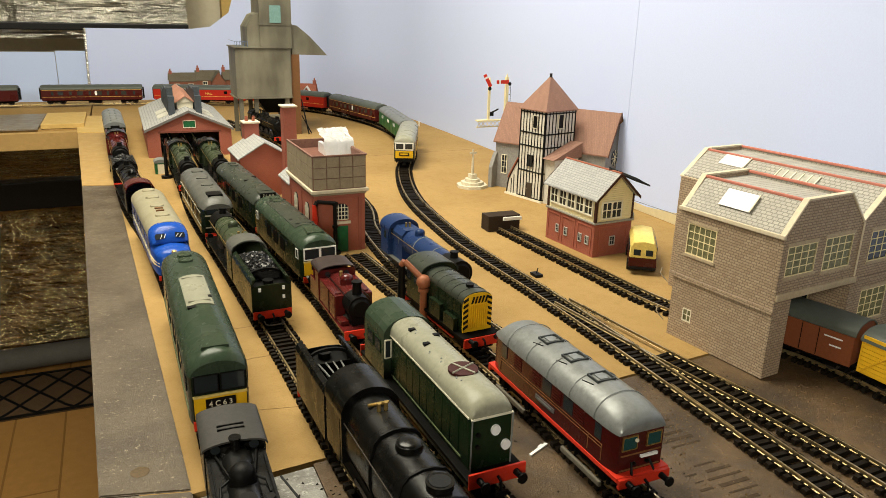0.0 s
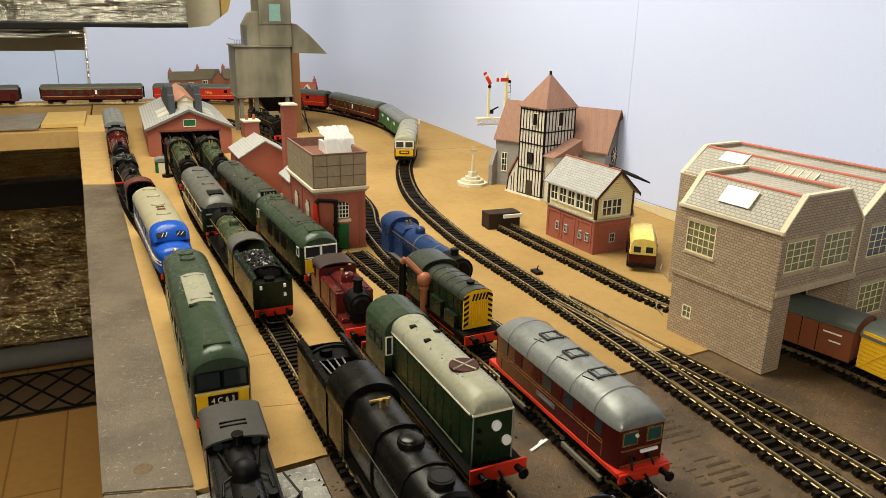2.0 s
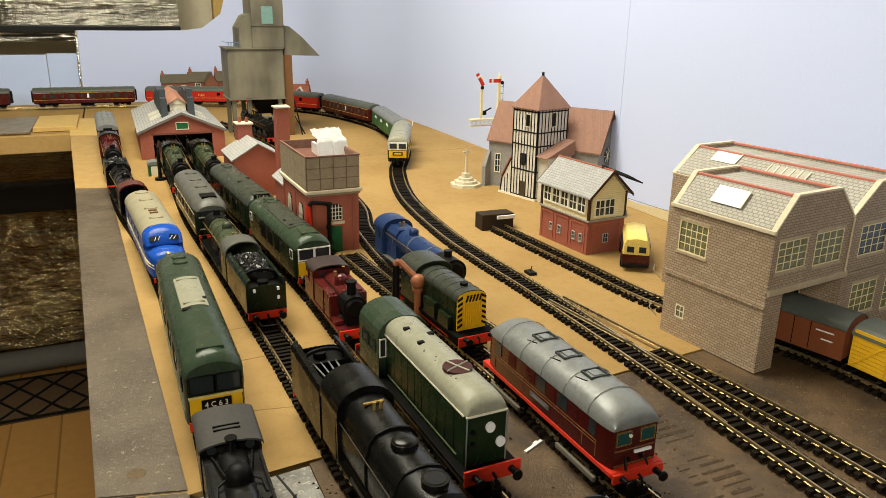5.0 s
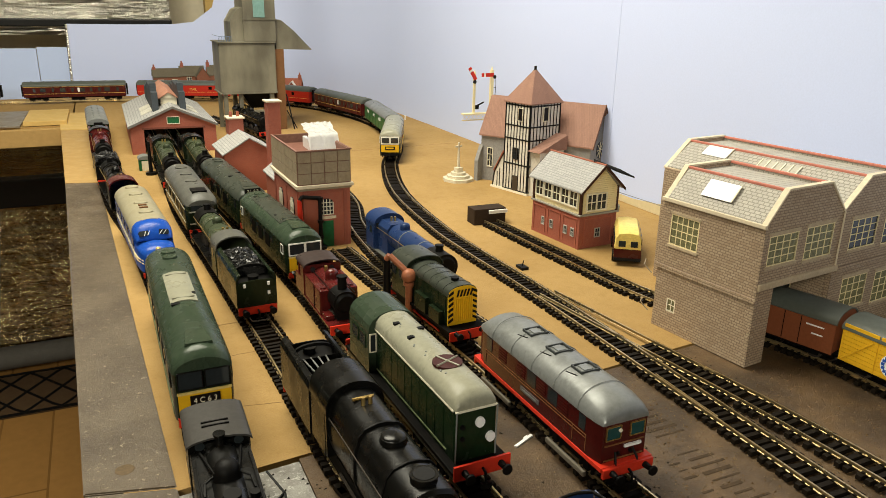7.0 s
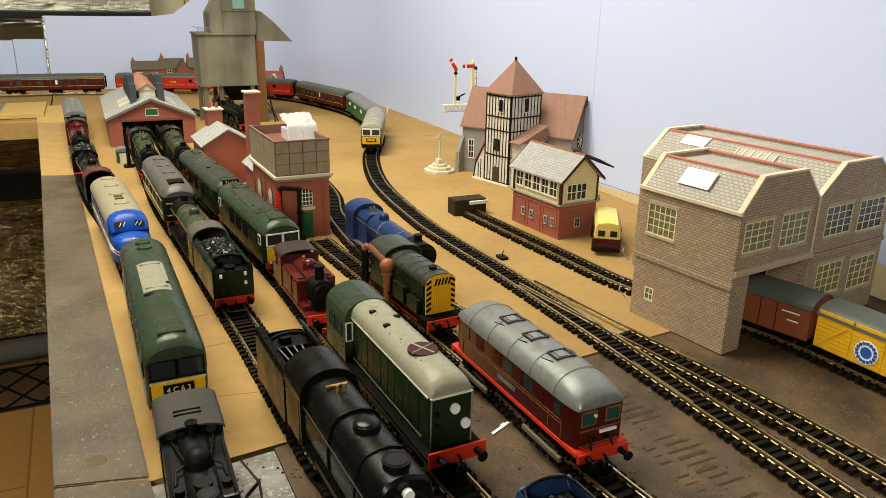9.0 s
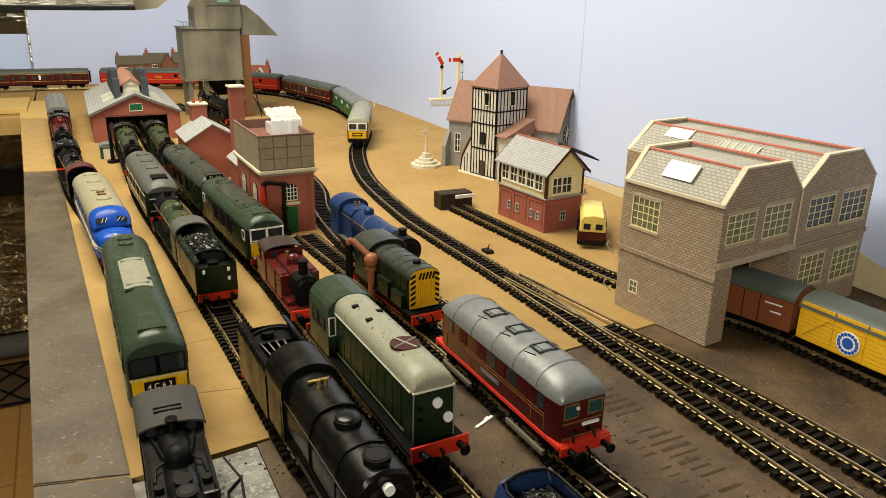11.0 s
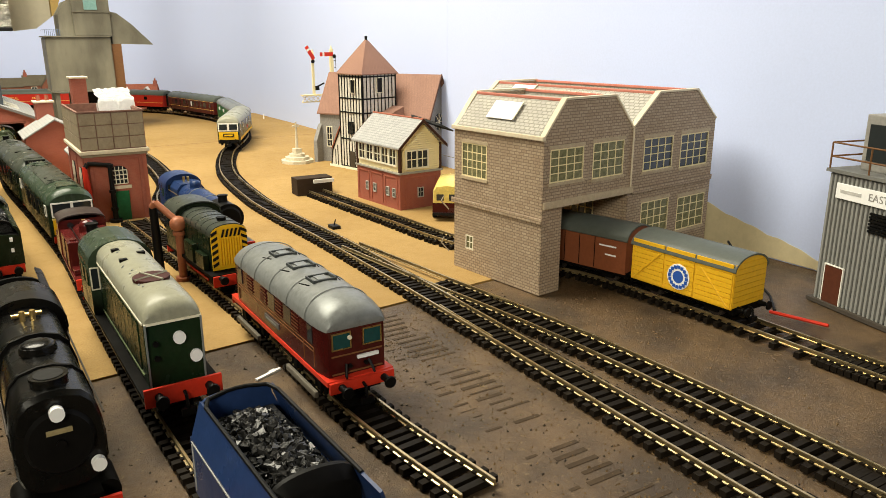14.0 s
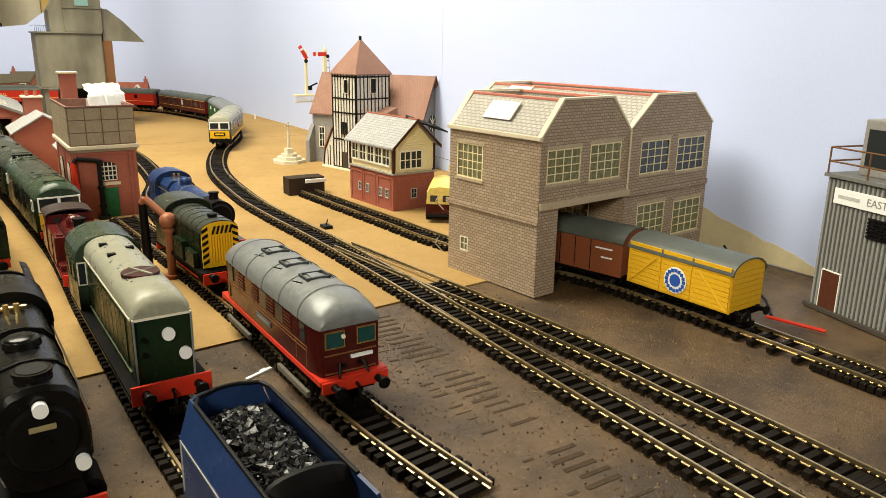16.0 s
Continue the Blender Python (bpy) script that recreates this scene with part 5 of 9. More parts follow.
def build_trackside():
    # war memorial cross
    m = stand("memorial_cross", 0.7085, 1.163, 8, (1.06, 1.06, 1.0), "pale stone memorial cross on octagonal steps", "memorial")
    ston = mat("pale_stone", (0.62, 0.56, 0.42), 0.75)
    for i, (r, z0, z1) in enumerate(((0.0235, 0, 0.0045), (0.0175, 0.0045, 0.009), (0.0115, 0.009, 0.0135))):
        bm = bmesh.new()
        rod(bm, (0, 0, z0), (0, 0, z1), r, r * 0.99, n=8)
        part("step", bm, ston, m)
    part("plinth", bb(-0.005, 0.005, -0.005, 0.005, 0.0135, 0.021, bev=0.0006), ston, m)
    bm = bmesh.new()
    rod(bm, (0, 0, 0.021), (0, 0, 0.060), 0.0022, 0.0013, n=8)
    part("shaft", bm, ston, m)
    part("cross_arm", bb(-0.0055, 0.0055, -0.001, 0.001, 0.0525, 0.0552), ston, m)
    # bracket signal
    s = stand("bracket_signal", 0.803, 1.239, 0, (1.06, 1.06, 1.08), "cream bracket semaphore signal with two red arms", "signal")
    part("main_post", bb(-0.0024, 0.0024, -0.0024, 0.0024, 0, 0.150), CREAM, s)
    part("doll_post", bb(-0.0320, -0.0285, -0.0015, 0.0015, 0.085, 0.146), CREAM, s)
    bm = bmesh.new()
    box(bm, -0.050, 0.004, -0.005, 0.005, 0.084, 0.086)
    box(bm, -0.050, 0.0, -0.001, 0.001, 0.0745, 0.076)
    for i in range(7):
        x = -0.049 + i * 0.007
        tube(bm, [(x, 0, 0.076), (x + 0.007, 0, 0.084)], 0.0005, 5)
        tube(bm, [(x + 0.007, 0, 0.076), (x, 0, 0.084)], 0.0005, 5)
    part("bracket", bm, CREAM, s)
    for x, z, tilt in ((-0.0302, 0.138, 58), (0.0, 0.143, 0)):
        arm = part("signal_arm", bb(-0.019, 0.002, -0.0026, -0.0019, -0.0028, 0.0028), BEAMRED, s, "red semaphore arm with white stripe")
        arm.matrix_local = pose(x, 0, z, 0, tilt, 0)
        part("stripe", bb(-0.015, -0.012, -0.0029, -0.0026, -0.0028, 0.0028), WHITE, arm)
        bm = bmesh.new()
        rod(bm, (0.0038, -0.003, -0.003), (0.0038, -0.0015, -0.003), 0.0028, n=12)
        part("spectacle", bm, BLACK, arm)
        bm = bmesh.new()
        rod(bm, (x, 0, z + 0.006), (x, 0, z + 0.012), 0.0022, 0.0006, n=8)
        part("finial", bm, CREAM, s)
    bm = bmesh.new()
    box(bm, -0.0285, -0.0225, -0.003, 0.001, 0.092, 0.098)
    tube(bm, [(-0.0255, -0.001, 0.097), (-0.0135, -0.001, 0.102)], 0.0012)
    part("counterweight", bm, BLACK, s)
    bm = bmesh.new()
    for i in range(14):
        rod(bm, (0.0026, -0.003, 0.004 + i * 0.010), (0.0056, -0.003, 0.004 + i * 0.010), 0.0004, n=4)
    tube(bm, [(0.0056, -0.003, 0), (0.0056, -0.003, 0.14)], 0.0004)
    part("ladder", bm, BLACK, s)
    # buffer stop
    b = site("buffer_stop", 0.621, 0.890, 0, -2, "dark brown timber buffer stop with a white beam", "buffer stop")
    part("box", bb(-0.021, 0.021, -0.006, 0.014, 0, 0.0195, bev=0.0006), mat("creosoted_timber", (0.035, 0.022, 0.013), 0.8), b)
    part("beam", bb(-0.002, 0.022, -0.0085, -0.006, 0.0135, 0.0175), WHITE, b)
    # delivery bus
    v = site("small_bus", 0.690, 0.712, 0.0, -36, "small yellow and maroon vintage bus seen from behind", "bus")
    bm = bmesh.new()
    loft(bm, [[(x, y, z) for x, z in ((-0.0135, 0.006), (0.0135, 0.006), (0.0135, 0.018), (-0.0135, 0.018))] for y in (-0.014, 0.060)])
    part("lower_body", bm, MAROON, v)
    bm = bmesh.new()
    prof = [(-0.0133, 0.018), (0.0133, 0.018), (0.0128, 0.030), (0.010, 0.0345), (0.0, 0.036), (-0.010, 0.0345), (-0.0128, 0.030)]
    loft(bm, [[(x * 0.95, -0.0142, 0.018 + (z - 0.018) * 0.93) for x, z in prof], [(x, -0.011, z) for x, z in prof], [(x, 0.045, z) for x, z in prof], [(x * 0.9, 0.050, 0.018 + (z - 0.018) * 0.8) for x, z in prof]])
    part("upper_body", bm, mat("bus_yellow", (0.75, 0.58, 0.16), 0.4), v, "", True)
    for x0, x1 in ((-0.0095, -0.0025), (0.0025, 0.0095)):
        part("window", bb(x0, x1, -0.0150, -0.0140, 0.0205, 0.0265), GLASS, v)
    for y0 in np.arange(-0.006, 0.036, 0.011):
        for s2 in (-1, 1):
            part("window", bb(s2 * 0.0136 - 0.0005, s2 * 0.0136 + 0.0005, float(y0), float(y0) + 0.008, 0.0205, 0.0275), GLASS, v)
    part("bonnet", bb(-0.008, 0.008, 0.050, 0.062, 0.008, 0.020, bev=0.001), MAROON, v)
    part("bumper", bb(-0.0135, 0.0135, -0.0158, -0.0142, 0.006, 0.0085), BLACK, v)
    for y in (0.002, 0.048):
        for s2 in (-1, 1):
            bm = bmesh.new()
            rod(bm, (s2 * 0.0125 - 0.002, y, 0.006), (s2 * 0.0125 + 0.0022, y, 0.006), 0.006, n=18)
            part("wheel", bm, SOOT, v)
    # water cranes
    c = site("water_crane", 0.407, 0.870, 0, 0, "black water crane with a red leather bag", "water crane")
    bm = bmesh.new()
    rod(bm, (0, 0, 0), (0, 0, 0.003), 0.006, n=14)
    rod(bm, (0, 0, 0.003), (0, 0, 0.058), 0.0024, 0.002)
    for z in (0.012, 0.03, 0.056):
        rod(bm, (0, 0, z), (0, 0, z + 0.003), 0.0033)
    part("post", bm, BLACK, c, "", True)
    bm = bmesh.new()
    tube(bm, [(0.001, 0, 0.058), (-0.019, 0, 0.061), (-0.022, 0, 0.056)], 0.0021, 10)
    part("arm", bm, BLACK, c, "", True)
    bm = bmesh.new()
    rod(bm, (-0.022, 0, 0.058), (-0.021, 0, 0.022), 0.0022, 0.0036)
    part("leather_bag", bm, BEAMRED, c, "", True)
    c = site("water_crane", 0.4215, 0.655, 0, 0, "copper brown water crane with a ball joint", "water crane")
    bm = bmesh.new()
    rod(bm, (0, 0, 0), (0, 0, 0.003), 0.0055, n=14)
    rod(bm, (0, 0, 0.003), (0, 0, 0.040), 0.0030, 0.0030)
    rod(bm, (0, 0, 0.036), (0, 0, 0.039), 0.0045)
    part("post", bm, COPPER, c, "", True)
    bm = bmesh.new()
    bmesh.ops.create_uvsphere(bm, u_segments=16, v_segments=10, radius=0.0062, matrix=Matrix.Translation((0, 0, 0.0445)))
    part("ball_joint", bm, COPPER, c, "", True)
    bm = bmesh.new()
    tube(bm, [(0, 0, 0.046), (-0.012, 0.012, 0.060), (-0.014, 0.014, 0.056)], 0.0026, 10)
    part("arm", bm, COPPER, c, "", True)
    bm = bmesh.new()
    rod(bm, (-0.0135, 0.014, 0.057), (-0.0125, 0.018, 0.0), 0.0028, 0.0036)
    part("leather_bag", bm, BLACK, c, "", True)
    # grey corrugated relay building
    g = stand("relay_building", 0.798, 0.395, -14, (1.03, 1.05, 1.03), "grey corrugated relay building with roof cabin and railing", "building")
    L2, D2, Z = 0.20, 0.055, 0.0895
    part("wall", bb(0.0012, D2, -L2, -0.0012, 0, Z), GREYSHEET, g)
    for i in range(60):
        y = -0.0015 - i * 0.0033
        part("corrugation", bb(0.0, 0.0014, y - 0.0016, y, 0.0008, Z - 0.001), GREYSHEET, g)
    for i in range(15):
        part("corrugation", bb(0.002 + i * 0.0035, 0.0036 + i * 0.0035, -0.0014, 0.0, 0.0008, Z - 0.001), GREYSHEET, g)
    part("roof_slab", bb(-0.0015, D2 + 0.001, -L2, 0.0012, Z, Z + 0.0022), mat("roof_felt", (0.17, 0.17, 0.16), 0.8), g)
    part("plinth", bb(-0.003, D2, -L2, 0.002, 0, 0.0025), mat("dark_plinth", (0.06, 0.05, 0.04), 0.8), g)
    d = part("door", bb(-0.0008, 0.0002, -0.0225, -0.0085, 0.0026, 0.028), mat("brown_door", (0.09, 0.028, 0.015), 0.5), g, "dark brown door")
    part("door_frame", bb(-0.0010, 0.0001, -0.0232, -0.0225, 0.0026, 0.0287), WHITE, d)
    part("door_frame", bb(-0.0010, 0.0001, -0.0085, -0.0078, 0.0026, 0.0287), WHITE, d)
    part("door_frame", bb(-0.0010, 0.0001, -0.0225, -0.0085, 0.028, 0.0287), WHITE, d)
    sg = part("sign", bb(-0.0012, -0.0002, -0.075, -0.0085, 0.0735, 0.0835, bev=0.0002), PAPER, g, "torn white paper name sign")
    writing("EAST PAS", 0.0066, mat("faded_print", (0.25, 0.24, 0.23), 0.7), sg, pose(-0.0013, -0.047, 0.0785, 90, 0, -90))
    part("print_bar", bb(-0.0014, -0.0012, -0.028, -0.012, 0.0775, 0.0795), mat("faded_print_bar", (0.5, 0.49, 0.47), 0.7), sg)
    for i in range(6):
        part("louvre", bb(-0.0012, 0.0, -0.060, -0.036, 0.057 + i * 0.0022, 0.0585 + i * 0.0022), BLACK, g)
    cb = part("roof_cabin", bb(0.012, D2 - 0.004, -0.10, -0.012, Z + 0.0022, Z + 0.038, bev=0.001), mat("cabin_grey", (0.28, 0.27, 0.25), 0.6), g)
    part("cabin_window", bb(0.0112, 0.0122, -0.040, -0.016, Z + 0.009, Z + 0.032), GLASS, cb)
    part("cabin_window", bb(0.0112, 0.0122, -0.068, -0.043, Z + 0.009, Z + 0.032), GLASS, cb)
    part("cabin_mullion", bb(0.0106, 0.0112, -0.043, -0.040, Z + 0.006, Z + 0.034), WHITE, cb)
    bm = bmesh.new()
    for y in (0.0, -0.03, -0.06, -0.09, -0.12):
        rod(bm, (0.0, y, Z + 0.002), (0.0, y, Z + 0.019), 0.0006, n=6)
    for z in (0.010, 0.019):
        tube(bm, [(0.05, 0.0, Z + z), (0.0, 0.0, Z + z), (0.0, -0.15, Z + z)], 0.0006)
    part("railing", bm, RUST, g)
    # cables, litter
    bm = bmesh.new()
    tube(bm, [(0.735, 0.385, 0.001), (0.752, 0.40, 0.003), (0.764, 0.425, 0.010), (0.77, 0.45, 0.028)], 0.0009)
    tagged(to_plan(part("cable", bm, BLACK, None)), "thin black cable lying by the building", "cable")
    bm = bmesh.new()
    tube(bm, [(0.760, 0.90, 0.036), (0.775, 0.87, 0.038), (0.80, 0.82, 0.030), (0.81, 0.78, 0.028), (0.80, 0.72, 0.030)], 0.0004)
    tagged(to_plan(part("cable", bm, mat("grey_wire", (0.2, 0.2, 0.22), 0.5), None)), "thin grey wire hanging along the backdrop", "cable")
    bm = bmesh.new()
    tube(bm, [(0.728, 0.384, 0.002), (0.737, 0.35, 0.002)], 0.0012)
    tagged(to_plan(part("rod", bm, BEAMRED, None)), "thin red rod lying on the ground", "rod")
    lit = thing("litter", 0.428, 0.482, 0, 25, "scrap of white litter on the muddy ground", "litter")
    part("scrap", bb(-0.009, 0.009, -0.0010, 0.0010, -0.0009, 0.0003), PAPER, lit)
    part("scrap", bb(0.002, 0.006, 0.0008, 0.002, -0.0009, 0.0004), PAPER, lit)
    # loose arm on the signal box roof, small ring with a hub and marker posts by the backdrop
    bm = bmesh.new()
    loft(bm, [[Vector(p) + Vector(o) * k for o in ((0, 0, -1), (0.6, 0.8, 0), (0, 0, 1), (-0.6, -0.8, 0))] for p, k in (((0.7085, 0.8135, 0.0985), 0.0018), ((0.728, 0.789, 0.0895), 0.0022), ((0.7385, 0.7765, 0.0842), 0.0008))])
    tagged(part("black_strip", bm, BLACK, None), "loose black strip resting on the slate roof", "strip")
    reel = thing("ring_with_hub", 0.838, 0.925, 0.0, 70, "small pale ring with a hub standing by the backdrop", "reel")
    bm = bmesh.new()
    ring = [(0.0034 * math.cos(a), 0, 0.0042 + 0.0034 * math.sin(a)) for a in np.linspace(0, 2 * math.pi, 15)]
    tube(bm, ring, 0.0008, 6)
    rod(bm, (0, -0.0015, 0.0042), (0, 0.0015, 0.0042), 0.0016, n=10)
    part("rim", bm, ROOFGREY, reel, "", True)
    for px, py in ((0.812, 2.262), (0.818, 2.168), (0.852, 1.99), (0.868, 1.788), (0.79, 2.305)):
        bm = bmesh.new()
        rod(bm, (0, 0, 0), (0, 0, 0.010), 0.0016, 0.0013, n=8)
        dome(bm, (0, 0, 0.010), 0.0018, 0.8, 8, 3)
        post = thing("marker_post", px, py, 0, 0, "tiny white marker post on the sand edge", "post", "marker posts by the backdrop")
        part("post", bm, WHITE, post, "", True)
    # old sleeper marks of a lifted track
    marks = bmesh.new()
    rng = random.Random(4)
    for i in range(44):
        y = 0.525 - i * 0.0072
        for off, w in ((0.520, 0.026),):
            if rng.random() < 0.85:
                a = rng.uniform(-0.4, 0.4)
                h = rng.uniform(0.0006, 0.0015)
                box(marks, off - w / 2 + rng.uniform(0, 0.006), off + w / 2 - rng.uniform(0, 0.008), y - h, y + h, -0.001, -0.00055)
                if rng.random() < 0.6:
                    box(marks, off - w / 2 - 0.012 + rng.uniform(0, 0.003), off - w / 2 - rng.uniform(0.002, 0.005), y - h + 0.001, y + h, -0.001, -0.00055)
    solid("sleeper_marks", marks, mat("old_bed_mark", (0.055, 0.035, 0.018), 0.7, var=0.4, scale=300), "faint marks of a lifted track", "marks")


build_trackside()


def crumbs(name, n, seed, area, m, size, label):
    """Loose crumbs strewn over a stretch of board."""
    rng = random.Random(seed)
    verts, faces = [], []
    for _ in range(n):
        x, y = rng.uniform(*area[0]), rng.uniform(*area[1])
        if noise.noise(Vector((x * 14, y * 14, seed))) < rng.uniform(-0.35, 0.35):
            continue
        k = size * rng.uniform(0.5, 1.6)
        t = rng.uniform(0, 6.3)
        i = len(verts)
        for q in range(3):
            verts.append((x + k * rng.uniform(0.6, 1.2) * math.cos(t + q * 2.1), y + k * rng.uniform(0.4, 1.0) * math.sin(t + q * 2.1), -0.001))
        verts.append((x, y, -0.0008 + k * 0.7))
        faces += [(i, i + 1, i + 3), (i + 1, i + 2, i + 3), (i + 2, i, i + 3)]
    me = bpy.data.meshes.new(name)
    me.from_pydata(verts, [], faces)
    me.materials.append(m)
    return tagged(new(name, me), label, "debris", "", "stuff")


crumbs("crumbs", 2600, 3, ((0.27, 0.62), (0.15, 0.54)), mat("dark_crumb", (0.035, 0.026, 0.018), 0.8), 0.0009, "dark earth crumbs on the muddy board")
crumbs("crumbs", 900, 4, ((0.27, 0.60), (0.15, 0.54)), mat("straw_crumb", (0.24, 0.165, 0.08), 0.8), 0.0007, "pale straw crumbs on the muddy board")
crumbs("crumbs", 500, 5, ((0.48, 0.56), (0.40, 0.53)), mat("pale_chip", (0.28, 0.20, 0.11), 0.7), 0.0008, "pale chips on the muddy board")
crumbs("crumbs", 1500, 8, ((0.50, 0.72), (0.18, 0.50)), mat("brown_crumb", (0.15, 0.095, 0.045), 0.8), 0.0010, "brown earth crumbs on the muddy board")
crumbs("crumbs", 1500, 12, ((0.48, 0.60), (0.16, 0.54)), mat("tan_crumb", (0.19, 0.12, 0.055), 0.7), 0.0008, "tan dust and crumbs round the lifted track")
crumbs("crumbs", 700, 9, ((0.46, 0.60), (0.30, 0.53)), mat("grey_grit", (0.18, 0.14, 0.09), 0.6), 0.0009, "grey grit on the muddy board")
crumbs("crumbs", 900, 6, ((0.20, 0.27), (0.20, 0.51)), mat("paint_flake", (0.55, 0.54, 0.50), 0.45), 0.0013, "pale paint flakes on the board strip")


# ---- railway vehicles: the near end lies at y = 0 and the vehicle runs away along +y ----
RT = RAIL_Z
SIDE = 0.0179


def wheelset(parent, y, r=0.0062):
    for s in (-1, 1):
        bm = bmesh.new()
        rod(bm, (s * 0.0072, y, RT + r), (s * 0.0096, y, RT + r), r, n=20)
        rod(bm, (s * 0.0066, y, RT + r), (s * 0.0073, y, RT + r), r + 0.0007, n=20)
        rod(bm, (s * 0.0095, y, RT + r), (s * 0.0102, y, RT + r), r * 0.25, n=10)
        part("wheel", bm, WHEELM, parent, "", True)


def bogie(parent, y, base=0.034, axles=2, m=None):
    m = m or FRAMEBLACK
    b = part("bogie", bb(-0.010, 0.010, y - 0.004, y + 0.004, RT + 0.004, RT + 0.011), m, parent)
    for s in (-1, 1):
        bm = bmesh.new()
        box(bm, s * 0.0128 - 0.001, s * 0.0128 + 0.001, y - base / 2 - 0.006, y + base / 2 + 0.006, RT + 0.0055, RT + 0.0095, bev=0.0004)
        for i in range(axles):
            yy = y - base / 2 + base * i / max(1, axles - 1)
            box(bm, s * 0.0138 - 0.0014, s * 0.0138 + 0.0014, yy - 0.0025, yy + 0.0025, RT + 0.004, RT + 0.0095, bev=0.0004)
            for k in (-1, 1):
                rod(bm, (s * 0.0140, yy + k * 0.0055, RT + 0.004), (s * 0.0140, yy + k * 0.0055, RT + 0.009), 0.0011, n=8)
        part("bogie_frame", bm, m, b)
    for i in range(axles):
        wheelset(b, y - base / 2 + base * i / max(1, axles - 1))
    return b


def buffers(parent, y, d, z=None, m=None):
    """Buffers at the end y, pointing along d (-1: the near end)."""
    z = z or RT + 0.0135
    for s in (-1, 1):
        bm = bmesh.new()
        rod(bm, (s * 0.0113, y, z), (s * 0.0113, y + d * 0.0045, z), 0.0019, 0.0016)
        rod(bm, (s * 0.0113, y + d * 0.0045, z), (s * 0.0113, y + d * 0.0068, z), 0.0010)
        rod(bm, (s * 0.0113, y + d * 0.0068, z), (s * 0.0113, y + d * 0.0078, z), 0.0031, 0.0028, n=16)
        part("buffer", bm, m or SOOT, parent, "", True)
    bm = bmesh.new()
    tube(bm, [(0, y, z), (0, y + d * 0.003, z - 0.001), (0, y + d * 0.004, z - 0.006)], 0.0008)
    box(bm, -0.003, 0.003, y + d * 0.004 - 0.0012, y + d * 0.004 + 0.0012, z - 0.009, z - 0.006)
    part("coupling", bm, SOOT, parent)


def roof_points(w, ze, zt, n=9, flat=1.0):
    return [(w * math.cos(a), ze + (zt - ze) * math.sin(a) ** flat) for a in np.linspace(0, math.pi, n)]


def body_and_roof(t, L, ze, zt, z0, side_m, roof_m, w=SIDE, round_end=0.006, taper=0.9, drop=0.55):
    """Sides with softly rounded ends, and a roof that falls a little towards both ends."""
    bm = bmesh.new()
    def sec(y, k):
        return [(-w * k, y, z0), (w * k, y, z0), (w * k, y, ze), (-w * k, y, ze)]
    loft(bm, [sec(0.0, taper), sec(round_end * 0.35, (1 + taper) / 2 + 0.02), sec(round_end, 1), sec(L - round_end, 1), sec(L - round_end * 0.35, (1 + taper) / 2 + 0.02), sec(L, taper)])
    part("body", bm, side_m, t, "", True)
    bm = bmesh.new()
    def rsec(y, k, d):
        return [(x * k, y, z) for x, z in roof_points(w + 0.0004, ze, ze + (zt - ze) * d, 13)]
    loft(bm, [rsec(0.0003, taper, drop), rsec(round_end * 0.4, (1 + taper) / 2 + 0.02, (1 + drop) / 2 + 0.08), rsec(round_end * 1.2, 1, 1), rsec(L - round_end * 1.2, 1, 1), rsec(L - round_end * 0.4, (1 + taper) / 2 + 0.02, (1 + drop) / 2 + 0.08), rsec(L - 0.0003, taper, drop)])
    return part("roof", bm, roof_m, t, "", True)


def side_panes(t, spans, z0, z1, m=GLASS, w=SIDE, name="window", sides=(-1, 1), frame=None):
    for s in sides:
        for y0, y1 in spans:
            o = part(name, bb(s * w - 0.0004, s * w + 0.0004, y0, y1, z0, z1), m, t)
            if frame:
                bm = bmesh.new()
                for a, b, c, d in ((y0 - 0.0005, y1 + 0.0005, z1, z1 + 0.0006), (y0 - 0.0005, y1 + 0.0005, z0 - 0.0006, z0), (y0 - 0.0005, y0, z0, z1), (y1, y1 + 0.0005, z0, z1)):
                    box(bm, s * w - 0.0006, s * w + 0.0006, a, b, c, d)
                part("window_frame", bm, frame, o)


def end_pane(t, x0, x1, y, z0, z1, m, name="window", thick=0.0007, frame=None, e=0.0006):
    o = part(name, bb(x0, x1, y - thick, y + 0.0004, z0, z1), m, t)
    if frame:
        bm = bmesh.new()
        for a, b, c, d in ((x0 - e, x1 + e, z1, z1 + e), (x0 - e, x1 + e, z0 - e, z0), (x0 - e, x0, z0, z1), (x1, x1 + e, z0, z1)):
            box(bm, a, b, y - thick - 0.0004, y, c, d)
        part("window_frame", bm, frame, o)
    return o


def vehicle(name, line, y0, y1, label, category, group="locomotives on shed"):
    x, y, rz, L = on_line(line, y0, y1)
    return thing(name, x, y, 0, rz, label, category, group), L


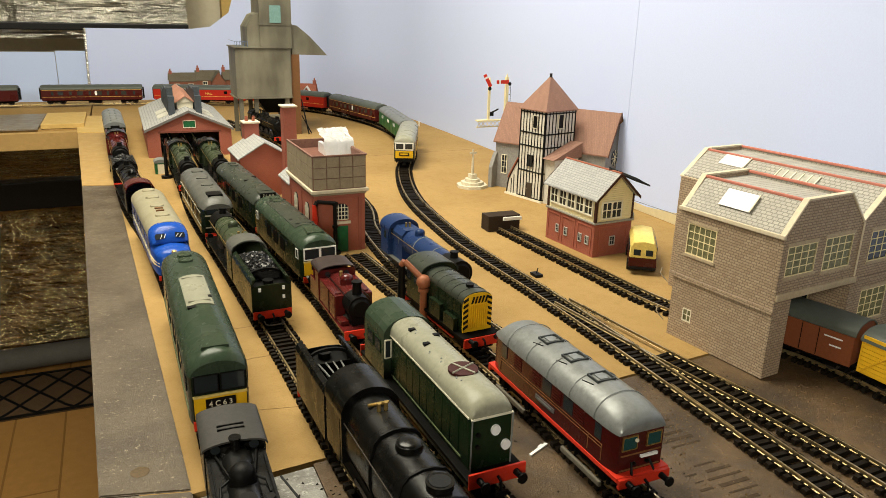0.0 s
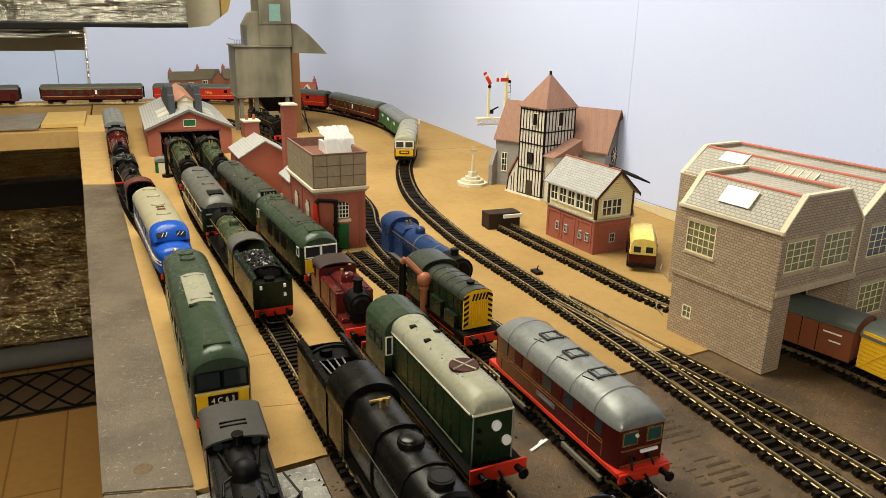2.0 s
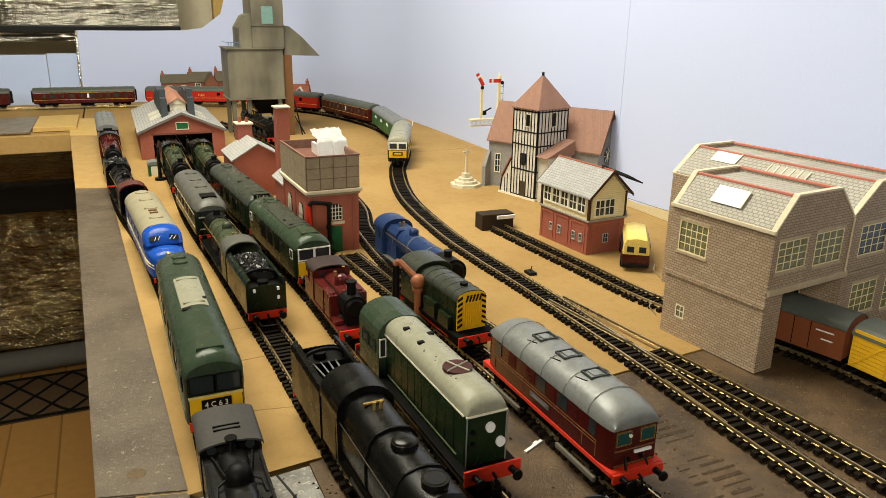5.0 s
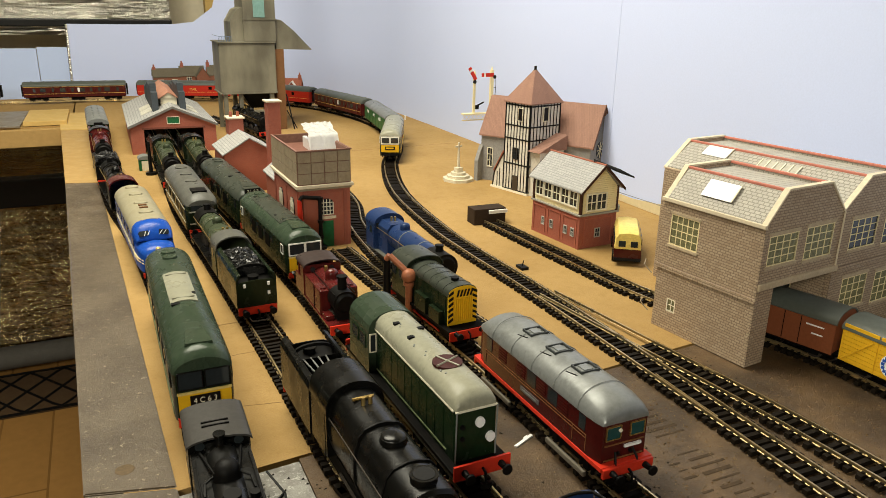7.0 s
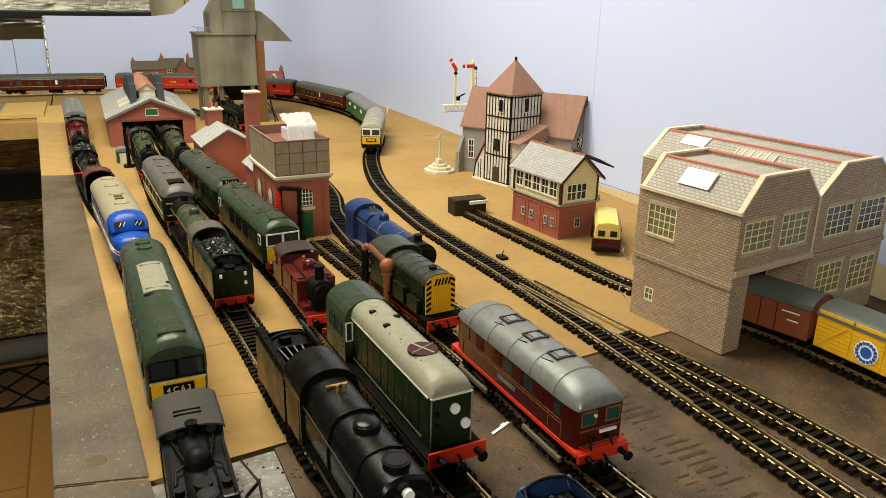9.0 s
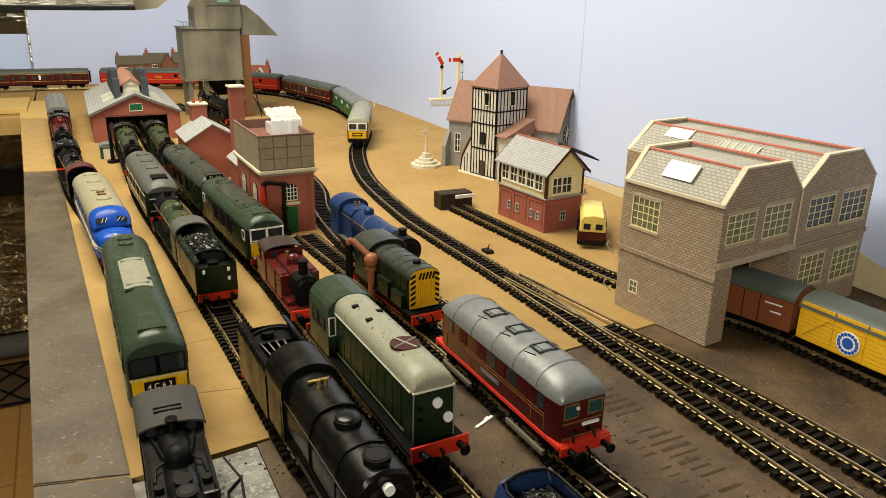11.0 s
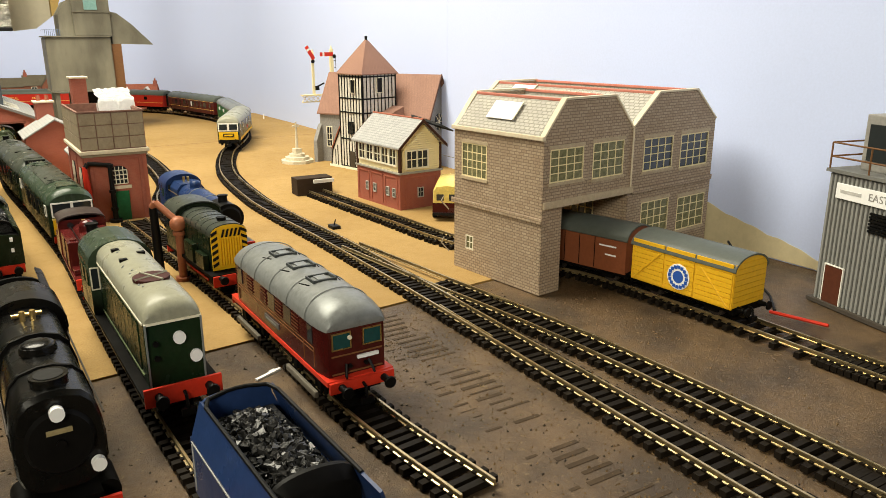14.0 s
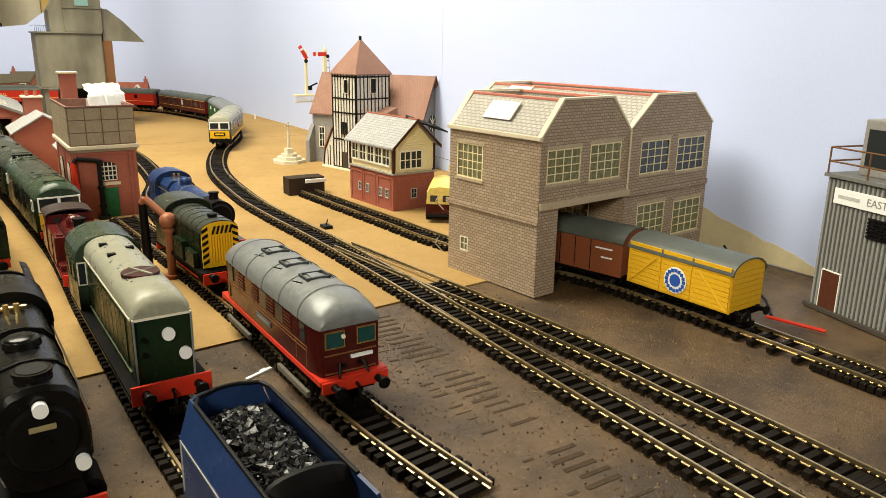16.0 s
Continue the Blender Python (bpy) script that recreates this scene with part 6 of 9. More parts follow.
def flat_diesel(line, y0, y1, label, side_m, roof_m, headcode="", yellow=True, band=None, panels=(), screens=True, trim=None, white_surround=False, roof_rib=True, roof_code=False):
    t, L = vehicle("diesel_locomotive", line, y0, y1, label, "locomotive")
    z0, ze, zt = RT + 0.013, 0.0475, 0.0605
    roof = body_and_roof(t, L, ze, zt, z0, side_m, roof_m, round_end=0.008, taper=0.90, drop=0.62)
    part("solebar", bb(-0.0150, 0.0150, 0.003, L - 0.003, RT + 0.0095, z0), FRAMEBLACK, t)
    for y, d in ((0.0, -1), (L, 1)):
        part("buffer_beam", bb(-0.0165, 0.0165, y - 0.0014 if d < 0 else y - 0.0004, y + 0.0004 if d < 0 else y + 0.0014, RT + 0.0095, RT + 0.0150), BEAMRED, t)
        buffers(t, y + d * 0.0014, d)
    if band:
        for s in (-1, 1):
            part("waist_band", bb(s * SIDE - 0.0003, s * SIDE + 0.0003, 0.009, L - 0.009, z0 + 0.0005, z0 + 0.006), band, t)
    if yellow:
        p = part("warning_panel", bb(-0.0155, 0.0155, -0.0012, 0.0, RT + 0.0165, 0.0352), YELLOW, t)
        part("window_sill", bb(-0.0160, 0.0160, -0.0018, 0.0, 0.0353, 0.0366, bev=0.0003), mat("yellowed_cream", (0.66, 0.50, 0.16), 0.5), t)
        zc = zt - 0.0035 if roof_code else 0.0311
        yc = 0.0016 if roof_code else 0.0
        hc = part("headcode_box", bb(-0.0088, 0.0088, yc - 0.0020, yc - 0.0012, zc - 0.0032, zc + 0.0032, bev=0.0003), BLACK, p)
        if roof_code:
            part("headcode_housing", bb(-0.0092, 0.0092, -0.0003, 0.016, zc - 0.0036, zc + 0.0035, bev=0.0008), DULLROOF, t)
            writing(" ".join(headcode), 0.0046, PALECREAM, hc, pose(0, -0.0006, zc, 90, 0, 0))
        elif headcode:
            writing(" ".join(headcode), 0.0046, PALECREAM, hc, pose(0, -0.00215, 0.0311, 90, 0, 0))
        for s in (-1, 1):
            bm = bmesh.new()
            rod(bm, (s * 0.0128, -0.0022, 0.0215), (s * 0.0128, -0.0010, 0.0215), 0.0013, n=10)
            part("marker_light", bm, PAPER, p)
    wm = WHITE if white_surround else PALECREAM if trim else BLACK
    for s in (-1, 1):
        end_pane(t, s * 0.0079 - 0.0068, s * 0.0079 + 0.0068, -0.0002, 0.0385, 0.0482, GLASS, "windscreen", frame=wm, e=0.0011 if white_surround else 0.0005)
    side_panes(t, [(0.010, 0.0165), (L - 0.0165, L - 0.010)], 0.037, 0.045, frame=wm)
    k = np.linspace(0.045, L - 0.055, 4)
    side_panes(t, [(float(y), float(y) + 0.007) for y in k], 0.038, 0.0440)
    side_panes(t, [(float(y) + 0.011, float(y) + 0.026) for y in k[:3]], 0.030, 0.043, FRAMEBLACK, name="grille")
    # roof details
    for a, b, m, wd in panels:
        bm = bmesh.new()
        pts = [(x, z + 0.0006) for x, z in roof_points(SIDE + 0.0004, ze, zt, 25) if abs(x) <= wd]
        prism(bm, pts + [(x, z - 0.001) for x, z in reversed(pts)], "y", a, b)
        part("roof_panel", bm, m, roof, "pale translucent roof panel" if m in (LIGHTROOF, PALECREAM) else "", True)
        for y in (a + 0.006, b - 0.006):
            bm = bmesh.new()
            tube(bm, [(-wd * 0.75, y, zt + 0.0003), (wd * 0.75, y, zt + 0.0003)], 0.0005)
            part("rib", bm, m, roof)
    bm = bmesh.new()
    loft(bm, [[(x, 0.010, z) for x, z in ((-0.0088, zt - 0.004), (0.0088, zt - 0.004), (0.0080, zt + 0.0005), (-0.0080, zt + 0.0005))], [(x, 0.044, z) for x, z in ((-0.005, zt - 0.004), (0.005, zt - 0.004), (0.004, zt + 0.0001), (-0.004, zt + 0.0001))]])
    part("cab_hump", bm, roof_m, roof, "", True)
    for y in (L * 0.36, L * 0.44):
        s = 1 if y > L * 0.4 else -1
        part("hatch", bb(s * 0.006 - 0.003, s * 0.006 + 0.003, y, y + 0.004, zt - 0.003, zt - 0.0003), SOOT, roof)
    for y in (L - 0.022, L - 0.036):
        bm = bmesh.new()
        rod(bm, (0, y, zt - 0.002), (0, y, zt + 0.001), 0.0062, 0.0055, n=20)
        part("exhaust_port", bm, roof_m, roof, "", True)
    if roof_rib:
        for y in np.arange(0.052, L - 0.02, 0.016):
            bm = bmesh.new()
            pts = roof_points(SIDE + 0.0006, ze, zt + 0.0002, 13)
            tube(bm, [(x, float(y), z) for x, z in pts], 0.00025, 4)
            part("roof_rib", bm, roof_m, roof)
    for y in (0.040, L - 0.040):
        bogie(t, y, 0.036, 3 if L > 0.2 else 2)
    part("fuel_tank", bb(-0.0135, 0.0135, L / 2 - 0.022, L / 2 + 0.022, RT + 0.003, RT + 0.0105, bev=0.001), FRAMEBLACK, t)
    return t


def hood_diesel():
    t, L = vehicle("diesel_locomotive", "c", 0.437, 0.610, "green long-nosed diesel with pale grey roof and white discs", "locomotive")
    zf, w = RT + 0.0155, 0.0128
    part("footplate", bb(-SIDE, SIDE, 0.0, L, zf - 0.002, zf, bev=0.0004), FRAMEBLACK, t)
    part("valance", bb(-SIDE + 0.001, SIDE - 0.001, 0.001, L - 0.001, zf - 0.005, zf - 0.002), GREEN, t)
    for y, d in ((0.0, -1), (L, 1)):
        part("buffer_beam", bb(-0.0175, 0.0175, min(y, y + d * 0.0014), max(y, y + d * 0.0014), zf - 0.0045, zf + 0.0035), BEAMRED, t)
        buffers(t, y + d * 0.0014, d, zf - 0.0005)
    ze, zt, Lb = 0.0500, 0.0600, L - 0.048
    bm = bmesh.new()
    def sec(y, k):
        return [(-w * k, y, zf), (w * k, y, zf), (w * k, y, ze), (-w * k, y, ze)]
    loft(bm, [sec(0.008, 0.96), sec(0.010, 1), sec(Lb, 1)])
    part("bonnet", bm, GREEN, t)
    bm = bmesh.new()
    def rs(y, k, d):
        return [(x * k, y, z) for x, z in roof_points(w + 0.0004, ze, ze + (zt - ze) * d, 15, 0.7)]
    loft(bm, [rs(0.0078, 0.94, 0.40), rs(0.0095, 0.98, 0.70), rs(0.014, 1, 0.90), rs(0.022, 1, 0.99), rs(0.030, 1, 1), rs(Lb, 1, 1)])
    roof = part("bonnet_roof", bm, LIGHTROOF, t, "pale grey bonnet roof", True)
    for s in (-1, 1):
        part("gutter", bb(s * w - 0.0006, s * w + 0.0006, 0.010, Lb, ze - 0.0006, ze + 0.0004), PALECREAM, t)
    part("gutter", bb(-w, w, 0.0070, 0.0082, ze - 0.0006, ze + 0.0003), PALECREAM, t)
    # grille fan in the roof
    bm = bmesh.new()
    rod(bm, (0.0, 0.044, zt - 0.0012), (0.0, 0.044, zt + 0.0003), 0.0088, n=28)
    fan = part("fan_grille", bm, mat("fan_dark", (0.05, 0.012, 0.01), 0.5), roof)
    bm = bmesh.new()
    for a in (0.4, 0.4 + math.pi / 2):
        rod(bm, (0.0090 * math.cos(a), 0.044 + 0.0090 * math.sin(a), zt + 0.0004), (-0.0090 * math.cos(a), 0.044 - 0.0090 * math.sin(a), zt + 0.0004), 0.0006, n=5)
    part("fan_guard", bm, LIGHTROOF, fan)
    for y, s in ((0.082, -1), (0.092, 1), (0.105, -1)):
        part("hatch", bb(s * 0.0055 - 0.002, s * 0.0055 + 0.002, y, y + 0.003, zt - 0.002, zt + 0.0002), SOOT, roof)
    rng = random.Random(8)
    for _ in range(16):
        x, y = rng.choice((-1, 1)) * rng.uniform(0.003, 0.009), rng.uniform(0.03, Lb - 0.01)
        bm = bmesh.new()
        dome(bm, (x, y, ze + (zt - ze) * max(0, 1 - (x / w) ** 2) ** 0.35 - 0.0003), 0.0008, n=6, m=2)
        part("rivet", bm, ROOFGREY, roof)
    # cab
    bm = bmesh.new()
    prof = [(-SIDE, zf), (SIDE, zf), (SIDE, 0.046)] + [(x, z) for x, z in roof_points(SIDE, 0.049, 0.0605, 11)] + [(-SIDE, 0.046)]
    prism(bm, prof, "y", Lb, L - 0.010)
    part("cab", bm, ROOFGREEN, t, "", False)
    for s in (-1, 1):
        end_pane(t, s * 0.0152 - 0.0018, s * 0.0152 + 0.0018, Lb - 0.0004, 0.036, 0.047, GLASS, "cab_window", frame=PALECREAM)
    side_panes(t, [(Lb + 0.006, Lb + 0.016), (Lb + 0.020, Lb + 0.030)], 0.037, 0.045, frame=GREEN)
    # nose furniture
    for x, z in ((0.0022, 0.0420), (0.0090, 0.0325)):
        bm = bmesh.new()
        rod(bm, (x, 0.0065, z), (x, 0.0080, z), 0.0028, n=20)
        part("marker_disc", bm, PAPER, t, "round white headcode disc")
    for x, z in ((-0.0085, 0.0345), (-0.0085, 0.041)):
        bm = bmesh.new()
        rod(bm, (x, 0.0068, z), (x, 0.0080, z), 0.0013, n=12)
        part("marker_light", bm, SOOT, t)
    bm = bmesh.new()
    tube(bm, [(0.0125, 0.0075, zf), (0.0125, 0.0068, ze)], 0.0005)
    part("handrail", bm, ROOFGREY, t)
    part("handrail", tube(bmesh.new(), [(-0.0125, 0.0075, zf), (-0.0125, 0.0068, ze)], 0.0005), ROOFGREY, t)
    for s in (-1, 1):
        for i in range(9):
            y = 0.022 + i * 0.0108
            part("door_panel", bb(s * w - 0.0004, s * w + 0.0004, y, y + 0.0098, zf + 0.004, ze - 0.003), GREEN, t)
        part("stripe", bb(s * w - 0.0005, s * w + 0.0005, 0.018, Lb - 0.002, zf + 0.0022, zf + 0.003), LIMEGREEN, t)
    for y in (0.036, L - 0.036):
        bogie(t, y, 0.034)
    t.scale = (1.0, 1.0, 1.11)
    return t


def electric_loco():
    t, L = vehicle("electric_locomotive", "d", 0.412, 0.565, "maroon box-cab electric locomotive with silver-grey roof", "locomotive")
    z0, ze, zt, w = RT + 0.0155, 0.0455, 0.0590, 0.0172
    def shape(y, k, z):
        return [(-w * k, y, z0), (w * k, y, z0), (w * k, y, z), (-w * k, y, z)]
    bm = bmesh.new()
    loft(bm, [shape(0.005, 0.87, ze), shape(0.0062, 0.90, ze), shape(0.015, 1, ze), shape(L - 0.015, 1, ze), shape(L - 0.0062, 0.90, ze), shape(L - 0.005, 0.87, ze)])
    part("body", bm, MAROON, t, "", True)
    bm = bmesh.new()
    def rs(y, k, d):
        return [(x * k, y, z) for x, z in roof_points(w + 0.0006, ze, ze + (zt - ze) * d, 15, 0.85)]
    loft(bm, [rs(0.0045, 0.87, 0.36), rs(0.0058, 0.91, 0.56), rs(0.010, 0.96, 0.80), rs(0.018, 1, 0.94), rs(0.024, 1, 0.98), rs(0.032, 1, 1), rs(L - 0.032, 1, 1), rs(L - 0.012, 0.97, 0.82), rs(L - 0.0045, 0.87, 0.32)])
    roof = part("roof", bm, SILVERROOF, t, "silver-grey curved roof with hatches", True)
    for y in np.linspace(0.026, L - 0.026, 5):
        bm = bmesh.new()
        tube(bm, [(x, float(y), z) for x, z in roof_points(w + 0.0008, ze, zt + 0.0003, 15, 0.85)], 0.0003, 4)
        part("roof_rib", bm, SILVERROOF, roof)
    for y in (0.040, 0.068, 0.096):
        bm = bmesh.new()
        for x0, x1, a, b in ((-0.006, 0.006, y, y + 0.0008), (-0.006, 0.006, y + 0.010, y + 0.0108), (-0.0066, -0.0058, y, y + 0.0108), (0.0058, 0.0066, y, y + 0.0108)):
            box(bm, x0, x1, a, b, zt - 0.0008, zt + 0.0008)
        part("roof_hatch", bm, mat("hatch_shadow", (0.05, 0.055, 0.055), 0.5), roof)
        part("hatch_lid", bb(-0.003, 0.003, y + 0.002, y + 0.009, zt - 0.0002, zt + 0.0006), SILVERROOF, roof)
        for s in (-1, 1):
            bm = bmesh.new()
            tube(bm, [(s * 0.0085, y + 0.001, zt - 0.0016), (s * 0.0105, y + 0.010, zt - 0.0026)], 0.0005)
            part("roof_vent", bm, FRAMEBLACK, roof)
    # red running frame
    part("running_board", bb(-0.0178, 0.0178, 0.001, L - 0.001, z0 - 0.0028, z0, bev=0.0003), BEAMRED, t)
    part("frame", bb(-0.012, 0.012, 0.004, L - 0.004, RT + 0.006, z0 - 0.003), FRAMEBLACK, t)
    for y, d in ((0.001, -1), (L - 0.001, 1)):
        part("buffer_beam", bb(-0.0172, 0.0172, min(y, y + d * 0.002), max(y, y + d * 0.002), z0 - 0.006, z0 - 0.0005), BEAMRED, t)
        buffers(t, y + d * 0.002, d, z0 - 0.0033)
    cream = mat("gold_lining", (0.20, 0.085, 0.03), 0.4, bump=0)
    for s in (-1, 1):
        for z in (0.0315, 0.0335):
            part("lining", bb(s * w - 0.0003, s * w + 0.0003, 0.017, L - 0.017, z, z + 0.0004), cream, t)
        for y in (0.017, 0.030, L - 0.017):
            part("lining", bb(s * w - 0.0003, s * w + 0.0003, y, y + 0.0004, z0 + 0.002, 0.0335), cream, t)
        for i in range(4):
            y = 0.036 + i * 0.024
            for j in range(5):
                part("louvre", bb(s * w - 0.0005, s * w + 0.0005, y, y + 0.010, 0.0352 + j * 0.0019, 0.0362 + j * 0.0019), MAROON, t)
    side_panes(t, [(0.047, 0.057), (0.071, 0.081), (0.0185, 0.0245), (L - 0.025, L - 0.018)], 0.0355, 0.0445, w=w)
    for s in (-1, 1):
        part("nameplate", bb(s * w - 0.0006, s * w + 0.0006, 0.066, 0.088, 0.0265, 0.0295), mat("plate_dark", (0.1, 0.1, 0.1), 0.4), t)
        part("bar", bb(s * w - 0.0008, s * w + 0.0008, 0.069, 0.085, 0.0276, 0.0284), ROOFGREY, t)
    teal = mat("teal_window", (0.012, 0.055, 0.055), 0.12, bump=0)
    for s in (-1, 1):
        end_pane(t, s * 0.0082 - 0.0045, s * 0.0082 + 0.0045, 0.0052, 0.0360, 0.0435, teal, "windscreen", frame=BRASS)
    part("lining", bb(-0.0135, 0.0135, 0.0042, 0.0050, 0.0320, 0.0325), cream, t)
    part("lining", bb(-0.0135, 0.0135, 0.0042, 0.0050, z0 + 0.001, z0 + 0.0015), cream, t)
    part("destination_plate", bb(0.0, 0.0115, 0.0038, 0.0050, 0.0290, 0.0306), PAPER, t, "small white destination plate")
    for x, z in ((-0.004, 0.041), (-0.004, 0.026), (0.0045, 0.026)):
        bm = bmesh.new()
        rod(bm, (x, 0.0036, z), (x, 0.0052, z), 0.0011, n=10)
        part("lamp", bm, PALECREAM if z > 0.04 else SOOT, t)
    for s in (-1, 1):
        bm = bmesh.new()
        tube(bm, [(s * 0.006, 0.0045, 0.0275), (s * 0.0075, 0.0015, 0.022), (s * 0.0065, 0.0005, 0.0165)], 0.0007)
        part("jumper_cable", bm, BLACK, t)
    # bogies and the long shoe beams
    for y in (0.034, L - 0.034):
        bogie(t, y, 0.032)
        for s in (-1, 1):
            bm = bmesh.new()
            box(bm, s * 0.0182 - 0.0011, s * 0.0182 + 0.0011, y - 0.020, y + 0.020, RT + 0.002, RT + 0.0055, bev=0.0008)
            part("shoe_beam", bm, mat("shoe_beam_grey", (0.13, 0.115, 0.09), 0.6), t)
    return t


def shunter():
    t, L = vehicle("diesel_shunter", "d", 0.608, 0.716, "green diesel shunter with black and yellow striped front", "locomotive")
    zf = RT + 0.0155
    part("footplate", bb(-0.0172, 0.0172, 0, L, zf - 0.002, zf), FRAMEBLACK, t)
    part("frame", bb(-0.0115, 0.0115, 0.002, L - 0.002, RT + 0.004, zf - 0.002), FRAMEBLACK, t)
    for y, d in ((0.0, -1), (L, 1)):
        part("buffer_beam", bb(-0.0165, 0.0165, min(y, y + d * 0.0016), max(y, y + d * 0.0016), zf - 0.008, zf - 0.0005), BEAMRED, t)
        buffers(t, y + d * 0.0016, d)
    w, ze, zt = 0.0128, 0.0470, 0.0545
    prof = [(-w, zf), (w, zf), (w, ze)] + [(x, z) for x, z in roof_points(w, ze, zt, 11, 0.8)][1:-1] + [(-w, ze)]
    bm = bmesh.new()
    prism(bm, prof, "y", 0.010, 0.076)
    part("bonnet", bm, GREEN2, t, "", False)
    bm = bmesh.new()
    prism(bm, [(x * 1.02, z + 0.0008) for x, z in roof_points(w, ze, zt, 13, 0.8)] + [(x, z - 0.0005) for x, z in reversed(roof_points(w, ze, zt, 13, 0.8))], "y", 0.009, 0.076)
    roof = part("bonnet_roof", bm, DULLROOF, t, "", True)
    # striped front
    front = part("front_panel", bb(-w, w, 0.0085, 0.0100, zf + 0.001, ze + 0.001), YELLOW, t, "yellow front with black stripes")
    for s in (-1, 1):
        for j in range(6):
            z = zf + 0.003 + j * 0.0045
            bm = bmesh.new()
            prism(bm, [(s * w, z), (s * (w - 0.0042), z + 0.0022 * 1.0), (s * (w - 0.0042), z + 0.0044), (s * w, z + 0.0022)], "y", 0.0080, 0.0086)
            part("stripe", bm, BLACK, front)
    for i in range(5):
        x = -0.006 + i * 0.003
        bm = bmesh.new()
        prism(bm, [(x, ze - 0.001), (x + 0.0014, ze - 0.001), (x + 0.0032, ze + 0.0045), (x + 0.0018, ze + 0.0045)], "y", 0.0080, 0.0088)
        part("stripe", bm, BLACK, front)
    bm = bmesh.new()
    prism(bm, [(x, z) for x, z in roof_points(w, ze + 0.001, zt, 13, 0.8)], "y", 0.0086, 0.0100)
    part("front_arch", bm, YELLOW, front)
    for i in range(9):
        part("radiator_slat", bb(-0.0076 + i * 0.0019, -0.0066 + i * 0.0019, 0.0076, 0.0085, zf + 0.004, ze - 0.002), YELLOW, front)
    part("radiator_frame", bb(-0.0086, 0.0086, 0.0080, 0.0086, zf + 0.003, zf + 0.004), YELLOW, front)
    for y in np.arange(0.018, 0.076, 0.0115):
        bm = bmesh.new()
        tube(bm, [(x, float(y), z + 0.0009) for x, z in roof_points(w * 1.02, ze, zt, 11, 0.8)], 0.00022, 4)
        part("roof_rib", bm, SOOT, roof)
    bm = bmesh.new()
    rod(bm, (0, 0.022, zt - 0.001), (0, 0.022, zt + 0.003), 0.003, 0.0034, n=14)
    part("exhaust", bm, SOOT, t, "", True)
    # cab and side boxes
    prof = [(-0.0172, zf), (0.0172, zf), (0.0172, 0.049)] + [(x, z) for x, z in roof_points(0.0175, 0.049, 0.0585, 11, 0.85)] + [(-0.0172, 0.049)]
    bm = bmesh.new()
    prism(bm, prof, "y", 0.076, L - 0.005)
    part("cab", bm, GREEN2, t)
    bm = bmesh.new()
    prism(bm, [(x * 1.03, z + 0.0009) for x, z in roof_points(0.0175, 0.049, 0.0585, 13, 0.85)] + [(x, z) for x, z in reversed(roof_points(0.0175, 0.049, 0.0585, 13, 0.85))], "y", 0.074, L - 0.003)
    part("cab_roof", bm, DULLROOF, t, "", True)
    side_panes(t, [(0.081, 0.089), (0.096, 0.104)], 0.038, 0.047, w=0.0172)
    for s in (-1, 1):
        end_pane(t, s * 0.0145 - 0.0018, s * 0.0145 + 0.0018, 0.0757, 0.038, 0.047, GLASS, "cab_window")
        for a, b, h in ((0.016, 0.034, 0.011), (0.040, 0.060, 0.014)):
            part("side_box", bb(s * 0.0153 - 0.0019, s * 0.0153 + 0.0019, a, b, zf, zf + h, bev=0.0005), GREEN2, t)
        for i in range(5):
            part("bonnet_door", bb(s * w - 0.0004, s * w + 0.0004, 0.013 + i * 0.0125, 0.0245 + i * 0.0125, zf + 0.012, ze - 0.001), GREEN2, t)
        part("wheel_rod", bb(s * 0.0118 - 0.0006, s * 0.0118 + 0.0006, 0.025, 0.085, RT + 0.005, RT + 0.0066), BEAMRED, t)
    for y in (0.027, 0.054, 0.082):
        wheelset(t, y, 0.0088)
    return t


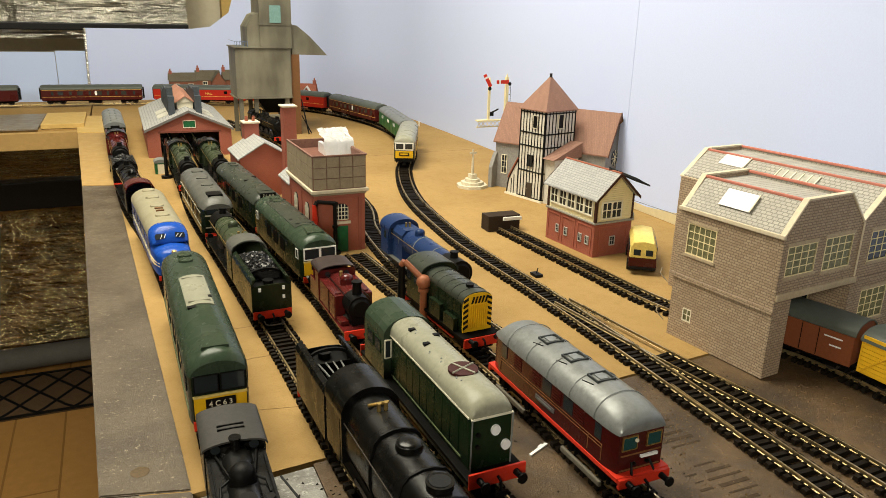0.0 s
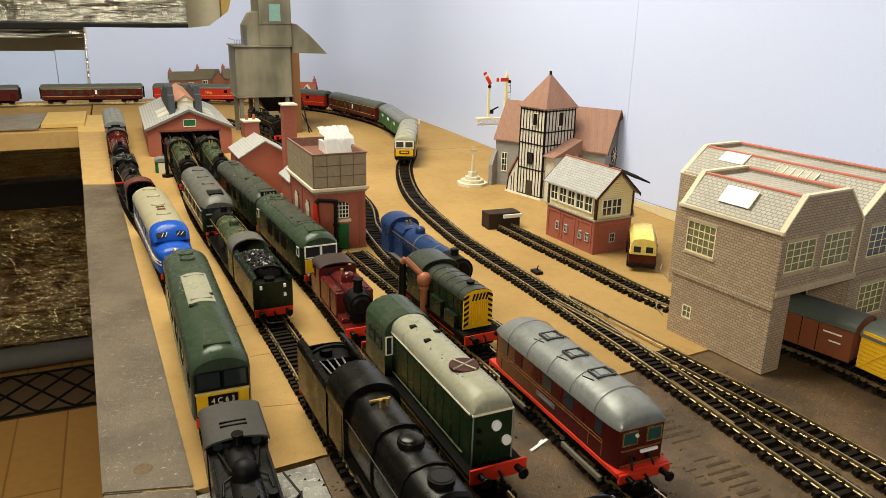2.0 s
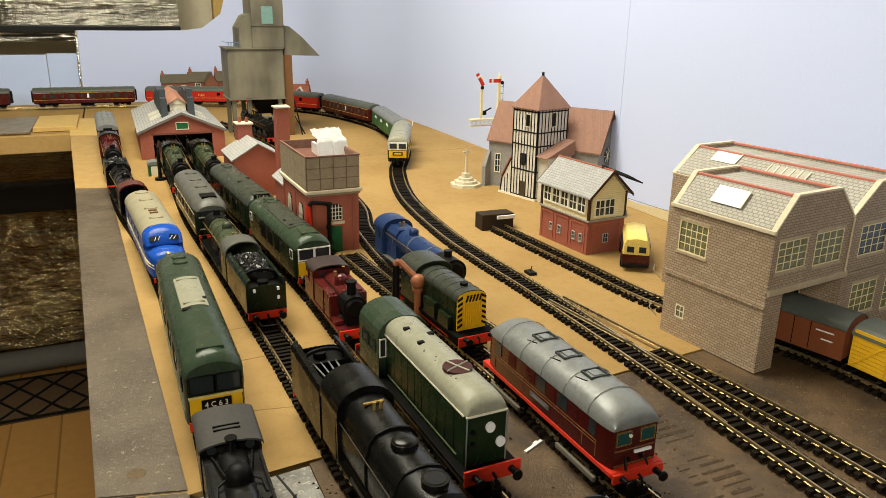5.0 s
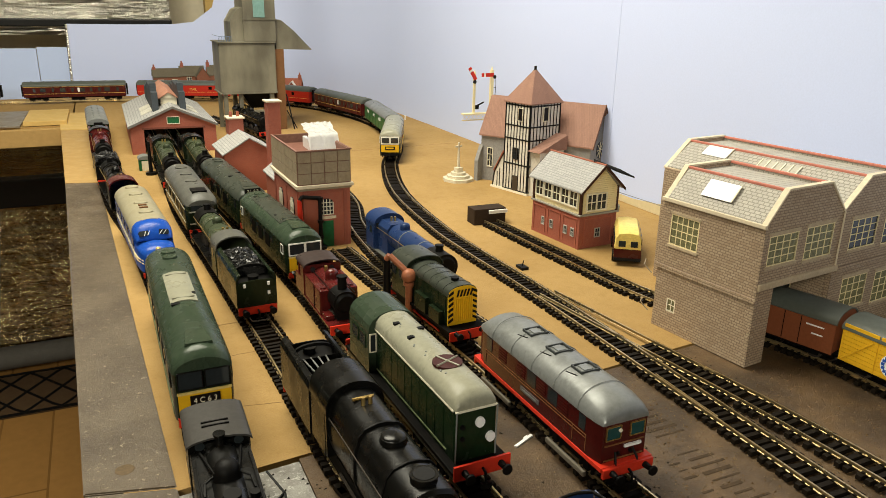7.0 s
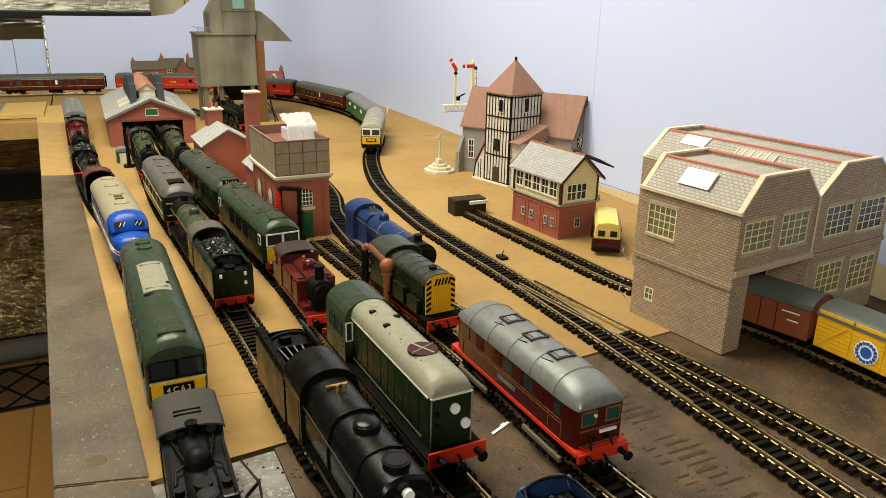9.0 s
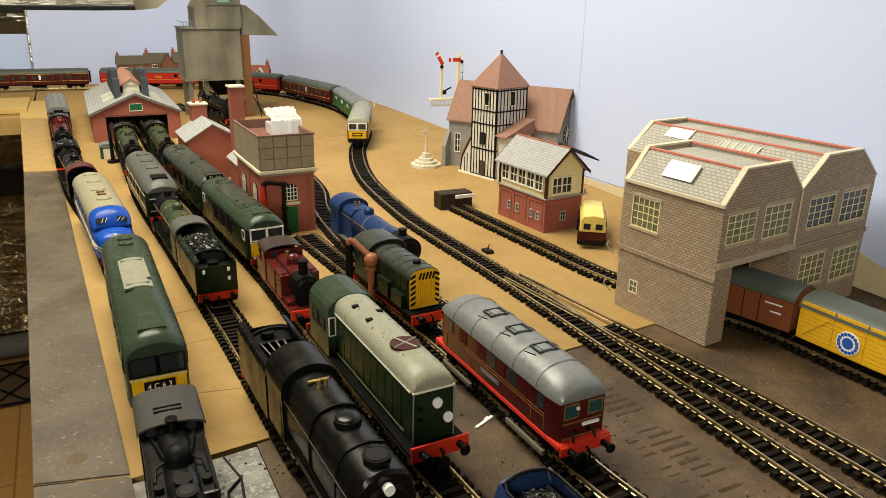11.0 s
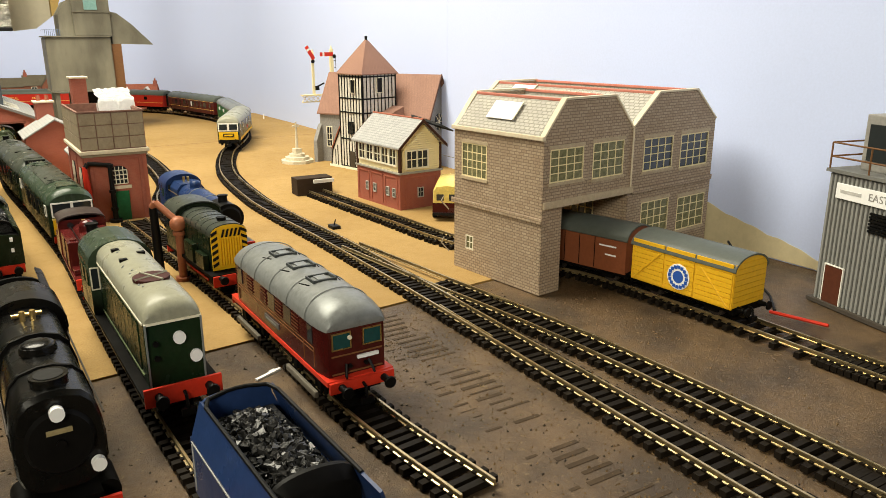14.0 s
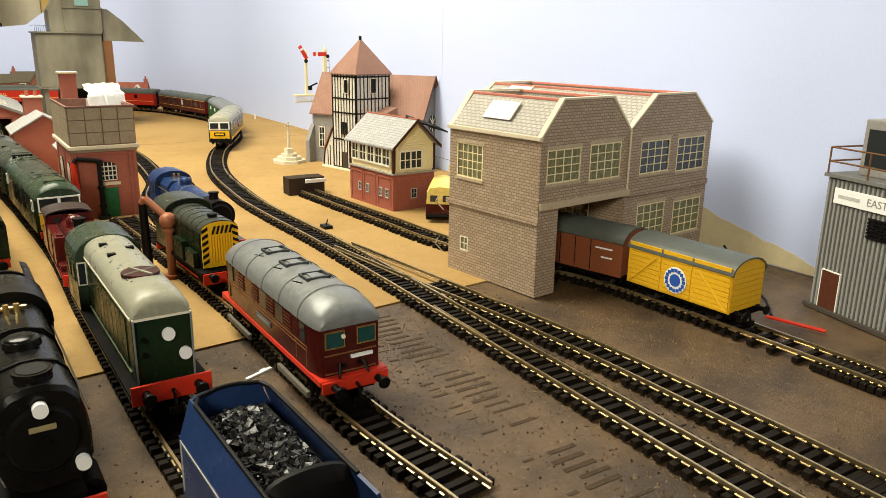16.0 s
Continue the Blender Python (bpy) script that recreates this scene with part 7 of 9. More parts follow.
def steam_loco(line, y0, y1, label, boiler_m, cab_m=None, frame_m=None, near="front", r=0.0120, zc=0.038, wheels=4, wr=0.0095, domes=(0.5,), cab_len=0.024, smoke=0.026, red_beam=True, rings=5, ring_m=None, funnel=0.0545, cab_roof=None):
    """A tender or tank engine's engine part; near: which end stands at y = 0."""
    x, y, rz, L = on_line(line, y0, y1)
    if near == "front":
        t = thing("steam_locomotive", x, y, 0, rz, label, "locomotive", "locomotives on shed")
    else:
        rows = LINES[line]
        b = min(rows, key=lambda q: abs(q[1] - y1))
        t = thing("steam_locomotive", b[0], b[1], 0, rz + 180, label, "locomotive", "locomotives on shed")
    cab_m, frame_m = cab_m or boiler_m, frame_m or LOCOBLACK
    zf = RT + 0.0125
    part("running_plate", bb(-0.0168, 0.0168, 0, L, zf - 0.0012, zf, bev=0.0003), frame_m, t)
    part("frame", bb(-0.0075, 0.0075, 0.002, L - 0.002, RT + 0.003, zf - 0.0012), FRAMEBLACK, t)
    part("buffer_beam", bb(-0.0160, 0.0160, -0.0016, 0.0, zf - 0.007, zf + 0.0005), BEAMRED if red_beam else frame_m, t)
    buffers(t, -0.0016, -1, zf - 0.0028)
    bm = bmesh.new()
    rod(bm, (0, 0.010, zc), (0, 0.010 + smoke, zc), r + 0.0004, n=28)
    sb = part("smokebox", bm, SOOT, t, "", True)
    bm = bmesh.new()
    rod(bm, (0, 0.0085, zc), (0, 0.0100, zc), r * 0.72, r * 0.86, n=24)
    rod(bm, (0, 0.0072, zc), (0, 0.0088, zc), 0.0014, n=8)
    part("smokebox_door", bm, SOOT, sb, "", True)
    bm = bmesh.new()
    box(bm, -0.006, 0.006, 0.010, 0.010 + smoke, zf, zc - r * 0.6)
    part("saddle", bm, SOOT, t)
    y1b, y2b = 0.010 + smoke, L - cab_len
    bm = bmesh.new()
    rod(bm, (0, y1b, zc), (0, y2b, zc), r * 0.96, r * 1.06, n=28)
    bo = part("boiler", bm, boiler_m, t, "", True)
    for i in range(rings):
        yy = y1b + (y2b - y1b) * (i + 0.5) / rings
        k = r * (0.965 + 0.10 * (i + 0.5) / rings) + 0.0003
        bm = bmesh.new()
        rod(bm, (0, yy - 0.0005, zc), (0, yy + 0.0005, zc), k, n=28)
        part("boiler_band", bm, ring_m or boiler_m, bo, "", True)
    bm = bmesh.new()
    loft(bm, [[(xx, yy, z) for xx, z in ((-r * 1.04, zf), (r * 1.04, zf), (r * 1.04, zc + r * 0.62), (r * 0.7, zc + r * 1.04), (-r * 0.7, zc + r * 1.04), (-r * 1.04, zc + r * 0.62))] for yy in (y2b - 0.026, y2b)])
    part("firebox", bm, boiler_m, t)
    bm = bmesh.new()
    yc = 0.010 + smoke * 0.5
    rod(bm, (0, yc, zc + r * 0.9), (0, yc, funnel), 0.0040, 0.0034, n=18)
    rod(bm, (0, yc, funnel), (0, yc, funnel + 0.0012), 0.0042, n=18)
    ch = part("chimney", bm, SOOT, t, "", True)
    bm = bmesh.new()
    rod(bm, (0, yc, funnel + 0.0011), (0, yc, funnel + 0.0014), 0.0028, n=14)
    part("chimney_mouth", bm, BLACK, ch)
    for f in domes:
        yy = y1b + (y2b - y1b) * f
        bm = bmesh.new()
        rod(bm, (0, yy, zc + r * 0.8), (0, yy, zc + r + 0.003), 0.0052, 0.0050, n=18)
        dome(bm, (0, yy, zc + r + 0.003), 0.0050, 0.7)
        part("dome", bm, boiler_m, t, "", True)
    bm = bmesh.new()
    for xx in (-0.002, 0.002):
        rod(bm, (xx, y2b - 0.012, zc + r), (xx, y2b - 0.012, zc + r + 0.005), 0.0012, n=8)
    part("safety_valve", bm, BRASS, t, "", True)
    # cab
    bm = bmesh.new()
    for s in (-1, 1):
        box(bm, s * 0.0162 - 0.0007, s * 0.0162 + 0.0007, y2b, L - 0.003, zf, 0.044)
    prism(bm, [(-0.0155, zf), (0.0155, zf), (0.0158, 0.044)] + roof_points(0.0160, 0.0445, 0.0550, 13, 0.8)[1:-1] + [(-0.0158, 0.044)], "y", y2b - 0.001, y2b + 0.0006)
    cab = part("cab", bm, cab_m, t)
    bm = bmesh.new()
    prism(bm, [(xx, z) for xx, z in roof_points(0.0170, 0.0440, 0.0560, 13, 0.8)] + [(xx * 0.96, z - 0.0012) for xx, z in reversed(roof_points(0.0170, 0.0440, 0.0560, 13, 0.8))], "y", y2b - 0.002, L)
    part("cab_roof", bm, cab_roof or frame_m, t, "", True)
    for s in (-1, 1):
        end_pane(cab, s * 0.0118 - 0.0026, s * 0.0118 + 0.0026, y2b - 0.0008, 0.0405, 0.047, GLASS, "spectacle_glass")
        side = part("cab_window", bb(s * 0.0162 - 0.0009, s * 0.0162 + 0.0009, y2b + 0.005, y2b + 0.011, 0.035, 0.0425), GLASS, cab)
        bm = bmesh.new()
        rod(bm, (s * 0.0135, 0.012, RT + 0.0085), (s * 0.0135, 0.028, RT + 0.0085), 0.0042, n=16)
        part("cylinder", bm, frame_m, t, "", True)
        bm = bmesh.new()
        tube(bm, [(s * (r + 0.0016), 0.014, zc + 0.003), (s * (r + 0.002), y2b, zc + 0.0045)], 0.0004)
        part("handrail", bm, BRASS, t)
        ws, we = 0.040, L - 0.026
        bm = bmesh.new()
        box(bm, s * 0.0116 - 0.0005, s * 0.0116 + 0.0005, ws, we, RT + wr - 0.003, RT + wr - 0.0014)
        box(bm, s * 0.0126 - 0.0005, s * 0.0126 + 0.0005, 0.026, ws + (we - ws) * 0.5, RT + 0.0075, RT + 0.009)
        part("coupling_rod", bm, WHEELM, t)
    for i in range(wheels):
        wheelset(t, 0.040 + (L - 0.066) * i / max(1, wheels - 1), wr)
    wheelset(t, 0.018, 0.0055)
    return t, L


def coal_heap(parent, x0, x1, y0, y1, z, high, seed, n=260, size=0.0016):
    rng = random.Random(seed)
    bm = bmesh.new()
    for _ in range(n):
        u, v = rng.random(), rng.random()
        x, y = x0 + (x1 - x0) * u, y0 + (y1 - y0) * v
        h = z + high * (math.sin(math.pi * u) ** 0.6) * (math.sin(math.pi * min(1, v * 0.8 + 0.15)) ** 0.6) * rng.uniform(0.75, 1.05)
        k = size * rng.uniform(0.6, 1.4)
        m = Matrix.Translation((x, y, h)) @ Euler((rng.random() * 6, rng.random() * 6, rng.random() * 6)).to_matrix().to_4x4() @ Matrix.Diagonal((k, k * 0.8, k * 0.6, 1))
        made = bmesh.ops.create_cube(bm, size=1.6, matrix=m)
        for v in made["verts"]:
            v.co += Vector((rng.uniform(-0.4, 0.4), rng.uniform(-0.4, 0.4), rng.uniform(-0.3, 0.3))) * k
    box(bm, x0, x1, y0, y1, z - 0.004, z + high * 0.35)
    return tagged(part("coal", bm, COAL, parent, "heap of black coal lumps"), kind="stuff")


def tender(line, y0, y1, label, m, flare=True, lettering=None, rear="near", heap=True, beam=True, top=0.0455, lamps=True):
    """rear: which end is the tender's back."""
    x, y, rz, L = on_line(line, y0, y1)
    t = thing("tender", x, y, 0, rz, label, "tender", "tenders on shed")
    if rear == "far":
        b = min(LINES[line], key=lambda q: abs(q[1] - y1))
        t.matrix_world = pose(b[0], b[1], 0, 0, 0, rz + 180)
    w, zf = 0.0168, RT + 0.0115
    bm = bmesh.new()
    prof = [(-w, zf), (-w, top - 0.005), (-w + 0.0012, top - 0.0015), (-w + 0.004, top), (-w + 0.0046, top - 0.0006), (-w + 0.0012, top - 0.006), (-w + 0.0009, zf)]
    prism(bm, prof, "y", 0.0, L)
    prism(bm, [(-a, b) for a, b in prof], "y", 0.0, L)
    part("side_sheet", bm, m, t)
    bm = bmesh.new()
    prism(bm, [(-w + 0.001, zf), (w - 0.001, zf)] + [(xx, z) for xx, z in roof_points(w - 0.001, top - 0.010, top - 0.0062, 11, 0.5)], "y", 0.0, 0.001)
    part("rear_sheet", bm, m, t)
    part("tank_top", bb(-w + 0.0012, w - 0.0012, 0.001, L * 0.28, zf, top - 0.010), SOOT, t)
    bm = bmesh.new()
    prism(bm, [(xx, z) for xx, z in roof_points(w - 0.003, top - 0.008, top + 0.001, 13, 0.6)] + [(xx * 0.92, z - 0.001) for xx, z in reversed(roof_points(w - 0.003, top - 0.008, top, 13, 0.6))], "y", L * 0.27, L * 0.30)
    part("coal_plate", bm, SOOT, t, "", True)
    bm = bmesh.new()
    rod(bm, (0, L * 0.14, top - 0.011), (0, L * 0.14, top - 0.0065), 0.0042, n=16)
    rod(bm, (0, L * 0.14, top - 0.0065), (0, L * 0.14, top - 0.0058), 0.0048, n=16)
    part("filler", bm, SOOT, t, "", True)
    part("floor", bb(-w + 0.001, w - 0.001, L * 0.3, L, zf, zf + 0.012), SOOT, t)
    if heap:
        coal_heap(t, -w + 0.003, w - 0.003, L * 0.30, L * 0.97, top - 0.006, 0.0095, 5 + int(y0 * 1000), 420, 0.0015)
    part("frame", bb(-w + 0.0025, w - 0.0025, 0.001, L - 0.001, RT + 0.004, zf), FRAMEBLACK, t)
    part("buffer_beam", bb(-0.0162, 0.0162, -0.0015, 0, zf - 0.0055, zf + 0.001), BEAMRED, t)
    buffers(t, -0.0015, -1, zf - 0.002)
    bm = bmesh.new()
    tube(bm, [(-0.0075, -0.001, RT + 0.0035), (-0.0075, -0.010, RT + 0.0035), (-0.004, -0.0125, RT + 0.004), (0.004, -0.0125, RT + 0.004), (0.0075, -0.010, RT + 0.0035), (0.0075, -0.001, RT + 0.0035)], 0.0006, 6)
    part("coupling_loop", bm, WHEELM, t, "steel wire coupling loop")
    if lamps:
        for xx, z in ((-0.010, 0.038), (0.010, 0.038), (0.010, 0.030)):
            bm = bmesh.new()
            box(bm, xx - 0.001, xx + 0.001, -0.0016, 0.0, z - 0.0014, z + 0.0014)
            part("lamp_bracket", bm, PAPER, t)
    for f in (0.18, 0.5, 0.82):
        wheelset(t, L * f, 0.0072)
    for s in (-1, 1):
        bm = bmesh.new()
        for f in (0.18, 0.5, 0.82):
            box(bm, s * 0.0148 - 0.001, s * 0.0148 + 0.001, L * f - 0.003, L * f + 0.003, RT + 0.004, zf - 0.001)
        part("axlebox", bm, FRAMEBLACK, t)
    return t, L


def express_tender():
    """The high-sided blue tender: sides that fold inwards, a dark rolled rim and a deep heap of coal."""
    x, y, rz, L = on_line("c", 0.276, 0.362)
    t = thing("tender", x, y, 0, rz, "blue streamlined express tender heaped with coal", "tender", "tenders on shed")
    w, zf, fold, top = 0.0180, RT + 0.0115, 0.0405, 0.0540
    for s in (-1, 1):
        bm = bmesh.new()
        prism(bm, [(s * w, zf), (s * w, fold), (s * (w - 0.0010), fold), (s * (w - 0.0010), zf)], "y", 0.0, L)
        part("side_sheet", bm, DARKBLUE, t)
        bm = bmesh.new()
        prism(bm, [(s * w, fold + 0.0001), (s * (w - 0.0042), top), (s * (w - 0.0052), top - 0.0004), (s * (w - 0.0011), fold + 0.0001)], "y", 0.0, L - 0.0015)
        part("fold_sheet", bm, DARKBLUE, t)
        part("lining", bb(s * w - 0.0003, s * w + 0.0003, 0.002, L - 0.002, fold - 0.0016, fold - 0.0009), mat("pale_lining", (0.36, 0.36, 0.34), 0.5, bump=0), t)
        part("lining", bb(s * w - 0.0003, s * w + 0.0003, L - 0.0028, L - 0.0020, zf + 0.002, fold - 0.002), mat("pale_lining", (0.36, 0.36, 0.34), 0.5, bump=0), t)
        bm = bmesh.new()
        tube(bm, [(s * (w - 0.0046), 0.012, top - 0.0002), (s * (w - 0.0046), L - 0.008, top), (s * (w - 0.0068), L - 0.003, top + 0.0006), (s * 0.004, L - 0.0012, top + 0.0012), (0, L - 0.001, top + 0.0013)], 0.0008, 8)
        part("rim", bm, SOOT, t, "", True)
        part("emblem", bb(s * w - 0.0005, s * w + 0.0005, L * 0.48, L * 0.48 + 0.006, 0.026, 0.035, bev=0.0002), BRASS, t, "small gold crest")
    bm = bmesh.new()
    arch = [(-w + 0.0006, zf), (w - 0.0006, zf), (w - 0.0006, fold)] + roof_points(w - 0.0046, top - 0.004, top + 0.0012, 13, 0.45) + [(-w + 0.0006, fold)]
    prism(bm, arch, "y", L - 0.0014, L)
    part("front_sheet", bm, DARKBLUE, t)
    # rounded black back plate that holds the coal, and the tank top behind it
    bm = bmesh.new()
    out = roof_points(w - 0.0040, top - 0.006, top + 0.0030, 17, 0.5)
    loft(bm, [[(px, yy, z + dz) for px, z in out] + [(px * 0.98, yy, 0.034) for px, z in reversed(out)] for yy, dz in ((0.014, -0.004), (0.017, 0.0), (0.0185, 0.0002))])
    part("coal_plate", bm, SOOT, t, "", True)
    part("tank_top", bb(-w + 0.0014, w - 0.0014, 0.001, 0.0138, zf, fold + 0.001, bev=0.001), SOOT, t)
    bm = bmesh.new()
    prism(bm, [(-w + 0.001, zf), (w - 0.001, zf)] + roof_points(w - 0.001, fold - 0.002, fold + 0.004, 11, 0.5), "y", -0.0002, 0.001)
    part("rear_sheet", bm, DARKBLUE, t)
    part("floor", bb(-w + 0.0015, w - 0.0015, 0.019, L - 0.002, zf, fold - 0.002), SOOT, t)
    coal_heap(t, -w + 0.0056, w - 0.0056, 0.0195, L - 0.004, fold + 0.002, 0.0115, 61, 620, 0.0013)
    part("frame", bb(-w + 0.0025, w - 0.0025, 0.001, L - 0.001, RT + 0.004, zf), FRAMEBLACK, t)
    part("buffer_beam", bb(-0.0162, 0.0162, -0.0017, -0.0002, zf - 0.0055, zf + 0.001), BEAMRED, t)
    buffers(t, -0.0017, -1, zf - 0.002)
    for f in (0.14, 0.38, 0.62, 0.86):
        wheelset(t, L * f, 0.0072)
        for s in (-1, 1):
            part("axlebox", bb(s * 0.0150 - 0.001, s * 0.0150 + 0.001, L * f - 0.003, L * f + 0.003, RT + 0.004, zf - 0.001), FRAMEBLACK, t)
    return t


def austerity_black():
    """The stark black engine with a flat-sided casing over its boiler."""
    x, y, rz, L = on_line("b", 0.374, 0.512)
    t = thing("steam_locomotive", x, y, 0, rz, "matt black wartime freight locomotive with boxy boiler casing", "locomotive", "locomotives on shed")
    zf = RT + 0.0125
    part("frame", bb(-0.011, 0.011, 0.002, L, RT + 0.003, zf), FRAMEBLACK, t)
    part("buffer_beam", bb(-0.0165, 0.0165, -0.0016, 0, zf - 0.008, zf - 0.001), BEAMRED, t)
    buffers(t, -0.0016, -1, zf - 0.0045)
    def casing(k):
        return [(-0.0150 * k, 0.026), (-0.0152 * k, 0.042), (-0.0115 * k, 0.0545 * (0.5 + 0.5 * k)), (0, 0.0575 * (0.5 + 0.5 * k)), (0.0115 * k, 0.0545 * (0.5 + 0.5 * k)), (0.0152 * k, 0.042), (0.0150 * k, 0.026), (0.008 * k, 0.0215), (-0.008 * k, 0.0215)]
    def smooth(pts):
        out = []
        n = len(pts)
        for i in range(n):
            a, b = Vector(pts[i]), Vector(pts[(i + 1) % n])
            out += [tuple(a.lerp(b, 0.22)), tuple(a.lerp(b, 0.78))]
        return out
    bm = bmesh.new()
    loft(bm, [[(xx, 0.006, z) for xx, z in smooth(casing(0.94))], [(xx, 0.0075, z) for xx, z in smooth(casing(1.0))], [(xx, 0.030, z) for xx, z in smooth(casing(1.0))]])
    sb = part("smokebox", bm, LOCOBLACK, t, "", True)
    bm = bmesh.new()
    loft(bm, [[(xx, yy, z) for xx, z in smooth(casing(0.975))] for yy in (0.0305, 0.066)])
    part("boiler_casing", bm, LOCOBLACK, t, "", True)
    bm = bmesh.new()
    loft(bm, [[(xx, yy, z) for xx, z in smooth(casing(1.0))] for yy in (0.0675, 0.107)])
    part("firebox_casing", bm, LOCOBLACK, t, "", True)
    for yy in (0.0302, 0.0668):
        bm = bmesh.new()
        loft(bm, [[(xx, yy - 0.0006, z) for xx, z in smooth(casing(1.03))], [(xx, yy + 0.0006, z) for xx, z in smooth(casing(1.03))]])
        part("casing_band", bm, SOOT, t)
    bm = bmesh.new()
    rod(bm, (0, 0.0042, 0.039), (0, 0.0062, 0.039), 0.0105, 0.0118, n=28)
    rod(bm, (0, 0.0032, 0.039), (0, 0.0044, 0.039), 0.0016, n=10)
    part("smokebox_door", bm, SOOT, sb, "", True)
    for xx, z in ((0.0, 0.0500), (0.0110, 0.0285)):
        bm = bmesh.new()
        rod(bm, (xx, 0.0025, z), (xx, 0.0055, z), 0.0025, n=20)
        part("marker_disc", bm, PAPER, t, "round white headcode disc")
    part("number_bar", bb(-0.0042, 0.0042, 0.0036, 0.0044, 0.0428, 0.0445), mat("brass_number", (0.3, 0.24, 0.12), 0.5), t)
    bm = bmesh.new()
    rod(bm, (0, 0.0165, 0.0545), (0, 0.0165, 0.0585), 0.0066, 0.0060, n=24)
    rod(bm, (0, 0.0165, 0.0585), (0, 0.0165, 0.0594), 0.0066, n=24)
    ch = part("chimney", bm, LOCOBLACK, t, "", True)
    bm = bmesh.new()
    rod(bm, (0, 0.0165, 0.0593), (0, 0.0165, 0.0596), 0.0050, n=20)
    part("chimney_mouth", bm, BLACK, ch)
    bm = bmesh.new()
    rod(bm, (0, 0.0515, 0.0560), (0, 0.0515, 0.0585), 0.0070, 0.0066, n=24)
    dome(bm, (0, 0.0515, 0.0585), 0.0062, 0.25)
    part("dome", bm, LOCOBLACK, t, "", True)
    bm = bmesh.new()
    for xx in (-0.002, 0.002):
        rod(bm, (xx, 0.088, 0.056), (xx, 0.088, 0.061), 0.0012, n=8)
    rod(bm, (-0.006, 0.094, 0.0575), (0.006, 0.094, 0.0575), 0.0009, n=8)
    part("safety_valve", bm, BRASS, t, "", True)
    for s in (-1, 1):
        part("handrail", tube(bmesh.new(), [(s * 0.0155, 0.010, 0.0440), (s * 0.0158, 0.105, 0.0440)], 0.0004), WHEELM, t)
        bm = bmesh.new()
        rod(bm, (s * 0.0135, 0.008, RT + 0.0085), (s * 0.0135, 0.026, RT + 0.0085), 0.0045, n=16)
        part("cylinder", bm, FRAMEBLACK, t, "", True)
        part("coupling_rod", bb(s * 0.0118 - 0.0005, s * 0.0118 + 0.0005, 0.036, 0.100, RT + 0.006, RT + 0.0076), WHEELM, t)
    bm = bmesh.new()
    prof = [(-0.0165, 0.020), (0.0165, 0.020), (0.0168, 0.044)] + [(xx, z) for xx, z in roof_points(0.0168, 0.046, 0.0600, 13, 0.8)] + [(-0.0168, 0.044)]
    prism(bm, prof, "y", 0.107, 0.110)
    part("cab_front", bm, LOCOBLACK, t)
    for s in (-1, 1):
        part("cab_side", bb(s * 0.0163 - 0.0006, s * 0.0163 + 0.0006, 0.110, L - 0.002, 0.020, 0.046), LOCOBLACK, t)
    bm = bmesh.new()
    prism(bm, [(xx, z) for xx, z in roof_points(0.0172, 0.0455, 0.0610, 15, 0.8)] + [(xx * 0.95, z - 0.0014) for xx, z in reversed(roof_points(0.0172, 0.0455, 0.0610, 15, 0.8))], "y", 0.106, L)
    part("cab_roof", bm, LOCOBLACK, t, "", True)
    for y2 in (0.036, 0.068, 0.100):
        wheelset(t, y2, 0.0098)
    t.scale = (1.0, 1.0, 1.08)
    t2, L2 = tender("b", 0.515, 0.580, "black wartime tender, nearly empty of coal, with fire irons", LOCOBLACK, rear="far", heap=False, top=0.0530)
    bm = bmesh.new()
    for i in range(4):
        rod(bm, (-0.008 + i * 0.005, 0.020, 0.044), (-0.004 + i * 0.003, 0.062, 0.047), 0.0006, n=6)
    part("fire_iron", bm, ROOFGREY, t2)
    coal_heap(t2, -0.012, 0.012, 0.020, 0.062, 0.028, 0.008, 77, 120)


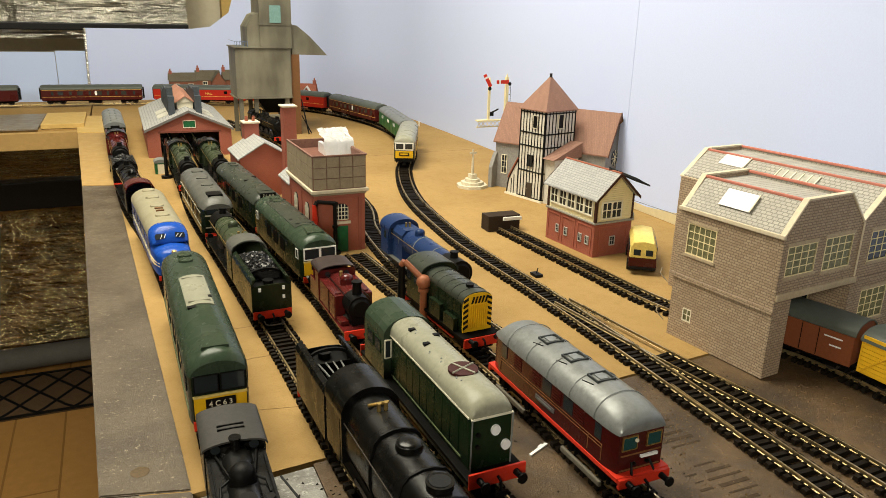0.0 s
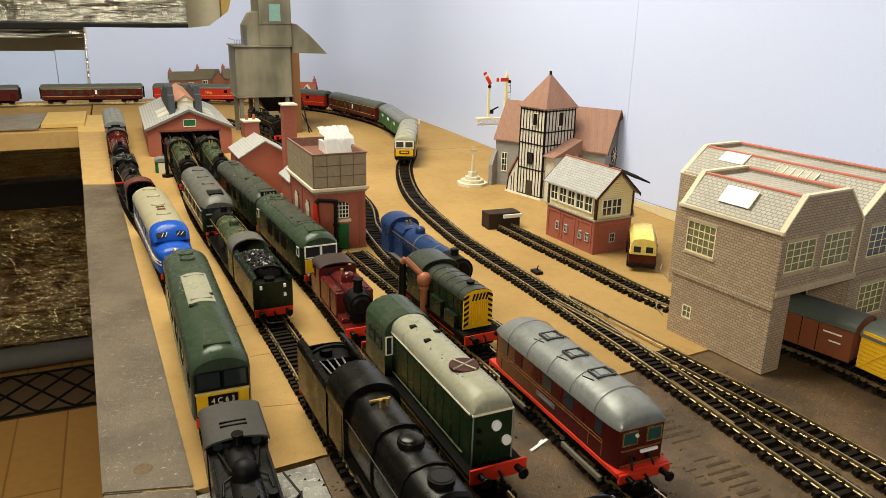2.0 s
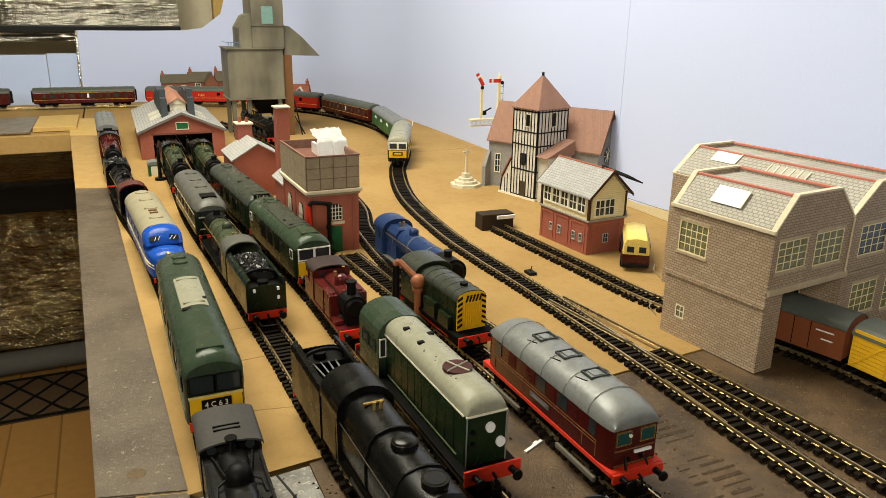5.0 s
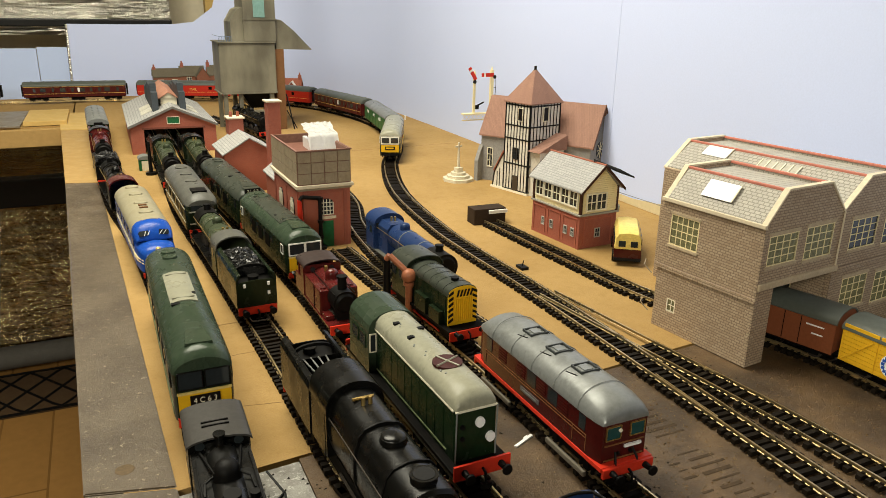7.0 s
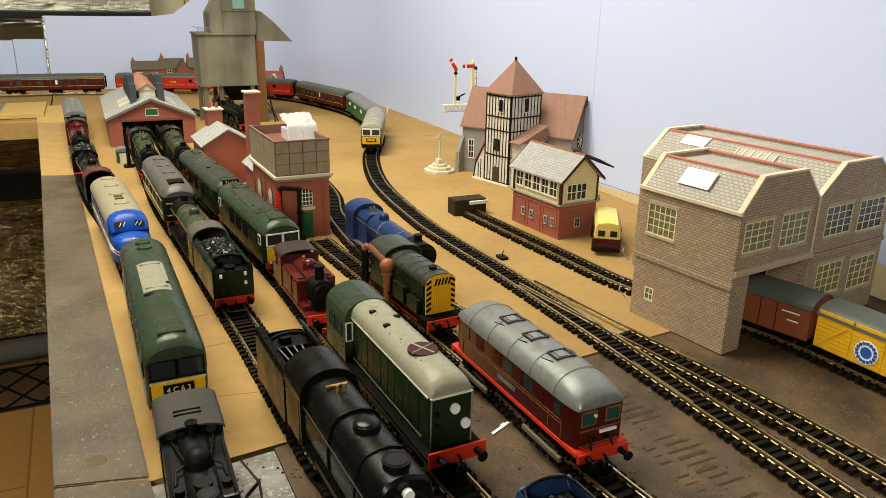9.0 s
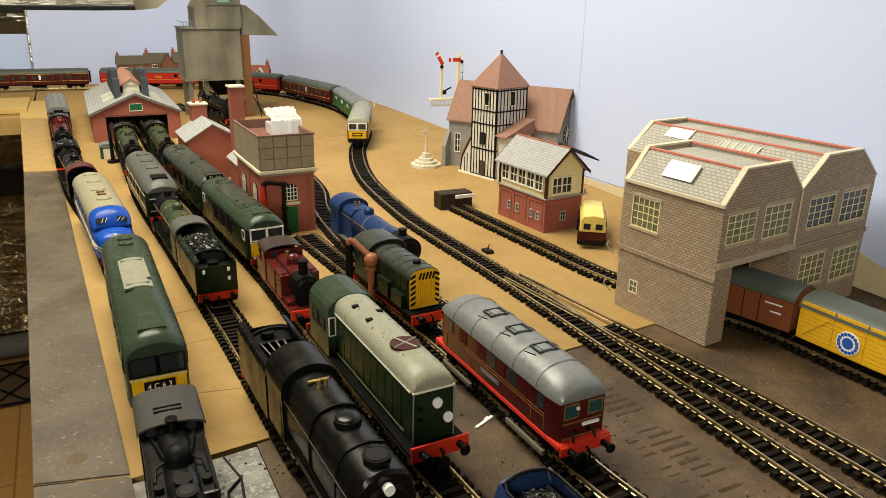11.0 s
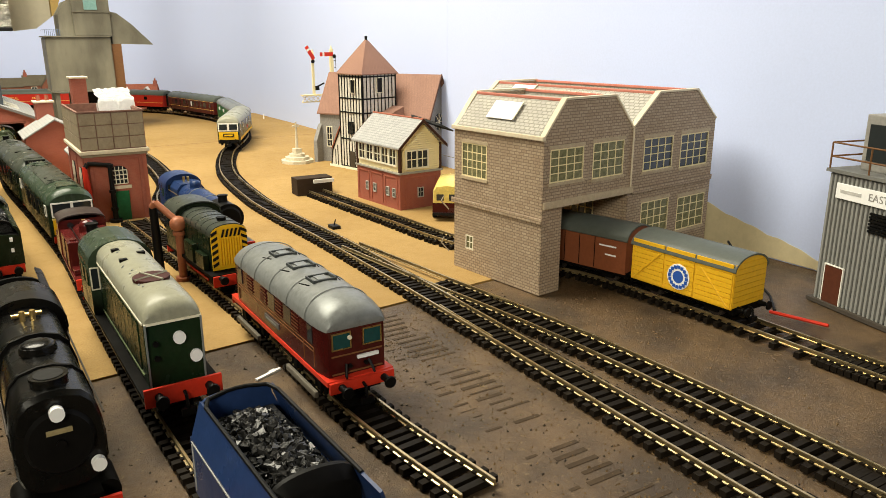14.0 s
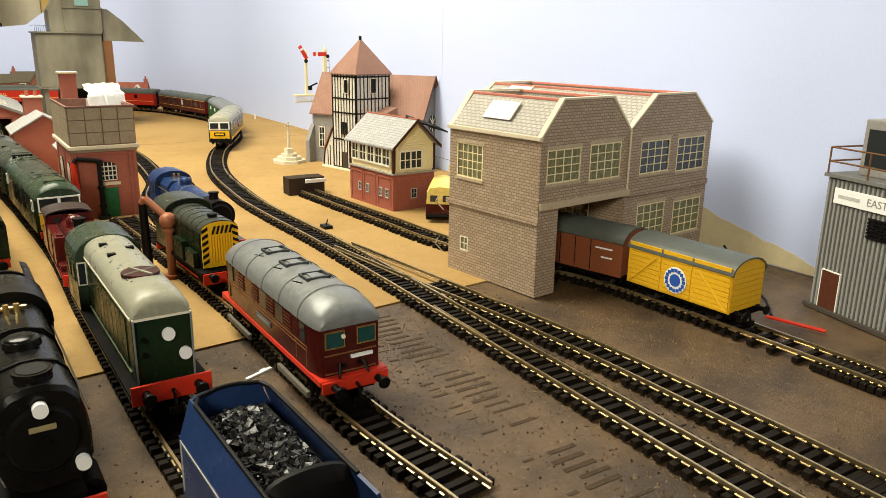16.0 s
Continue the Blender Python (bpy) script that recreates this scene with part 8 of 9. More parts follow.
def black_tank():
    x, y, rz, L = on_line("a", 0.394, 0.521)
    t = thing("tank_locomotive", x, y, 0, rz, "dirty black side-tank locomotive with large dome", "locomotive", "locomotives on shed")
    zf = RT + 0.0120
    part("running_plate", bb(-0.0170, 0.0170, 0, L, zf - 0.0012, zf), LOCOBLACK, t)
    part("frame", bb(-0.0085, 0.0085, 0.002, L - 0.002, RT + 0.003, zf - 0.0012), FRAMEBLACK, t)
    part("buffer_beam", bb(-0.0162, 0.0162, -0.0016, 0, zf - 0.007, zf), BEAMRED, t)
    part("buffer_beam", bb(-0.0162, 0.0162, L, L + 0.0016, zf - 0.007, zf), BEAMRED, t)
    buffers(t, -0.0016, -1, zf - 0.003), buffers(t, L + 0.0016, 1, zf - 0.003)
    bm = bmesh.new()
    rod(bm, (0, 0.008, 0.0355), (0, 0.034, 0.0355), 0.0122, n=28)
    part("smokebox", bm, SOOT, t, "", True)
    bm = bmesh.new()
    rod(bm, (0, 0.0065, 0.0355), (0, 0.008, 0.0355), 0.008, 0.0105, n=24)
    part("smokebox_door", bm, SOOT, t, "", True)
    bm = bmesh.new()
    rod(bm, (0, 0.034, 0.0355), (0, L - 0.036, 0.0355), 0.0118, n=28)
    part("boiler", bm, LOCOBLACK, t, "", True)
    for s in (-1, 1):
        part("side_tank", bb(s * 0.0110 - 0.0052, s * 0.0110 + 0.0052, 0.034, L - 0.036, zf, 0.0440, bev=0.0015), LOCOBLACK, t)
        bm = bmesh.new()
        tube(bm, [(s * 0.0125, 0.050, 0.0445), (s * 0.0115, 0.058, 0.0465), (s * 0.006, 0.062, 0.0475), (s * 0.0085, 0.074, 0.0468), (s * 0.0110, 0.088, 0.0448)], 0.0007)
        part("pipe", bm, SOOT, t)
        bm = bmesh.new()
        rod(bm, (s * 0.0112, 0.044, 0.044), (s * 0.0112, 0.044, 0.0468), 0.0025, n=14)
        part("tank_filler", bm, SOOT, t, "", True)
        bm = bmesh.new()
        tube(bm, [(s * 0.014, 0.036, 0.0445), (s * 0.014, 0.036, 0.0465), (s * 0.014, 0.080, 0.0465), (s * 0.014, 0.080, 0.0445)], 0.0004)
        part("handrail", bm, SOOT, t)
    bm = bmesh.new()
    rod(bm, (0, 0.021, 0.046), (0, 0.021, 0.0575), 0.0046, 0.0040, n=20)
    rod(bm, (0, 0.021, 0.0575), (0, 0.021, 0.0590), 0.0050, n=20)
    ch = part("chimney", bm, SOOT, t, "", True)
    part("chimney_mouth", rod(bmesh.new(), (0, 0.021, 0.0589), (0, 0.021, 0.0592), 0.0034, n=16), BLACK, ch)
    bm = bmesh.new()
    rod(bm, (0, 0.062, 0.045), (0, 0.062, 0.0500), 0.0075, 0.0068, n=24)
    dome(bm, (0, 0.062, 0.0500), 0.0068, 0.85)
    part("dome", bm, SOOT, t, "", True)
    bm = bmesh.new()
    rod(bm, (0, 0.042, 0.046), (0, 0.042, 0.0500), 0.0042, 0.0046, n=18)
    part("filler_dome", bm, SOOT, t, "", True)
    bm = bmesh.new()
    rod(bm, (0, 0.0895, 0.046), (0, 0.0895, 0.0535), 0.0026, n=14)
    rod(bm, (0, 0.0895, 0.0535), (0, 0.0895, 0.0545), 0.0034, n=14)
    part("safety_valve", bm, LOCOBLACK, t, "", True)
    yc = L - 0.036
    part("cab_front", bb(-0.0160, 0.0160, yc, yc + 0.0012, zf, 0.0475), LOCOBLACK, t)
    for s in (-1, 1):
        part("cab_side", bb(s * 0.0162 - 0.0007, s * 0.0162 + 0.0007, yc, L - 0.002, zf, 0.0455), LOCOBLACK, t)
    part("cab_back", bb(-0.0160, 0.0160, L - 0.003, L - 0.002, zf, 0.0475), LOCOBLACK, t)
    for s in (-1, 1):
        bm = bmesh.new()
        rod(bm, (s * 0.0105, yc - 0.0006, 0.0465), (s * 0.0105, yc + 0.0004, 0.0465), 0.0027, n=16)
        part("spectacle_glass", bm, GLASS, t)
    bm = bmesh.new()
    prism(bm, [(xx, z) for xx, z in roof_points(0.0180, 0.0470, 0.0520, 15, 0.9)] + [(xx * 0.98, z - 0.0012) for xx, z in reversed(roof_points(0.0180, 0.0470, 0.0520, 15, 0.9))], "y", yc - 0.002, L + 0.001)
    rf = part("cab_roof", bm, mat("worn_black_roof", (0.05, 0.047, 0.043), 0.4), t, "", True)
    for yy in (0.010, 0.014):
        part("roof_rail", bb(-0.008, 0.007, yc + yy, yc + yy + 0.0008, 0.0515, 0.0526), SOOT, rf)
    for yy in (0.032, 0.062, 0.092):
        wheelset(t, yy, 0.0085)
    t.location.z, t.scale = 0.0006, (0.94, 1.0, 0.90)


def crimson_tank():
    x, y, rz, L = on_line("c", 0.656, 0.762)
    t = thing("tank_locomotive", x, y, 0, rz, "small maroon side-tank shunting locomotive with black smokebox", "locomotive", "locomotives on shed")
    zf = RT + 0.0125
    part("running_plate", bb(-0.0168, 0.0168, 0, L, zf - 0.0014, zf), CRIMSON, t)
    part("frame", bb(-0.0085, 0.0085, 0.002, L - 0.002, RT + 0.003, zf - 0.0014), FRAMEBLACK, t)
    part("buffer_beam", bb(-0.0162, 0.0162, -0.0016, 0, zf - 0.007, zf + 0.0006), BEAMRED, t)
    buffers(t, -0.0016, -1, zf - 0.003)
    bm = bmesh.new()
    rod(bm, (0, 0.008, 0.0335), (0, 0.026, 0.0335), 0.0100, n=28)
    part("smokebox", bm, SOOT, t, "", True)
    part("smokebox_door", rod(bmesh.new(), (0, 0.0062, 0.0335), (0, 0.008, 0.0335), 0.0065, 0.0085, n=24), SOOT, t, "", True)
    part("saddle", bb(-0.007, 0.007, 0.009, 0.026, zf, 0.027), SOOT, t)
    bm = bmesh.new()
    rod(bm, (0, 0.026, 0.0335), (0, L - 0.030, 0.0335), 0.0097, n=28)
    part("boiler", bm, CRIMSON, t, "", True)
    for s in (-1, 1):
        part("side_tank", bb(s * 0.0118 - 0.0044, s * 0.0118 + 0.0044, 0.026, L - 0.030, zf, 0.0395, bev=0.0009), CRIMSON, t)
        part("splasher", bb(s * 0.0118 - 0.0035, s * 0.0118 + 0.0035, 0.012, 0.026, zf, zf + 0.004, bev=0.0012), CRIMSON, t)
        bm = bmesh.new()
        rod(bm, (s * 0.0118, 0.032, 0.038), (s * 0.0118, 0.032, 0.0405), 0.0023, n=12)
        part("tank_filler", bm, CRIMSON, t, "", True)
        part("tank_strap", bb(s * 0.0163 - 0.0003, s * 0.0163 + 0.0003, 0.043, 0.0438, zf, 0.0390), SOOT, t)
        part("cab_step", bb(s * 0.0150 - 0.0012, s * 0.0150 + 0.0012, L - 0.020, L - 0.013, RT + 0.004, RT + 0.0048), FRAMEBLACK, t)
        bm = bmesh.new()
        tube(bm, [(s * 0.0085, 0.010, 0.0410), (s * 0.0088, L - 0.032, 0.0410)], 0.0004)
        part("handrail", bm, SOOT, t)
    bm = bmesh.new()
    rod(bm, (0, 0.017, 0.042), (0, 0.017, 0.0525), 0.0040, 0.0034, n=18)
    rod(bm, (0, 0.017, 0.0525), (0, 0.017, 0.0540), 0.0044, n=18)
    part("chimney", bm, SOOT, t, "", True)
    bm = bmesh.new()
    rod(bm, (0, 0.045, 0.041), (0, 0.045, 0.0465), 0.0058, 0.0054, n=20)
    dome(bm, (0, 0.045, 0.0465), 0.0056, 0.8)
    part("dome", bm, CRIMSON, t, "", True)
    bm = bmesh.new()
    rod(bm, (0, 0.062, 0.042), (0, 0.062, 0.0475), 0.0016, n=10)
    part("safety_valve", bm, BRASS, t, "", True)
    yc = L - 0.030
    part("cab_front", bb(-0.0160, 0.0160, yc, yc + 0.0012, zf, 0.0455), CRIMSON, t)
    for s in (-1, 1):
        bm = bmesh.new()
        box(bm, s * 0.0162 - 0.0007, s * 0.0162 + 0.0007, yc, yc + 0.010, zf, 0.0440)
        box(bm, s * 0.0162 - 0.0007, s * 0.0162 + 0.0007, yc + 0.010, L - 0.002, zf, 0.0330)
        part("cab_side", bm, CRIMSON, t)
    part("cab_back", bb(-0.0160, 0.0160, L - 0.010, L - 0.009, zf, 0.0455), CRIMSON, t)
    for s in (-1, 1):
        part("spectacle_glass", rod(bmesh.new(), (s * 0.0085, yc - 0.0006, 0.0415), (s * 0.0085, yc + 0.0004, 0.0415), 0.0022, n=16), GLASS, t)
    bm = bmesh.new()
    prism(bm, [(xx, z) for xx, z in roof_points(0.0168, 0.0445, 0.0498, 15, 0.8)] + [(xx * 0.98, z - 0.001) for xx, z in reversed(roof_points(0.0168, 0.0445, 0.0498, 15, 0.8))], "y", yc - 0.002, L - 0.004)
    part("cab_roof", bm, mat("dark_crimson_roof", (0.045, 0.032, 0.03), 0.35), t, "", True)
    for yy in (0.024, 0.050, 0.076):
        wheelset(t, yy, 0.0085)


def nosed_blue_diesel():
    t, L = vehicle("diesel_locomotive", "a", 0.840, 1.045, "bright blue nosed diesel with cream-grey roof and pale stripes", "locomotive")
    z0, ze, zt = RT + 0.0125, 0.0470, 0.0600
    nose = 0.032
    bm = bmesh.new()
    def sec(y, k, top):
        return [(-SIDE * k, y, z0), (SIDE * k, y, z0), (SIDE * k, y, top), (-SIDE * k, y, top)]
    loft(bm, [sec(nose, 1, ze), sec(L - 0.006, 1, ze), sec(L, 0.9, ze)])
    part("body", bm, BLUE, t)
    bm = bmesh.new()
    def ns(y, k, top):
        return [(-SIDE * k, y, z0), (SIDE * k, y, z0), (SIDE * k, y, z0 + (top - z0) * 0.72)] + [(x * k, z) for x, z in ()] + [(SIDE * k * math.cos(a), y, z0 + (top - z0) * (0.72 + 0.28 * math.sin(a))) for a in np.linspace(0.25, math.pi - 0.25, 9)] + [(-SIDE * k, y, z0 + (top - z0) * 0.72)]
    loft(bm, [ns(0.0, 0.60, 0.0370), ns(0.0022, 0.74, 0.0405), ns(0.007, 0.86, 0.0428), ns(0.016, 0.94, 0.0435), ns(nose + 0.001, 1.0, 0.0438)])
    part("nose", bm, BLUE, t, "", True)
    bm = bmesh.new()
    def ws(y, k, d):
        return [(x * k, y, z) for x, z in roof_points(SIDE + 0.0004, 0.0436, 0.0436 + (zt - 0.0436) * d, 15, 0.6)]
    loft(bm, [ws(nose - 0.010, 0.90, 0.12), ws(nose - 0.003, 0.96, 0.78), ws(nose + 0.004, 1, 0.93), ws(nose + 0.012, 1.0, 0.98)])
    part("cab_front", bm, BLUE, t, "", True)
    for s in (-1, 1):
        bm = bmesh.new()
        prism(bm, [(-0.0062, -0.0024), (0.0062, -0.0024), (0.0064, 0.0012), (0.0052, 0.0026), (-0.0052, 0.0030), (-0.0064, 0.0014)], "y", -0.0006, 0.0010)
        o = part("windscreen", bm, GLASS, t)
        o.matrix_local = pose(s * 0.0074, nose - 0.0070, 0.0500, -34, 0, s * -14)
        for px in (-0.002, 0.0015):
            part("wiper", tube(bmesh.new(), [(px, -0.0009, -0.0022), (px + 0.0026, -0.0009, 0.0018)], 0.00028, 5), PAPER, o)
    bm = bmesh.new()
    rod(bm, (0, 0.0016, 0.0385), (0, 0.0045, 0.0395), 0.0029, n=18)
    hl = part("headlight", bm, BRASS, t, "", True)
    part("headlight_glass", rod(bmesh.new(), (0, 0.0012, 0.0384), (0, 0.0018, 0.0386), 0.0022, n=16), SOOT, hl)
    for s in (-1, 1):
        for k2, z in ((0, 0.0262), (1, 0.0292)):
            bm = bmesh.new()
            tube(bm, [(s * 0.0020, -0.0002 + 0.0008 * k2, z - 0.003), (s * 0.0085, 0.0002, z), (s * 0.0140, 0.004, z + 0.001), (s * 0.0172, 0.016, z + 0.001), (s * 0.0182, nose, z + 0.001)], 0.0007, 6)
            part("whisker_stripe", bm, CREAM, t)
        for z in (0.0262, 0.0292):
            part("body_stripe", bb(s * SIDE - 0.0003, s * SIDE + 0.0003, nose, L - 0.01, z + 0.0005, z + 0.0014), CREAM, t)
    bm = bmesh.new()
    def rs(y, k, d):
        return [(x * k, y, z) for x, z in roof_points(SIDE + 0.0005, ze, ze + (zt - ze) * d, 13)]
    loft(bm, [rs(nose + 0.010, 1, 0.99), rs(nose + 0.02, 1, 1), rs(L - 0.010, 1, 1), rs(L - 0.0005, 0.93, 0.7)])
    roof = part("roof", bm, CREAMROOF, t, "cream-grey roof", True)
    for y2 in (0.070, 0.110, 0.150, 0.185):
        bm = bmesh.new()
        rod(bm, (0, y2, zt - 0.002), (0, y2, zt + 0.0007), 0.0075, 0.0065, n=22)
        part("roof_fan", bm, CREAMROOF, roof, "", True)
    for y2 in (0.085, 0.095):
        part("exhaust", bb(-0.004, 0.004, y2, y2 + 0.003, zt - 0.001, zt + 0.0010), RUST, roof)
    side_panes(t, [(nose + 0.004, nose + 0.012)] + [(0.08 + i * 0.03, 0.093 + i * 0.03) for i in range(4)], 0.036, 0.0435)
    part("buffer_beam", bb(-0.0155, 0.0155, 0.0, 0.0015, RT + 0.008, z0), BEAMRED, t)
    buffers(t, 0.0, -1)
    part("solebar", bb(-0.0150, 0.0150, 0.002, L - 0.002, RT + 0.009, z0), FRAMEBLACK, t)
    for y2 in (0.045, L - 0.04):
        bogie(t, y2, 0.040, 3)


def striped_black_diesel():
    t, L = vehicle("diesel_locomotive", "b", 0.962, 1.150, "dark green main-line diesel with grey roof and pale bands", "locomotive")
    z0, ze, zt = RT + 0.0125, 0.0470, 0.0605
    roof = body_and_roof(t, L, ze, zt, z0, GREEN2, CABGREY, round_end=0.012, taper=0.80, drop=0.45)
    silver = mat("pale_band", (0.50, 0.48, 0.40), 0.4)
    for s in (-1, 1):
        for z in (0.0265, 0.0415):
            part("silver_band", bb(s * SIDE - 0.0004, s * SIDE + 0.0004, 0.010, L - 0.010, z, z + 0.0013), silver, t)
    for z in (0.0265, 0.0400):
        part("silver_band", bb(-0.0145, 0.0145, -0.0006, 0.0004, z, z + 0.0013), silver, t)
    for s in (-1, 1):
        end_pane(t, s * 0.0068 - 0.0055, s * 0.0068 + 0.0055, -0.0002, 0.0425, 0.0475, GLASS, "windscreen")
    for s in (-1, 1):
        for i in range(5):
            part("grille", bb(s * SIDE - 0.0003, s * SIDE + 0.0003, 0.03 + i * 0.032, 0.047 + i * 0.032, 0.031, 0.0395), SOOT, t)
    part("roof_panel", bb(-0.008, 0.008, 0.012, 0.030, zt - 0.004, zt + 0.0006), SOOT, roof)
    for y2 in (0.07, 0.11, 0.15):
        bm = bmesh.new()
        rod(bm, (0, y2, zt - 0.002), (0, y2, zt + 0.0006), 0.007, n=22)
        part("roof_fan", bm, CABGREY, roof, "", True)
    part("solebar", bb(-0.015, 0.015, 0.003, L - 0.003, RT + 0.009, z0), FRAMEBLACK, t)
    part("buffer_beam", bb(-0.016, 0.016, -0.0014, 0.0002, RT + 0.009, RT + 0.0145), BEAMRED, t)
    buffers(t, -0.0014, -1)
    for y2 in (0.042, L - 0.042):
        bogie(t, y2, 0.040, 3)


def van(y0, y1, label, side_m, roof_m, kind):
    t, L = vehicle("goods_van", "goods", y0, y1, label, "van", "goods vans")
    z0, ze, zt, w = RT + 0.0095, 0.0405, 0.0500, 0.0168
    part("body", bb(-w, w, 0, L, z0, ze), side_m, t)
    for y in (0.0, L - 0.0012):
        bm = bmesh.new()
        prism(bm, roof_points(w, ze, zt - 0.0006, 13), "y", y, y + 0.0012)
        part("end_arch", bm, side_m, t)
    bm = bmesh.new()
    prism(bm, roof_points(w + 0.0010, ze, zt, 15) + [(x, z - 0.0008) for x, z in reversed(roof_points(w, ze, zt - 0.0002, 15))], "y", -0.001, L + 0.001)
    part("roof", bm, roof_m, t, "", True)
    if kind == "planks":
        for s in (-1, 1):
            for j in range(9):
                for a, b in ((0.001, L * 0.34), (L * 0.36, L * 0.64), (L * 0.66, L - 0.001)):
                    part("plank", bb(s * w - 0.0005, s * w + 0.0005, a, b, z0 + 0.001 + j * 0.0032, z0 + 0.0038 + j * 0.0032), side_m, t)
            for a, b, c, d in ((0.002, z0 + 0.001, L * 0.3, ze - 0.002), (L - 0.002, z0 + 0.001, L * 0.7, ze - 0.002)):
                bm = bmesh.new()
                tube(bm, [(s * (w + 0.0006), a, b), (s * (w + 0.0006), c, d)], 0.0005, 5)
                part("brace", bm, side_m, t)
            blue = mat("emblem_blue", (0.03, 0.10, 0.42), 0.4, bump=0)
            part("emblem", rod(bmesh.new(), (s * (w + 0.0004), L * 0.5, 0.027), (s * (w + 0.0010), L * 0.5, 0.027), 0.0088, n=28), PAPER, t, "round blue and white emblem")
            for i in range(16):
                a = 2 * math.pi * i / 16
                part("emblem_bar", bb(s * (w + 0.0011) - 0.0002, s * (w + 0.0011) + 0.0002, L * 0.5 + 0.0068 * math.cos(a) - 0.0011, L * 0.5 + 0.0068 * math.cos(a) + 0.0011, 0.027 + 0.0068 * math.sin(a) - 0.0011, 0.027 + 0.0068 * math.sin(a) + 0.0011), blue, t)
            part("emblem_ring", rod(bmesh.new(), (s * (w + 0.0006), L * 0.5, 0.027), (s * (w + 0.0012), L * 0.5, 0.027), 0.0042, n=20), blue, t)
        for j in range(8):
            part("plank", bb(-w + 0.0006, w - 0.0006, -0.0005, 0.0, z0 + 0.001 + j * 0.0036, z0 + 0.0042 + j * 0.0036), side_m, t)
    else:
        for s in (-1, 1):
            for y in (L * 0.33, L * 0.5, L * 0.67):
                part("door_seam", bb(s * w - 0.0003, s * w + 0.0003, y, y + 0.0005, z0 + 0.001, ze - 0.001), FRAMEBLACK, t)
            for z, l in ((0.034, 0.014), (0.0275, 0.009)):
                part("bar", bb(s * w - 0.0003, s * w + 0.0003, 0.008, 0.008 + l, z, z + 0.0011), PAPER, t)
    part("solebar", bb(-0.0140, 0.0140, 0.0, L, RT + 0.0065, z0), FRAMEBLACK, t)
    for y, d in ((0.0, -1), (L, 1)):
        part("buffer_beam", bb(-0.0155, 0.0155, min(y, y + d * 0.001), max(y, y + d * 0.001), RT + 0.006, z0 + 0.001), FRAMEBLACK, t)
        buffers(t, y + d * 0.001, d, RT + 0.0095)
    for f in (0.2, 0.8):
        wheelset(t, L * f, 0.0065)
        for s in (-1, 1):
            part("axle_guard", bb(s * 0.0130 - 0.001, s * 0.0130 + 0.001, L * f - 0.005, L * f + 0.005, RT + 0.004, z0 - 0.001), FRAMEBLACK, t)


# ---- the passing train on the main line ----
def train_spots(first, lengths, gap=0.009):
    rows = LINES["main"]
    i = min(range(len(rows)), key=lambda k: (Vector(rows[k][:2]) - Vector(first)).length)
    spots, acc = [], i
    for L in lengths:
        a = rows[acc]
        j = acc
        while j < len(rows) - 1 and (Vector(rows[j][:2]) - Vector(a[:2])).length < L:
            j += 1
        b = rows[j]
        spots.append((a[0], a[1], math.degrees(math.atan2(b[1] - a[1], b[0] - a[0])) - 90))
        acc = min(len(rows) - 2, j + int(gap / 0.001))
    return spots


